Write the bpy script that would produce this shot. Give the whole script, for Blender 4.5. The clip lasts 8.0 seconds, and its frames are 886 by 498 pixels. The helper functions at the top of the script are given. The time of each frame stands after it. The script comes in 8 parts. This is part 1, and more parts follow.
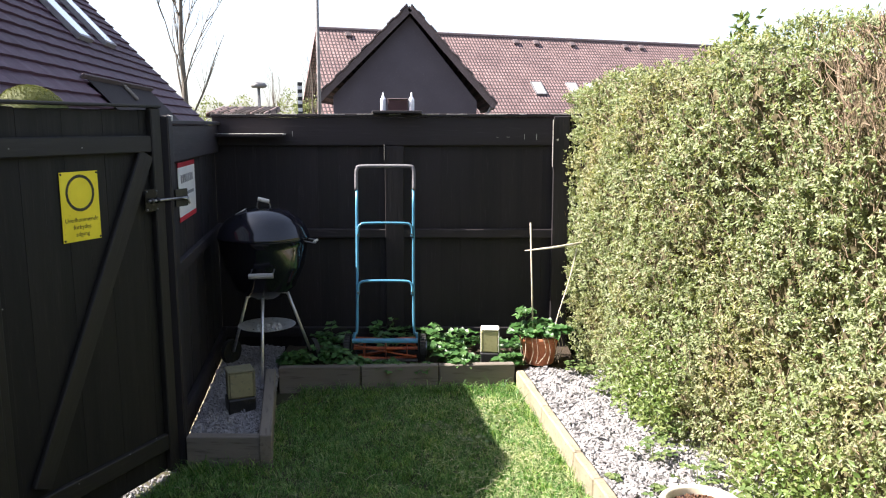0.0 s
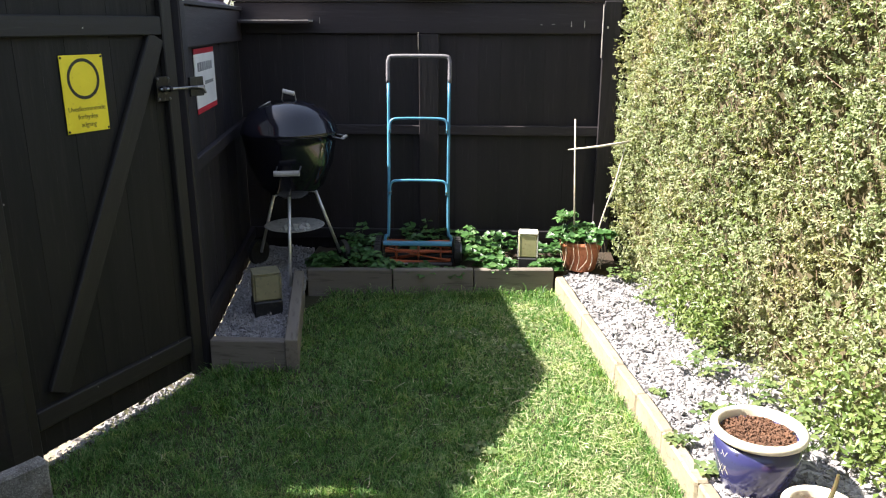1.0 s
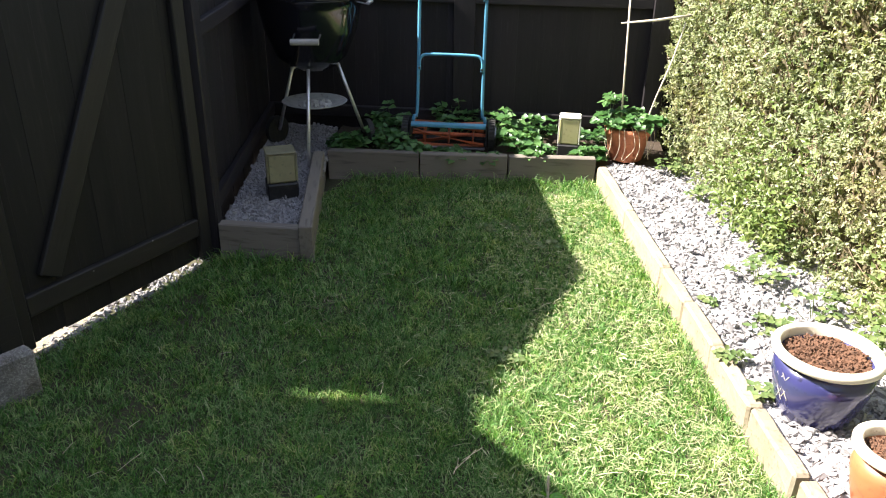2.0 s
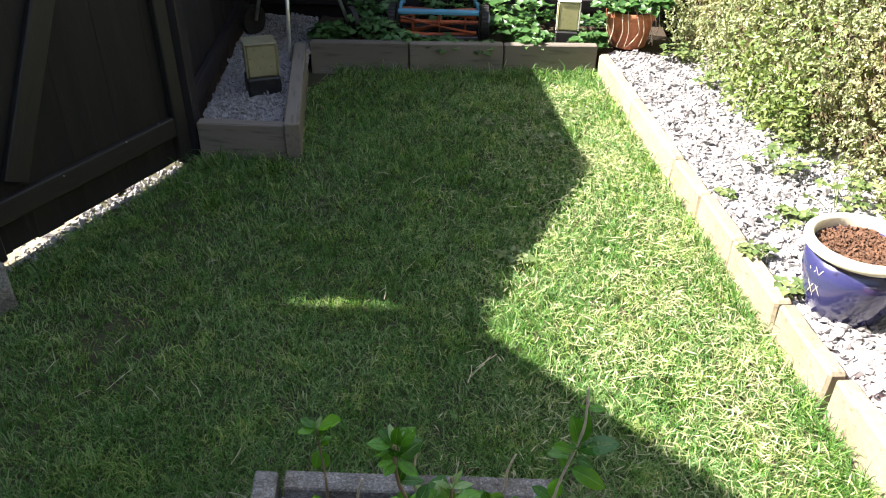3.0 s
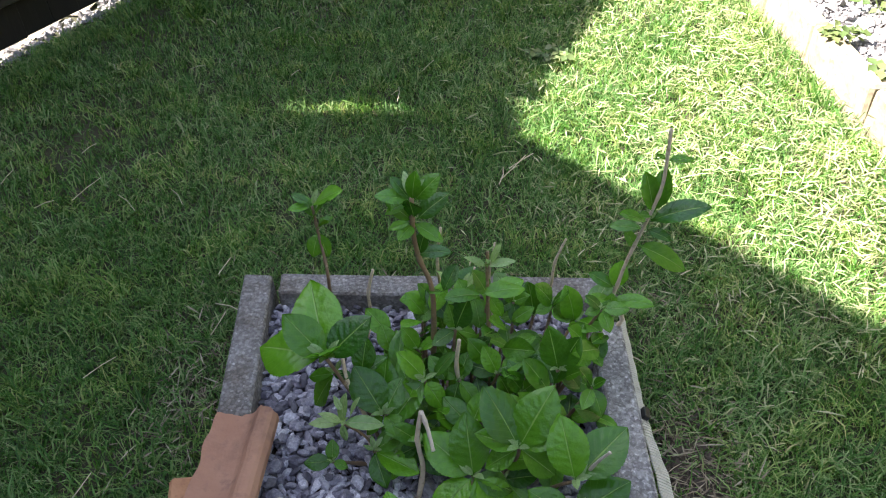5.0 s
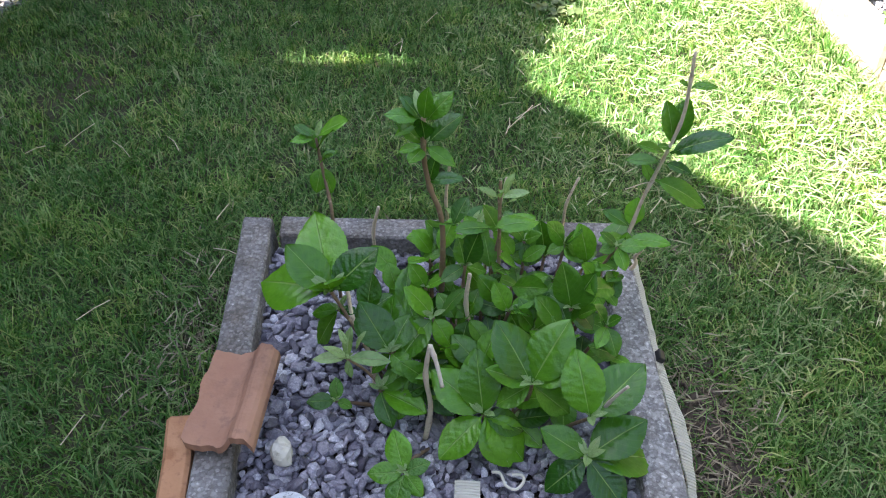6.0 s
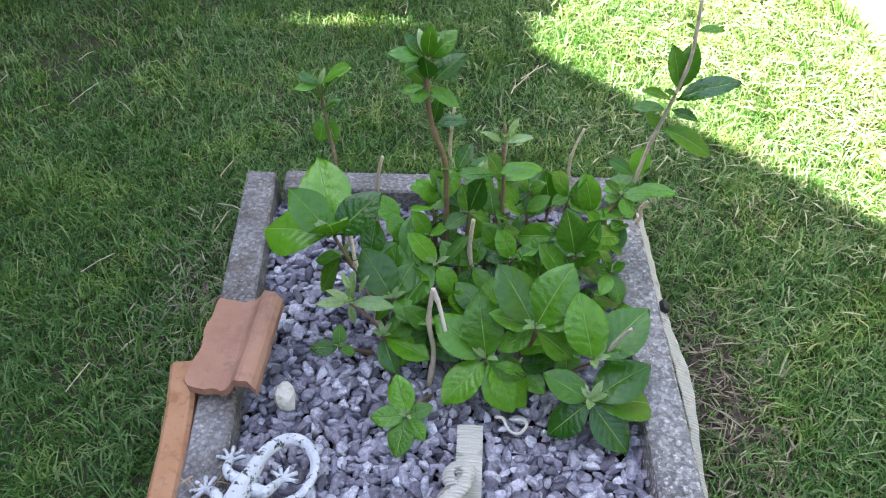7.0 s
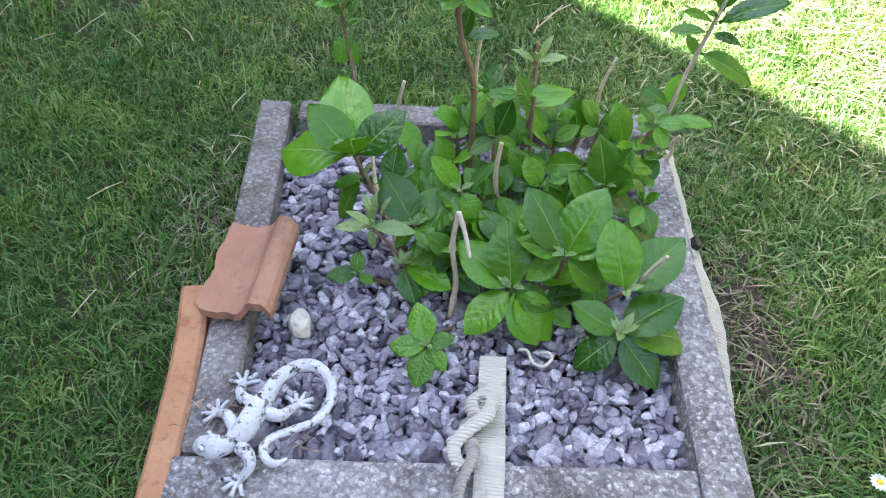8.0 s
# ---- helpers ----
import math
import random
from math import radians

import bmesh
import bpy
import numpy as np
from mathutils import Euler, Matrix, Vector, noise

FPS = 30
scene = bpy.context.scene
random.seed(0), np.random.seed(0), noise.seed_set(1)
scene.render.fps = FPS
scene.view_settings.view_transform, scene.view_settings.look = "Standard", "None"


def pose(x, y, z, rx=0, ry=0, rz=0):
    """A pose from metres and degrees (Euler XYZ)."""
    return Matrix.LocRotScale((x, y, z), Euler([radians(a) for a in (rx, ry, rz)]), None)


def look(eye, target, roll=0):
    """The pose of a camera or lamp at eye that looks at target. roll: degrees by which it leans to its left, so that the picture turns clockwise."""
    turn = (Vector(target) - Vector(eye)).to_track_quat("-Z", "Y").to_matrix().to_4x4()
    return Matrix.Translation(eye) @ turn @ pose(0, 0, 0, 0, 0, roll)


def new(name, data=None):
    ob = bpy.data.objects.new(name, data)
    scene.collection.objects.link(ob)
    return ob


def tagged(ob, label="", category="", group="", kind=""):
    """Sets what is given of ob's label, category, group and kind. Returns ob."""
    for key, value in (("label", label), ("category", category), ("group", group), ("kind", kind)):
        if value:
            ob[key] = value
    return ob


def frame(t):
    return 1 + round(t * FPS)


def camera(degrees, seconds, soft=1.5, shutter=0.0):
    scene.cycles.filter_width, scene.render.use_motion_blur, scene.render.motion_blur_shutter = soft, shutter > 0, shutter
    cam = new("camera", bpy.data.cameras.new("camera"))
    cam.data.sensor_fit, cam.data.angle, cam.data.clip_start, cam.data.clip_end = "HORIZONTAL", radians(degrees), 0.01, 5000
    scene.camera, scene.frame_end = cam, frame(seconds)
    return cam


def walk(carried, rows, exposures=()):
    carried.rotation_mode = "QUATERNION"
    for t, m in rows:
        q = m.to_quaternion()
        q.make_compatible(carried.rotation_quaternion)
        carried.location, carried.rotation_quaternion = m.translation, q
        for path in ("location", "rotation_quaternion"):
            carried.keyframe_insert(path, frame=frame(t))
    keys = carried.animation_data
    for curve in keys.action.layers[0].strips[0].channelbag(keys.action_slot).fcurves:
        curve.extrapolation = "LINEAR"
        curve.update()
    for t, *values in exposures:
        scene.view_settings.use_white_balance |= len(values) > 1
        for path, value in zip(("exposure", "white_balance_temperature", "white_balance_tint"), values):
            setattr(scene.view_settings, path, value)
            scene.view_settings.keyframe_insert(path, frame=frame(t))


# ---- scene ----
cam = camera(60.0, 8.0, 1.1)
PATH = [
    (0, (-0.006, -0.005, 1.393), (-0.003, 1.97, 1.077), 0.0),
    (0.5, (-0.016, 0.066, 1.379), (-0.043, 2.021, 0.96), -0.0),
    (1, (-0.001, 0.225, 1.335), (-0.093, 2.142, 0.771), 0.1),
    (1.5, (0.022, 0.389, 1.296), (-0.08, 2.245, 0.559), 0.8),
    (2, (0.004, 0.506, 1.246), (-0.166, 2.311, 0.401), 1.1),
    (2.2, (-0.005, 0.549, 1.225), (-0.182, 2.332, 0.336), 0.2),
    (3.3, (-0.083, 0.667, 1.123), (-0.164, 2.316, -0.006), 0.4),
    (3.5, (-0.084, 0.696, 1.088), (-0.189, 2.316, -0.08), -1.4),
    (4, (-0.063, 0.74, 0.962), (-0.203, 2.295, -0.288), -3.3),
    (4.5, (-0.071, 0.758, 0.885), (-0.233, 2.293, -0.387), -3.3),
    (4.7, (-0.079, 0.755, 0.868), (-0.237, 2.282, -0.414), -2.6),
    (5.8, (-0.106, 0.754, 0.796), (-0.229, 2.231, -0.547), -0.6),
    (6, (-0.107, 0.744, 0.782), (-0.234, 2.226, -0.555), -0.7),
    (6.5, (-0.105, 0.728, 0.764), (-0.241, 2.189, -0.595), -1.0),
    (7, (-0.103, 0.72, 0.751), (-0.243, 2.171, -0.619), -0.9),
    (7.5, (-0.105, 0.711, 0.733), (-0.234, 2.138, -0.662), -1.0),
    (8, (-0.125, 0.711, 0.691), (-0.266, 2.111, -0.73), 0.3),
]
EXPOSURES = [(0.0, 1.95, 6280, 14), (1.0, 2.13, 6280, 13), (2.0, 2.23, 6300, 13), (3.5, 2.31, 6340, 13), (4.5, 2.51, 6320, 14), (6.0, 2.93, 6140, 16), (8.0, 3.50, 6160, 17)]
TRUE_SIZE = 1.15                      # the plan is drawn at 1 : 1.15
walk(cam, [(t, look(Vector(eye) * TRUE_SIZE, Vector(target) * TRUE_SIZE, roll)) for t, eye, target, roll in PATH], EXPOSURES)

# ---- light ----
SUN_EL, SUN_AZ = 46.5, 268.5          # degrees; azimuth clockwise from +y
world = bpy.data.worlds.new("sky")
scene.world = world
world.use_nodes = True
wn = world.node_tree
wn.nodes.clear()
sky = wn.nodes.new("ShaderNodeTexSky")
sky.sky_type = "NISHITA"
sky.sun_disc = False
sky.sun_elevation = radians(SUN_EL)
sky.sun_rotation = radians(SUN_AZ)
sky.air_density, sky.dust_density, sky.ozone_density = 1.0, 1.5, 1.5
bg = wn.nodes.new("ShaderNodeBackground")
bg.inputs["Strength"].default_value = 0.068
wout = wn.nodes.new("ShaderNodeOutputWorld")
haze = wn.nodes.new("ShaderNodeHueSaturation")      # bright milky spring haze
haze.inputs["Saturation"].default_value, haze.inputs["Value"].default_value = 0.64, 1.15
wn.links.new(sky.outputs[0], haze.inputs["Color"])
wn.links.new(haze.outputs[0], bg.inputs[0])
wn.links.new(bg.outputs[0], wout.inputs[0])

sun_data = bpy.data.lights.new("sun", "SUN")
sun_data.energy, sun_data.angle, sun_data.color = 4.55, radians(0.53), (1.0, 0.925, 0.80)
sun = new("sun", sun_data)
_sd = Vector((math.sin(radians(SUN_AZ)) * math.cos(radians(SUN_EL)), math.cos(radians(SUN_AZ)) * math.cos(radians(SUN_EL)), math.sin(radians(SUN_EL))))
sun.matrix_world = look(_sd * 30, (0, 0, 0))

# ---- helpers of this place ----
def thing(name, x=0.0, y=0.0, z=0.0, turn=0.0, label="", category="", group="", kind=""):
    ob = new(name)
    ob.empty_display_size = 0.05
    ob.matrix_basis = pose(x, y, z, 0, 0, turn)
    return tagged(ob, label, category, group, kind)


def put(name, data, material, parent=None, m=None, label="", smooth=False):
    if material is not None and not data.materials:
        data.materials.append(material)
    if smooth:
        data.polygons.foreach_set("use_smooth", [True] * len(data.polygons))
    ob = new(name, data)
    if parent is not None:
        ob.parent = parent
    if m is not None:
        ob.matrix_basis = m
    return tagged(ob, label)


def part(name, bm, material, parent=None, label="", m=None, smooth=False):
    me = bpy.data.meshes.new(name)
    bm.normal_update()
    bm.to_mesh(me)
    bm.free()
    return put(name, me, material, parent, m, label, smooth)


def block(x0, x1, y0, y1, z0, z1, bevel=0.003, wobble=0.0, cuts=0, seed=0):
    """A chamfered box between two corners; with cuts and wobble its faces are uneven."""
    bm = bmesh.new()
    bmesh.ops.create_cube(bm, size=1)
    for v in bm.verts:
        v.co = Vector(((x0 + x1) / 2 + v.co.x * (x1 - x0), (y0 + y1) / 2 + v.co.y * (y1 - y0), (z0 + z1) / 2 + v.co.z * (z1 - z0)))
    if bevel > 0:
        bmesh.ops.bevel(bm, geom=bm.edges[:], offset=bevel, segments=1, affect="EDGES", profile=0.5)
    if cuts:
        bmesh.ops.subdivide_edges(bm, edges=[e for e in bm.edges if e.calc_length() > 0.06], cuts=cuts, use_grid_fill=True)
    if wobble:
        for v in bm.verts:
            n = noise.noise_vector(v.co * 14 + Vector((seed, seed * 2, 0)))
            v.co += n * wobble
    return bm


def ring_frame(path, i):
    a, b = path[max(i - 1, 0)], path[min(i + 1, len(path) - 1)]
    return (b - a).normalized()


def tube(bm, path, radius, sides=8, caps=True, flat=1.0):
    """Adds a tube along path; radius is a number or one per point. flat squashes it along the ring's second axis."""
    path = [Vector(p) for p in path]
    radii = radius if isinstance(radius, (list, tuple)) else [radius] * len(path)
    t = ring_frame(path, 0)
    u = t.orthogonal().normalized()
    rings = []
    for i, p in enumerate(path):
        t2 = ring_frame(path, i)
        u = (u - t2 * u.dot(t2)).normalized()
        w = t2.cross(u)
        rings.append([bm.verts.new(p + (u * math.cos(2 * math.pi * k / sides) + w * flat * math.sin(2 * math.pi * k / sides)) * radii[i]) for k in range(sides)])
    for a, b in zip(rings, rings[1:]):
        for k in range(sides):
            bm.faces.new((a[k], a[(k + 1) % sides], b[(k + 1) % sides], b[k]))
    if caps:
        bm.faces.new(rings[0][::-1])
        bm.faces.new(rings[-1])
    return bm


def curve_points(pts, n=6):
    """Catmull-Rom points through pts."""
    pts = [Vector(p) for p in pts]
    out = []
    for i in range(len(pts) - 1):
        p0, p1, p2, p3 = pts[max(i - 1, 0)], pts[i], pts[i + 1], pts[min(i + 2, len(pts) - 1)]
        for k in range(n):
            s = k / n
            out.append(0.5 * ((2 * p1) + (p2 - p0) * s + (2 * p0 - 5 * p1 + 4 * p2 - p3) * s * s + (3 * p1 - p0 - 3 * p2 + p3) * s ** 3))
    return out + [pts[-1]]


def lathe(profile, sides=32, bm=None):
    """A turned form from (radius, height) pairs."""
    bm = bm or bmesh.new()
    rings = []
    for r, z in profile:
        if r < 1e-6:
            rings.append([bm.verts.new((0, 0, z))])
        else:
            rings.append([bm.verts.new((r * math.cos(2 * math.pi * k / sides), r * math.sin(2 * math.pi * k / sides), z)) for k in range(sides)])
    for a, b in zip(rings, rings[1:]):
        for k in range(sides):
            k2 = (k + 1) % sides
            if len(a) == 1 and len(b) > 1:
                bm.faces.new((a[0], b[k2], b[k]))
            elif len(b) == 1 and len(a) > 1:
                bm.faces.new((a[k], a[k2], b[0]))
            elif len(a) > 1:
                bm.faces.new((a[k], a[k2], b[k2], b[k]))
    return bm


def fast_mesh(name, verts, faces):
    """A mesh from numpy arrays: verts (n, 3), faces (m, k)."""
    me = bpy.data.meshes.new(name)
    verts = np.asarray(verts, dtype=np.float32).reshape(-1, 3)
    faces = np.asarray(faces, dtype=np.int32)
    m, k = faces.shape
    me.vertices.add(len(verts))
    me.vertices.foreach_set("co", verts.ravel())
    me.loops.add(m * k)
    me.loops.foreach_set("vertex_index", faces.ravel())
    me.polygons.add(m)
    me.polygons.foreach_set("loop_start", np.arange(0, m * k, k, dtype=np.int32))
    me.update(calc_edges=True)
    return me


def turned(n, rng):
    """n random rotation matrices."""
    q = rng.normal(size=(n, 4))
    q /= np.linalg.norm(q, axis=1)[:, None]
    w, x, y, z = q.T
    return np.stack([np.stack([1 - 2 * (y * y + z * z), 2 * (x * y - z * w), 2 * (x * z + y * w)], -1),
                     np.stack([2 * (x * y + z * w), 1 - 2 * (x * x + z * z), 2 * (y * z - x * w)], -1),
                     np.stack([2 * (x * z - y * w), 2 * (y * z + x * w), 1 - 2 * (x * x + y * y)], -1)], 1)


def chips(name, places, size, rng, squash=(1.0, 0.8, 0.5), rough=0.28, flat=0.0):
    """Broken stone chips at the given places, in one mesh."""
    base = np.array([(x, y, z) for x in (-0.72, 0.72) for y in (-0.72, 0.72) for z in (-0.8, 0.8)] + [(1.0, 0, 0.1), (-1.0, 0, -0.1)])
    tri = np.array([(0, 1, 9), (1, 3, 9), (3, 2, 9), (2, 0, 9), (4, 8, 5), (5, 8, 7), (7, 8, 6), (6, 8, 4), (0, 4, 5), (0, 5, 1), (2, 3, 7), (2, 7, 6), (0, 2, 6), (0, 6, 4), (1, 5, 7), (1, 7, 3)])
    n = len(places)
    v = base[None] * (1 + rng.uniform(-rough, rough, (n, len(base), 1))) + rng.uniform(-rough, rough, (n, len(base), 3)) * 0.6
    v = v * (np.array(squash) * rng.uniform(0.75, 1.3, (n, 3)))[:, None, :] * (size * rng.lognormal(0, 0.28, n))[:, None, None] * 0.5
    tilt = turned(n, rng)
    if flat:
        spin = rng.uniform(0, 2 * np.pi, n)
        lean = rng.normal(0, flat, (n, 2))
        zz = np.stack([lean[:, 0], lean[:, 1], np.ones(n)], 1)
        zz /= np.linalg.norm(zz, axis=1)[:, None]
        xx = np.stack([np.cos(spin), np.sin(spin), np.zeros(n)], 1)
        xx -= zz * (xx * zz).sum(1)[:, None]
        xx /= np.linalg.norm(xx, axis=1)[:, None]
        tilt = np.stack([xx, np.cross(zz, xx), zz], 2)
    v = np.einsum("nij,nkj->nki", tilt, v) + np.asarray(places)[:, None, :]
    f = tri[None] + (np.arange(n) * len(base))[:, None, None]
    me = fast_mesh(name, v, f.reshape(-1, 3))
    me.shade_flat()
    return me


def cut_stones(name, places, size, rng, squash=(1.0, 0.8, 0.6), lean=0.5, planes=9, fine=2):
    """Stones with flat broken faces: a fine ball cut off by random planes."""
    bm = bmesh.new()
    bmesh.ops.create_icosphere(bm, subdivisions=fine, radius=1)
    base = np.array([v.co for v in bm.verts])
    tri = np.array([[v.index for v in f.verts] for f in bm.faces])
    bm.free()
    n = len(places)
    out = []
    sp = rng.uniform(0, 2 * np.pi, n)
    ln = rng.normal(0, lean, (n, 2))
    sc = size * rng.lognormal(0, 0.22, n) * 0.5
    sq = np.array(squash) * rng.uniform(0.75, 1.25, (n, 3))
    for i in range(n):
        nn = rng.normal(size=(planes, 3))
        nn /= np.linalg.norm(nn, axis=1)[:, None]
        d = base @ nn.T
        r = np.where(d > 0.05, rng.uniform(0.45, 0.82, planes)[None] / np.maximum(d, 0.05), 9.0).min(1)
        v = base * np.minimum(r, 1.05)[:, None] * sq[i] * sc[i]
        z = np.array([ln[i, 0], ln[i, 1], 1.0])
        z /= np.linalg.norm(z)
        x = np.array([np.cos(sp[i]), np.sin(sp[i]), 0.0])
        x -= z * (x @ z)
        x /= np.linalg.norm(x)
        out.append(v @ np.stack([x, np.cross(z, x), z]) + places[i])
    f = tri[None] + (np.arange(n) * len(base))[:, None, None]
    me = fast_mesh(name, np.concatenate(out), f.reshape(-1, 3))
    me.shade_flat()
    return me


def leaf_cloud(name, places, axes, normals, length, width, rng, fold=0.25):
    """Small folded leaves: each starts at its place and points along its axis."""
    n = len(places)
    a = axes / np.linalg.norm(axes, axis=1)[:, None]
    s = np.cross(normals, a)
    s /= np.linalg.norm(s, axis=1)[:, None] + 1e-9
    nn = np.cross(a, s)
    ln = (length * rng.uniform(0.6, 1.25, n))[:, None]
    wd = (width * rng.uniform(0.7, 1.2, n))[:, None]
    base = np.asarray(places)
    c = base + a * ln * 0.5 - nn * wd * fold
    l = base + a * ln * 0.45 - s * wd * 0.5 + nn * wd * fold * 0.6
    r = base + a * ln * 0.45 + s * wd * 0.5 + nn * wd * fold * 0.6
    t = base + a * ln - nn * ln * 0.12
    v = np.stack([base, l, c, r, t], 1)
    tri = np.array([[0, 2, 1], [0, 3, 2], [1, 2, 4], [2, 3, 4]])
    f = tri[None] + (np.arange(n) * 5)[:, None, None]
    return fast_mesh(name, v, f.reshape(-1, 3))


# ---- materials ----
def nodes_of(name):
    m = bpy.data.materials.new(name)
    m.use_nodes = True
    nt = m.node_tree
    return m, nt, nt.nodes["Principled BSDF"]


def ramp(nt, source, stops):
    r = nt.nodes.new("ShaderNodeValToRGB")
    e = r.color_ramp.elements
    while len(e) < len(stops):
        e.new(0.5)
    for el, (p, c) in zip(e, stops):
        el.position, el.color = p, (*c, 1)
    nt.links.new(source, r.inputs[0])
    return r.outputs[0]


def coords(nt, stretch=(1, 1, 1)):
    tc = nt.nodes.new("ShaderNodeTexCoord")
    oi = nt.nodes.new("ShaderNodeObjectInfo")
    mul = nt.nodes.new("ShaderNodeVectorMath")
    mul.operation = "MULTIPLY_ADD"
    comb = nt.nodes.new("ShaderNodeCombineXYZ")
    for i in range(3):
        nt.links.new(oi.outputs["Random"], comb.inputs[i])
    mul.inputs[1].default_value = (31.0, 17.0, 23.0)
    nt.links.new(comb.outputs[0], mul.inputs[0])
    sc = nt.nodes.new("ShaderNodeVectorMath")
    sc.operation = "MULTIPLY"
    sc.inputs[1].default_value = stretch
    nt.links.new(tc.outputs["Object"], sc.inputs[0])
    nt.links.new(sc.outputs[0], mul.inputs[2])
    return mul.outputs[0], oi.outputs["Random"]


def noise_at(nt, vec, scale, detail=4.0, rough=0.55):
    n = nt.nodes.new("ShaderNodeTexNoise")
    n.inputs["Scale"].default_value, n.inputs["Detail"].default_value, n.inputs["Roughness"].default_value = scale, detail, rough
    nt.links.new(vec, n.inputs["Vector"])
    return n.outputs["Fac"]


def mix_colour(nt, fac, a, b, mode="MIX"):
    mx = nt.nodes.new("ShaderNodeMix")
    mx.data_type, mx.blend_type = "RGBA", mode
    if isinstance(fac, float):
        mx.inputs["Factor"].default_value = fac
    else:
        nt.links.new(fac, mx.inputs["Factor"])
    for key, v in ((6, a), (7, b)):
        if isinstance(v, tuple):
            mx.inputs[key].default_value = (*v, 1)
        else:
            nt.links.new(v, mx.inputs[key])
    return mx.outputs[2]


def surface(name, c1, c2, c3, scale=6.0, fine=70.0, rough=(0.6, 0.85), bump=0.25, bump_scale=120.0, metal=0.0, stretch=(1, 1, 1), spots=0.35, vary=0.25, coat=0.0, edge=0.75):
    """Two-scale stained surface: c1 to c2 in broad patches, c3 in fine spots; vary: brightness from piece to piece."""
    m, nt, p = nodes_of(name)
    vec, rnd = coords(nt, stretch)
    broad = ramp(nt, noise_at(nt, vec, scale), ((0.3, c1), (0.7, c2)))
    spot = ramp(nt, noise_at(nt, vec, fine, 3.0), ((0.5 + 0.5 * (0.5 - spots) * 0.6, (0, 0, 0)), (edge, (1, 1, 1))))
    col = mix_colour(nt, spot, broad, c3)
    shade = nt.nodes.new("ShaderNodeMapRange")
    shade.inputs[3].default_value, shade.inputs[4].default_value = 1 - vary, 1 + vary
    nt.links.new(rnd, shade.inputs[0])
    hsv = nt.nodes.new("ShaderNodeHueSaturation")
    nt.links.new(shade.outputs[0], hsv.inputs["Value"])
    nt.links.new(col, hsv.inputs["Color"])
    nt.links.new(hsv.outputs[0], p.inputs["Base Color"])
    rr = nt.nodes.new("ShaderNodeMapRange")
    rr.inputs[3].default_value, rr.inputs[4].default_value = rough
    nt.links.new(noise_at(nt, vec, scale * 3), rr.inputs[0])
    nt.links.new(rr.outputs[0], p.inputs["Roughness"])
    p.inputs["Metallic"].default_value = metal
    p.inputs["Coat Weight"].default_value = coat
    if bump:
        b = nt.nodes.new("ShaderNodeBump")
        b.inputs["Strength"].default_value, b.inputs["Distance"].default_value = bump, 0.004
        nt.links.new(noise_at(nt, vec, bump_scale, 5.0), b.inputs["Height"])
        nt.links.new(b.outputs[0], p.inputs["Normal"])
    return m


def leaf_surface(name, stops, rough=0.5, glow=0.3, island=True, patch=None):
    """Leaves: a colour for each leaf, with light let through."""
    m, nt, p = nodes_of(name)
    if island:
        src = nt.nodes.new("ShaderNodeNewGeometry").outputs["Random Per Island"]
    else:
        src = nt.nodes.new("ShaderNodeObjectInfo").outputs["Random"]
    col = ramp(nt, src, stops)
    for pt in (patch if isinstance(patch, list) else [patch] if patch else []):
        tc = nt.nodes.new("ShaderNodeTexCoord")
        f = ramp(nt, noise_at(nt, tc.outputs["Object"], pt[0], 3.0), ((pt[1], (0, 0, 0)), (pt[2], (1, 1, 1))))
        col = mix_colour(nt, f, col, mix_colour(nt, 1.0, col, pt[3], "MULTIPLY"))
    nt.links.new(col, p.inputs["Base Color"])
    p.inputs["Roughness"].default_value = rough
    tr = nt.nodes.new("ShaderNodeBsdfTranslucent")
    nt.links.new(mix_colour(nt, 1.0, col, (1.0, 1.0, 0.55), "MULTIPLY"), tr.inputs["Color"])
    ms = nt.nodes.new("ShaderNodeMixShader")
    ms.inputs[0].default_value = glow
    out = nt.nodes["Material Output"]
    nt.links.new(p.outputs[0], ms.inputs[1])
    nt.links.new(tr.outputs[0], ms.inputs[2])
    nt.links.new(ms.outputs[0], out.inputs[0])
    return m


M_SOIL = surface("dark_soil", (0.030, 0.020, 0.013), (0.055, 0.036, 0.022), (0.09, 0.065, 0.04), 5, 90, (0.85, 1.0), 0.8, 90)
M_DRY_SOIL = surface("dry_brown_earth", (0.065, 0.050, 0.036), (0.11, 0.085, 0.062), (0.17, 0.14, 0.105), 20, 110, (0.9, 1.0), 0.8, 120)
M_LAWN_SOIL = surface("lawn_soil", (0.028, 0.034, 0.012), (0.060, 0.048, 0.026), (0.034, 0.050, 0.014), 3, 60, (0.9, 1.0), 0.8, 80)
M_TAR = surface("black_stained_wood", (0.0079, 0.0058, 0.0076), (0.0136, 0.0096, 0.0124), (0.0249, 0.0185, 0.0232), 4, 90, (0.55, 0.85), 0.5, 60, stretch=(1, 1, 0.08), spots=0.2, vary=0.3)
M_TAR_RAIL = surface("black_stained_rail", (0.0118, 0.0085, 0.0109), (0.0199, 0.0144, 0.0181), (0.0361, 0.0275, 0.0335), 4, 90, (0.5, 0.8), 0.5, 60, stretch=(0.08, 1, 1), spots=0.2, vary=0.15)
# bare worn wood; also the lit top of the corner shelf
M_WORN_LIT = surface("worn_and_lit_pale_wood", (0.30, 0.28, 0.26), (0.5, 0.48, 0.45), (0.06, 0.05, 0.05), 30, 120, (0.7, 0.9), 0.4, 90)
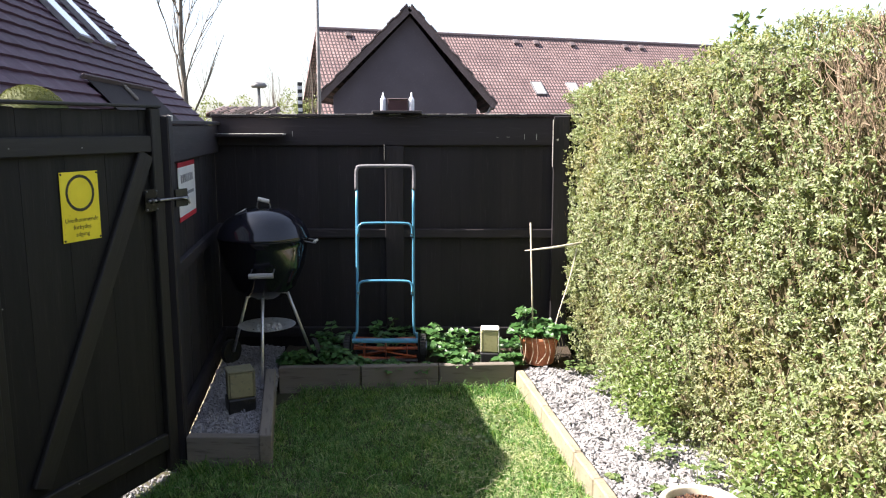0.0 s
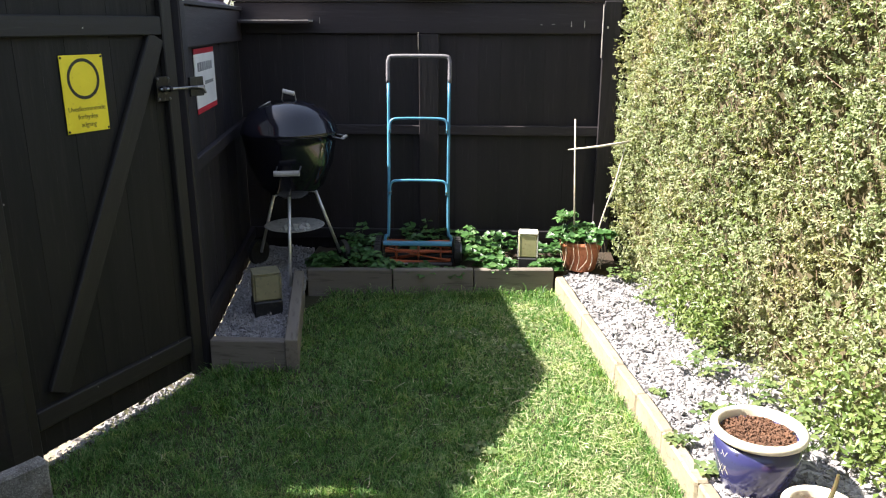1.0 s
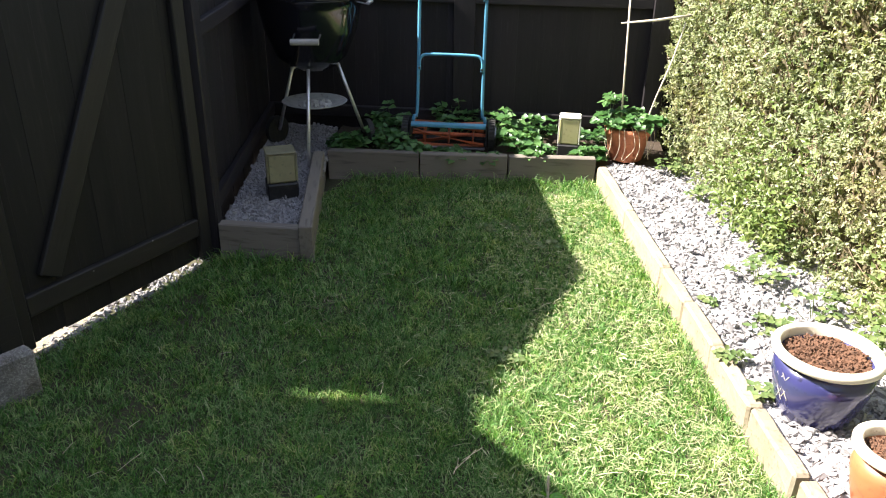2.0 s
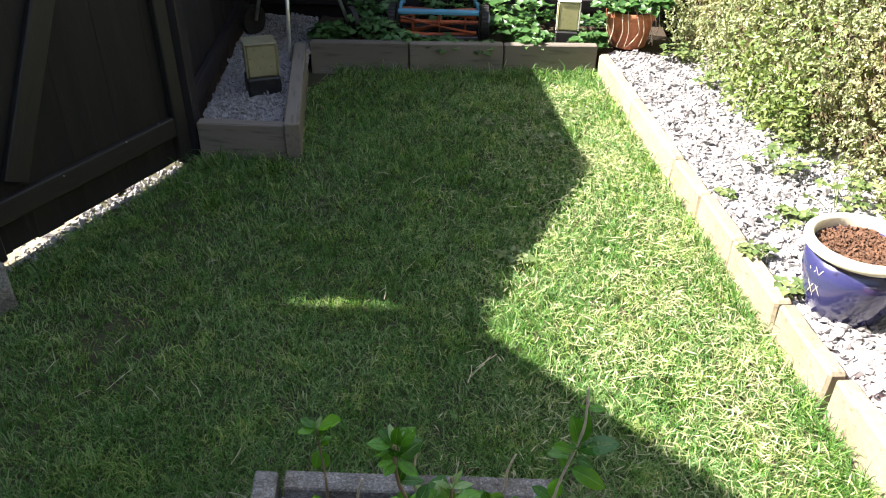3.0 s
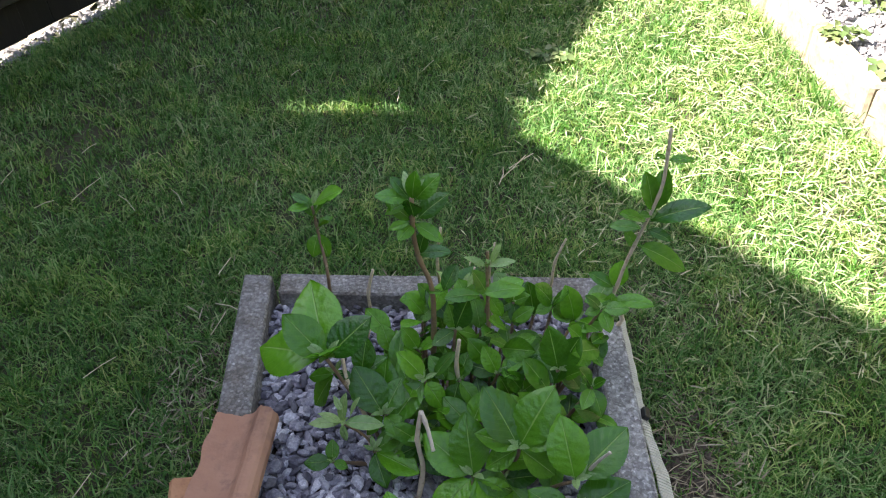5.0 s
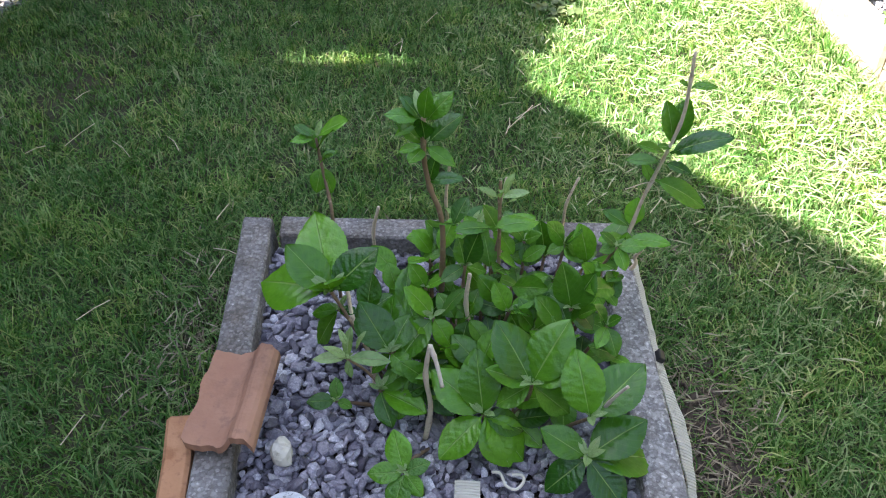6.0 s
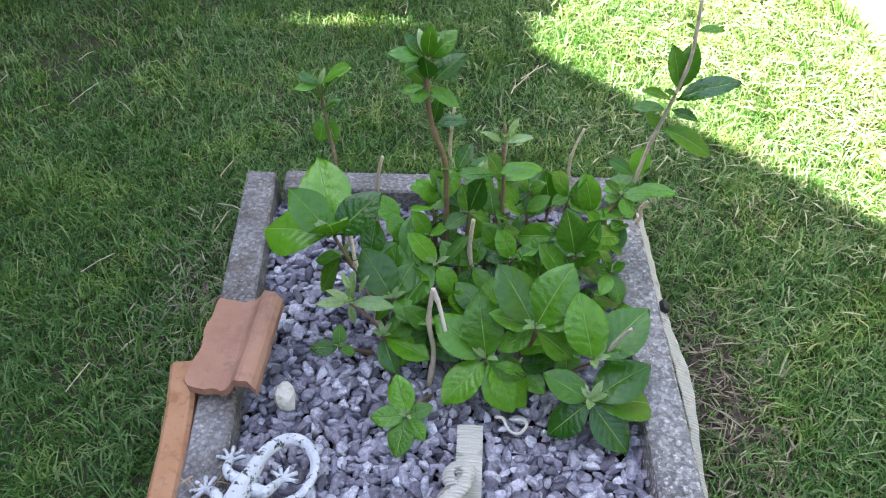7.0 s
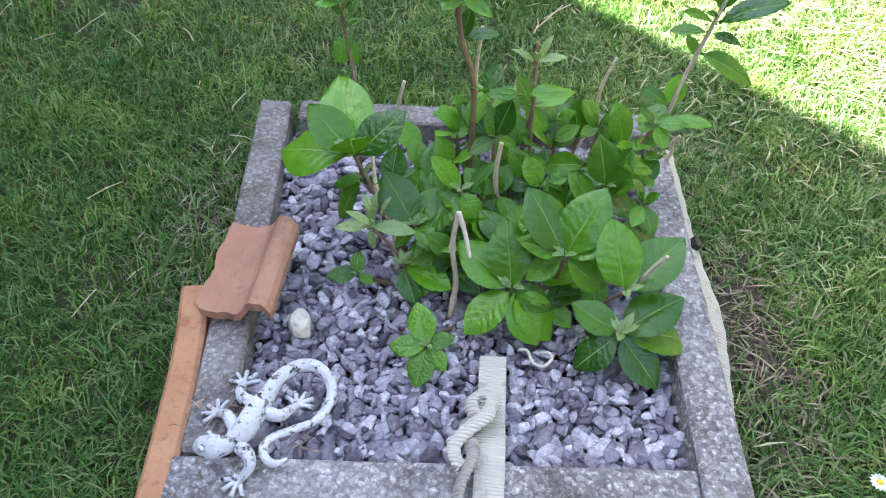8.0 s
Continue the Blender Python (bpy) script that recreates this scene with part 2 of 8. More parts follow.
M_GATE = surface("brown_black_gate_boards", (0.0056, 0.0048, 0.0038), (0.0097, 0.0084, 0.0064), (0.0171, 0.0149, 0.0115), 4, 80, (0.65, 0.92), 0.5, 60, stretch=(1, 1, 0.08), spots=0.22, vary=0.3)
M_GATE_RAIL = surface("brown_black_gate_rail", (0.0113, 0.0099, 0.0085), (0.0184, 0.0160, 0.0141), (0.0274, 0.0243, 0.0212), 4, 80, (0.5, 0.8), 0.5, 60, stretch=(0.1, 1, 1), spots=0.2, vary=0.15)
M_GATE_STILE = surface("brown_black_gate_stile", (0.0113, 0.0099, 0.0085), (0.0184, 0.0160, 0.0141), (0.0274, 0.0243, 0.0212), 4, 80, (0.5, 0.8), 0.5, 60, stretch=(1, 1, 0.1), spots=0.2, vary=0.15)
M_TIMBER = surface("weathered_timber", (0.145, 0.124, 0.104), (0.225, 0.197, 0.165), (0.098, 0.083, 0.070), 5, 60, (0.75, 0.95), 0.6, 50, stretch=(0.12, 1, 1), vary=0.12)
M_PALE_STONE = surface("pale_sandstone_kerb", (0.2419, 0.2016, 0.1378), (0.3158, 0.2722, 0.2016), (0.1680, 0.1344, 0.0907), 8, 70, (0.8, 0.95), 0.6, 70, vary=0.10)
M_CONCRETE = surface("grey_concrete_kerb", (0.1728, 0.1642, 0.1534), (0.3672, 0.3564, 0.3402), (0.6048, 0.5940, 0.5724), 9, 210, (0.85, 1.0), 1.0, 190, spots=0.10, vary=0.06, edge=0.74)
M_AGGREGATE = surface("worn_aggregate_kerb", (0.195, 0.185, 0.175), (0.415, 0.405, 0.395), (0.62, 0.61, 0.605), 7, 240, (0.85, 1.0), 1.0, 210, spots=0.40, vary=0.05, edge=0.68)


def weather(m, dark, scale, low, high):
    """Broad uneven stains, with streaks of dirt, over a finished surface."""
    nt = m.node_tree
    p = nt.nodes["Principled BSDF"]
    old = p.inputs["Base Color"].links[0].from_socket
    vec = nt.nodes.new("ShaderNodeTexCoord").outputs["Object"]
    f = ramp(nt, noise_at(nt, vec, scale, 6.0, 0.65), ((low, (0, 0, 0)), (high, (1, 1, 1))))
    nt.links.new(mix_colour(nt, f, old, mix_colour(nt, 1.0, old, dark, "MULTIPLY")), p.inputs["Base Color"])


def pebbled(m, scale, low, high):
    """Small stones of uneven brightness showing in worn concrete, with dark joints."""
    nt = m.node_tree
    p = nt.nodes["Principled BSDF"]
    old = p.inputs["Base Color"].links[0].from_socket
    vec = nt.nodes.new("ShaderNodeTexCoord").outputs["Object"]
    wav = nt.nodes.new("ShaderNodeTexNoise")
    wav.inputs["Scale"].default_value = scale * 0.6
    nt.links.new(vec, wav.inputs["Vector"])
    off = nt.nodes.new("ShaderNodeVectorMath")
    off.operation = "MULTIPLY_ADD"
    off.inputs[1].default_value = (0.9 / scale,) * 3
    nt.links.new(wav.outputs["Color"], off.inputs[0])
    nt.links.new(vec, off.inputs[2])
    cell = nt.nodes.new("ShaderNodeTexVoronoi")
    cell.inputs["Scale"].default_value = scale
    nt.links.new(off.outputs[0], cell.inputs["Vector"])
    sep = nt.nodes.new("ShaderNodeSeparateXYZ")
    nt.links.new(cell.outputs["Color"], sep.inputs[0])
    tone = ramp(nt, sep.outputs[0], ((0.0, (low,) * 3), (0.55, (0.95,) * 3), (1.0, (high,) * 3)))
    joint = ramp(nt, cell.outputs["Distance"], ((0.45, (1, 1, 1)), (0.85, (0.74, 0.72, 0.69))))
    nt.links.new(mix_colour(nt, 1.0, mix_colour(nt, 1.0, old, tone, "MULTIPLY"), joint, "MULTIPLY"), p.inputs["Base Color"])


pebbled(M_CONCRETE, 260.0, 0.66, 1.32)
pebbled(M_AGGREGATE, 230.0, 0.60, 1.38)
weather(M_CONCRETE, (0.58, 0.53, 0.47), 14.0, 0.46, 0.64)
weather(M_AGGREGATE, (0.52, 0.49, 0.45), 10.0, 0.52, 0.68)
M_TERRA = surface("terracotta", (0.38, 0.195, 0.120), (0.48, 0.270, 0.170), (0.30, 0.165, 0.115), 16, 90, (0.75, 0.92), 0.3, 140, spots=0.30, vary=0.05, edge=0.78)
M_TERRA_PALE = surface("pale_terracotta", (0.46, 0.225, 0.105), (0.57, 0.31, 0.160), (0.36, 0.17, 0.09), 26, 120, (0.75, 0.92), 0.4, 140, vary=0.05)
weather(M_TERRA, (0.60, 0.62, 0.66), 9.0, 0.55, 0.72)
weather(M_TERRA_PALE, (0.78, 0.70, 0.62), 30.0, 0.58, 0.70)
M_POT = surface("terracotta_pot_clay", (0.40, 0.13, 0.06), (0.52, 0.20, 0.10), (0.30, 0.10, 0.05), 12, 80, (0.7, 0.9), 0.25, 120)
M_BLUE = surface("blue_glaze", (0.026, 0.027, 0.088), (0.040, 0.041, 0.125), (0.02, 0.02, 0.05), 8, 60, (0.12, 0.25), 0.06, 30, coat=0.6, spots=0.15)
M_ORANGE_GLAZE = surface("orange_clay_glaze", (0.38, 0.130, 0.052), (0.47, 0.175, 0.075), (0.28, 0.10, 0.05), 8, 60, (0.35, 0.5), 0.1, 60)
M_CREAM = surface("cream_glazed_rim", (0.62, 0.57, 0.45), (0.72, 0.68, 0.56), (0.5, 0.42, 0.30), 10, 90, (0.35, 0.55), 0.1, 80, spots=0.2)
M_COMPOST = surface("red_brown_compost", (0.082, 0.041, 0.024), (0.140, 0.069, 0.039), (0.048, 0.027, 0.017), 20, 110, (0.9, 1.0), 0.9, 120)
M_SPROUT = surface("woody_green_shoot", (0.10, 0.085, 0.032), (0.15, 0.125, 0.045), (0.12, 0.05, 0.03), 18, 60, (0.5, 0.7), 0.2, 120)
M_ENAMEL = surface("black_enamel", (0.008, 0.008, 0.013), (0.012, 0.012, 0.020), (0.02, 0.02, 0.025), 6, 90, (0.10, 0.20), 0.03, 40, spots=0.1, coat=0.5)
M_ALU = surface("dull_aluminium", (0.80, 0.79, 0.77), (0.88, 0.87, 0.85), (0.6, 0.59, 0.57), 10, 80, (0.34, 0.48), 0.05, 90, metal=0.75)
M_ASH = surface("dirty_aluminium_pan", (0.42, 0.41, 0.39), (0.60, 0.59, 0.56), (0.22, 0.21, 0.19), 14, 60, (0.5, 0.7), 0.2, 60, metal=0.2)
M_DARK_STEEL = surface("dark_steel", (0.035, 0.034, 0.036), (0.06, 0.058, 0.06), (0.16, 0.15, 0.15), 12, 80, (0.3, 0.5), 0.1, 90, metal=0.8)
M_STEEL = surface("zinc_steel", (0.22, 0.22, 0.23), (0.34, 0.34, 0.35), (0.12, 0.11, 0.10), 12, 80, (0.25, 0.45), 0.1, 90, metal=1.0)
M_HANDLE_WOOD = surface("grey_wooden_grip", (0.42, 0.40, 0.38), (0.60, 0.58, 0.55), (0.3, 0.28, 0.26), 10, 90, (0.5, 0.7), 0.2, 70)
M_BLUE_PAINT = surface("light_blue_paint", (0.075, 0.26, 0.42), (0.10, 0.33, 0.50), (0.22, 0.30, 0.34), 10, 90, (0.25, 0.45), 0.08, 80, spots=0.15)
M_GRIP = surface("grey_foam_grip", (0.16, 0.15, 0.17), (0.24, 0.23, 0.25), (0.33, 0.32, 0.33), 14, 90, (0.6, 0.8), 0.3, 120)
M_RED_PAINT = surface("orange_red_paint", (0.45, 0.10, 0.035), (0.58, 0.16, 0.06), (0.22, 0.07, 0.04), 12, 80, (0.35, 0.6), 0.15, 90)
M_RUBBER = surface("black_rubber", (0.014, 0.014, 0.014), (0.028, 0.027, 0.026), (0.06, 0.055, 0.05), 20, 90, (0.6, 0.85), 0.3, 120)
M_YELLOW = surface("yellow_enamel_sign", (0.72, 0.58, 0.02), (0.80, 0.66, 0.03), (0.62, 0.46, 0.03), 12, 60, (0.35, 0.5), 0.05, 60, spots=0.1)
M_INK = surface("black_print", (0.02, 0.02, 0.015), (0.04, 0.035, 0.02), (0.06, 0.05, 0.03), 30, 120, (0.4, 0.6), 0.0)
M_INK_SOFT = surface("brown_print", (0.16, 0.11, 0.015), (0.22, 0.16, 0.02), (0.3, 0.22, 0.03), 40, 160, (0.4, 0.6), 0.0)
M_WHITE = surface("white_sign_plate", (0.66, 0.66, 0.68), (0.76, 0.76, 0.78), (0.5, 0.5, 0.5), 10, 80, (0.35, 0.55), 0.05, 80, spots=0.1)
M_RED = surface("red_sign_band", (0.42, 0.02, 0.035), (0.52, 0.03, 0.05), (0.35, 0.02, 0.03), 10, 80, (0.35, 0.55), 0.05, 80)
M_GREY_INK = surface("grey_print", (0.22, 0.22, 0.24), (0.30, 0.30, 0.32), (0.4, 0.4, 0.42), 40, 90, (0.4, 0.6), 0.0)
M_LANTERN = surface("frosted_cream_plastic", (0.42, 0.39, 0.19), (0.50, 0.47, 0.25), (0.34, 0.31, 0.15), 10, 60, (0.4, 0.6), 0.1, 60, spots=0.2)
# darker copy of the lantern plastic: grime plus the corner's shade in the colour
M_LANTERN_GRIMY_SHADED = surface("grimy_shaded_frosted_plastic", (0.19, 0.175, 0.105), (0.26, 0.24, 0.14), (0.14, 0.13, 0.085), 16, 60, (0.5, 0.7), 0.1, 60, spots=0.3)
M_LANTERN_RIM = surface("clear_plastic_rim", (0.68, 0.67, 0.58), (0.78, 0.77, 0.70), (0.55, 0.54, 0.46), 14, 60, (0.3, 0.5), 0.05, 60)
M_BLACK_PLASTIC = surface("black_plastic", (0.012, 0.012, 0.012), (0.022, 0.022, 0.022), (0.05, 0.045, 0.04), 14, 60, (0.4, 0.6), 0.1, 60)
M_GRAVEL = surface("pale_grey_gravel", (0.2294, 0.2176, 0.2215), (0.3402, 0.3283, 0.3323), (0.1748, 0.1610, 0.1582), 70, 150, (0.8, 0.95), 0.3, 300, vary=0.0)
M_GRAVEL_BASE = surface("gravel_bed", (0.36, 0.35, 0.36), (0.52, 0.51, 0.52), (0.20, 0.18, 0.16), 40, 130, (0.9, 1.0), 1.0, 130)
M_STICK = surface("pale_cane", (0.52, 0.46, 0.36), (0.66, 0.60, 0.50), (0.40, 0.33, 0.24), 20, 90, (0.6, 0.8), 0.2, 90)
M_DRY_STEM = surface("dry_pale_stalk", (0.6032, 0.4988, 0.3480), (0.7656, 0.6612, 0.4988), (0.3480, 0.2552, 0.1624), 40, 160, (0.7, 0.9), 0.4, 180)
M_RED_STEM = surface("brown_stem", (0.175, 0.115, 0.065), (0.27, 0.185, 0.105), (0.38, 0.30, 0.20), 30, 150, (0.6, 0.8), 0.3, 200)
M_BARK = surface("bare_bark", (0.14, 0.12, 0.10), (0.22, 0.19, 0.16), (0.10, 0.085, 0.07), 3, 20, (0.85, 1.0), 0.5, 20)
M_TWIG = surface("hedge_twig", (0.24, 0.165, 0.11), (0.40, 0.30, 0.21), (0.52, 0.42, 0.32), 10, 60, (0.8, 0.95), 0.3, 80)
M_LIZARD = surface("chipped_white_paint", (0.58, 0.60, 0.62), (0.72, 0.74, 0.76), (0.05, 0.055, 0.04), 40, 150, (0.55, 0.75), 0.8, 200, spots=0.30, edge=0.66)
M_STRAP = surface("cream_webbing", (0.50, 0.48, 0.39), (0.60, 0.58, 0.49), (0.36, 0.35, 0.27), 12, 60, (0.8, 0.95), 0.5, 300, spots=0.2)
M_STRAP_RIBBED = surface("ribbed_cream_webbing", (0.52, 0.50, 0.42), (0.62, 0.60, 0.52), (0.34, 0.33, 0.26), 14, 70, (0.8, 0.95), 0.0, 300, spots=0.25)
_nt = M_STRAP_RIBBED.node_tree
_wv = _nt.nodes.new("ShaderNodeTexWave")
_wv.bands_direction = "Y"
_wv.inputs["Scale"].default_value, _wv.inputs["Distortion"].default_value, _wv.inputs["Detail Scale"].default_value = 95.0, 1.2, 3.0
_nt.links.new(_nt.nodes.new("ShaderNodeTexCoord").outputs["Object"], _wv.inputs["Vector"])
_bp = _nt.nodes.new("ShaderNodeBump")
_bp.inputs["Strength"].default_value, _bp.inputs["Distance"].default_value = 1.0, 0.0012
_nt.links.new(_wv.outputs["Fac"], _bp.inputs["Height"])
_nt.links.new(_bp.outputs[0], _nt.nodes["Principled BSDF"].inputs["Normal"])
M_STONE = surface("pale_flint", (0.42, 0.40, 0.32), (0.56, 0.54, 0.45), (0.28, 0.25, 0.18), 40, 120, (0.7, 0.9), 0.5, 120)
M_ROOF_PURPLE = surface("dark_purple_roof_tile", (0.044, 0.017, 0.033), (0.066, 0.028, 0.048), (0.088, 0.040, 0.056), 1.5, 12, (0.55, 0.8), 0.3, 14, vary=0.12)
M_RENDER_GREY = surface("dark_grey_render", (0.082, 0.068, 0.084), (0.100, 0.085, 0.102), (0.122, 0.106, 0.122), 1.0, 14, (0.85, 1.0), 0.2, 20, spots=0.2)
M_VERGE = surface("dark_barge_board", (0.0875, 0.0660, 0.0688), (0.1250, 0.0960, 0.1000), (0.1750, 0.1320, 0.1375), 2, 14, (0.7, 0.9), 0.2, 20)
M_RECESS_SHADE = surface("recess_shade_colour", (0.010, 0.007, 0.008), (0.018, 0.012, 0.014), (0.03, 0.02, 0.022), 2, 14, (0.9, 1.0), 0.1, 20)
# white put into the pane colour for the sky mirrored in the glass
M_PANE_SKY_WHITE = surface("sky_white_roof_window_pane", (0.74, 0.74, 0.75), (0.82, 0.82, 0.83), (0.68, 0.68, 0.7), 1, 8, (0.25, 0.4), 0.0)
M_PANE = surface("bright_roof_window_pane", (0.80, 0.81, 0.84), (0.88, 0.89, 0.92), (0.75, 0.77, 0.8), 1, 8, (0.05, 0.12), 0.0, metal=1.0)
M_FRAME = surface("grey_window_frame", (0.16, 0.15, 0.16), (0.22, 0.21, 0.22), (0.3, 0.29, 0.29), 3, 20, (0.5, 0.7), 0.1, 20)
M_POLE = surface("grey_painted_pole", (0.16, 0.15, 0.15), (0.22, 0.21, 0.21), (0.3, 0.29, 0.29), 4, 20, (0.5, 0.7), 0.1, 20)
M_WALL_HOUSE = surface("dark_painted_boarding", (0.05, 0.045, 0.04), (0.075, 0.065, 0.06), (0.1, 0.09, 0.08), 2, 20, (0.7, 0.9), 0.3, 30)
M_BOTTLE = surface("white_plastic_bottle", (0.62, 0.62, 0.68), (0.72, 0.72, 0.78), (0.55, 0.53, 0.58), 20, 90, (0.3, 0.5), 0.05, 90, spots=0.15)
M_BOX_RED = surface("dark_maroon_box", (0.060, 0.022, 0.026), (0.085, 0.032, 0.036), (0.045, 0.02, 0.02), 20, 90, (0.5, 0.7), 0.1, 90)


def tile_grid(name, c1, c2, joint, wide, high):
    """Far roof tiles: staggerless courses of pantiles, with a shadowed lap."""
    m, nt, p = nodes_of(name)
    vec, _ = coords(nt)
    b = nt.nodes.new("ShaderNodeTexBrick")
    b.offset, b.squash = 0.0, 1.0
    b.inputs["Color1"].default_value, b.inputs["Color2"].default_value, b.inputs["Mortar"].default_value = (*c1, 1), (*c2, 1), (*joint, 1)
    b.inputs["Scale"].default_value = 1.0
    b.inputs["Mortar Size"].default_value = 0.05
    b.inputs["Mortar Smooth"].default_value = 0.4
    b.inputs["Brick Width"].default_value, b.inputs["Row Height"].default_value = wide, high
    nt.links.new(vec, b.inputs["Vector"])
    stain = ramp(nt, noise_at(nt, vec, 0.6), ((0.3, (0.75, 0.72, 0.72)), (0.7, (1.1, 1.08, 1.05))))
    nt.links.new(mix_colour(nt, 1.0, b.outputs["Color"], stain, "MULTIPLY"), p.inputs["Base Color"])
    p.inputs["Roughness"].default_value = 0.7
    bu = nt.nodes.new("ShaderNodeBump")
    bu.inputs["Strength"].default_value, bu.inputs["Distance"].default_value, bu.invert = 0.8, 0.03, True
    nt.links.new(b.outputs["Fac"], bu.inputs["Height"])
    nt.links.new(bu.outputs[0], p.inputs["Normal"])
    return m


M_TILES_FAR = tile_grid("far_red_pantiles", (0.29, 0.185, 0.180), (0.37, 0.25, 0.245), (0.085, 0.06, 0.06), 0.20, 0.30)
M_TILES_LOW = tile_grid("low_roof_pantiles", (0.20, 0.14, 0.13), (0.30, 0.22, 0.21), (0.05, 0.035, 0.03), 0.16, 0.4)

M_GRASS = leaf_surface("grass_blades", ((0.0, (0.040, 0.132, 0.018)), (0.3, (0.108, 0.280, 0.050)), (0.62, (0.255, 0.425, 0.150)), (0.93, (0.435, 0.535, 0.265)), (1.0, (0.55, 0.53, 0.34))), 0.50, 0.42, True, [(2.3, 0.44, 0.57, (0.74, 0.84, 0.64)), (9.0, 0.49, 0.62, (1.34, 1.20, 1.05)), (30.0, 0.47, 0.58, (0.70, 0.77, 0.64))])
M_HEDGE = leaf_surface("hedge_leaves", ((0.0, (0.225, 0.270, 0.135)), (0.35, (0.300, 0.345, 0.185)), (0.8, (0.385, 0.415, 0.255)), (0.96, (0.47, 0.46, 0.34)), (1.0, (0.44, 0.35, 0.27))), 0.58, 0.36, True, [(2.2, 0.50, 0.68, (1.10, 0.94, 0.90)), (11.0, 0.45, 0.62, (0.84, 0.90, 0.80))])
M_HEDGE_GREEN = leaf_surface("hedge_young_leaves", ((0.0, (0.105, 0.168, 0.040)), (0.6, (0.170, 0.235, 0.068)), (1.0, (0.250, 0.292, 0.110))), 0.4, 0.3)
M_STRAW_LEAF = leaf_surface("strawberry_leaves", ((0.0, (0.035, 0.095, 0.024)), (0.6, (0.060, 0.150, 0.038)), (1.0, (0.13, 0.24, 0.08))), 0.42, 0.22)
M_WEED = leaf_surface("weed_leaves", ((0.0, (0.085, 0.14, 0.045)), (0.6, (0.145, 0.205, 0.070)), (1.0, (0.23, 0.27, 0.115))), 0.45, 0.28)
M_FAR_LEAF = leaf_surface("far_spring_leaves", ((0.0, (0.16, 0.19, 0.08)), (0.6, (0.24, 0.28, 0.12)), (1.0, (0.32, 0.33, 0.18))), 0.6, 0.3)
M_MOSS = leaf_surface("mossy_shrub_leaves", ((0.0, (0.10, 0.12, 0.03)), (0.6, (0.15, 0.165, 0.045)), (1.0, (0.2, 0.2, 0.07))), 0.7, 0.2)
M_SLATE = leaf_surface("purple_slate_chips", ((0.0, (0.085, 0.079, 0.098)), (0.2, (0.20, 0.187, 0.222)), (0.70, (0.40, 0.385, 0.43)), (1.0, (0.68, 0.67, 0.70))), 0.42, 0.0, True, [(230.0, 0.42, 0.60, (0.64, 0.64, 0.68)), (520.0, 0.52, 0.66, (1.4, 1.4, 1.4))])
M_SLATE_PIECE = leaf_surface("purple_slate_chip", ((0.0, (0.085, 0.079, 0.098)), (0.2, (0.20, 0.187, 0.222)), (0.70, (0.40, 0.385, 0.43)), (1.0, (0.68, 0.67, 0.70))), 0.42, 0.0, False, [(230.0, 0.42, 0.60, (0.64, 0.64, 0.68)), (520.0, 0.52, 0.66, (1.4, 1.4, 1.4))])


def broad_leaf(name, dark, light, rib):
    """Large leaves: pale rib and side veins laid along the leaf, with a puckered surface."""
    m, nt, p = nodes_of(name)
    uv = nt.nodes.new("ShaderNodeTexCoord").outputs["UV"]
    sep = nt.nodes.new("ShaderNodeSeparateXYZ")
    nt.links.new(uv, sep.inputs[0])

    def calc(op, a, b=None):
        n = nt.nodes.new("ShaderNodeMath")
        n.operation = op
        for i, v in enumerate((a, b)):
            if v is None:
                continue
            if isinstance(v, float):
                n.inputs[i].default_value = v
            else:
                nt.links.new(v, n.inputs[i])
        return n.outputs[0]

    across = calc("ABSOLUTE", calc("SUBTRACT", sep.outputs[1], 0.5))
    along = sep.outputs[0]
    vein = calc("SINE", calc("MULTIPLY", calc("SUBTRACT", along, calc("MULTIPLY", across, 0.55)), 52.0))
    side = ramp(nt, vein, ((0.86, (0, 0, 0)), (1.0, (1, 1, 1))))
    midrib = ramp(nt, across, ((0.008, (1, 1, 1)), (0.024, (0, 0, 0))))
    rnd = nt.nodes.new("ShaderNodeObjectInfo").outputs["Random"]
    body = ramp(nt, rnd, ((0.0, dark), (1.0, light)))
    tex = nt.nodes.new("ShaderNodeTexCoord").outputs["Object"]
    mott = ramp(nt, noise_at(nt, tex, 7.0), ((0.3, (0.8, 0.85, 0.75)), (0.7, (1.12, 1.08, 1.1))))
    body = mix_colour(nt, 1.0, body, mott, "MULTIPLY")
    col = mix_colour(nt, calc("MULTIPLY", side, 0.07), body, rib)
    col = mix_colour(nt, calc("MULTIPLY", midrib, 0.75), col, rib)
    nt.links.new(col, p.inputs["Base Color"])
    p.inputs["Roughness"].default_value = 0.24
    p.inputs["Specular IOR Level"].default_value = 0.62
    bu = nt.nodes.new("ShaderNodeBump")
    bu.inputs["Strength"].default_value, bu.inputs["Distance"].default_value = 0.7, 0.005
    nt.links.new(calc("SUBTRACT", calc("MULTIPLY", noise_at(nt, tex, 7.0), 0.6), calc("ADD", calc("MULTIPLY", vein, 0.016), calc("MULTIPLY", midrib, 0.25))), bu.inputs["Height"])
    nt.links.new(bu.outputs[0], p.inputs["Normal"])
    tr = nt.nodes.new("ShaderNodeBsdfTranslucent")
    nt.links.new(mix_colour(nt, 1.0, col, (1.1, 1.1, 0.4), "MULTIPLY"), tr.inputs["Color"])
    ms = nt.nodes.new("ShaderNodeMixShader")
    ms.inputs[0].default_value = 0.26
    nt.links.new(p.outputs[0], ms.inputs[1])
    nt.links.new(tr.outputs[0], ms.inputs[2])
    nt.links.new(ms.outputs[0], nt.nodes["Material Output"].inputs[0])
    return m


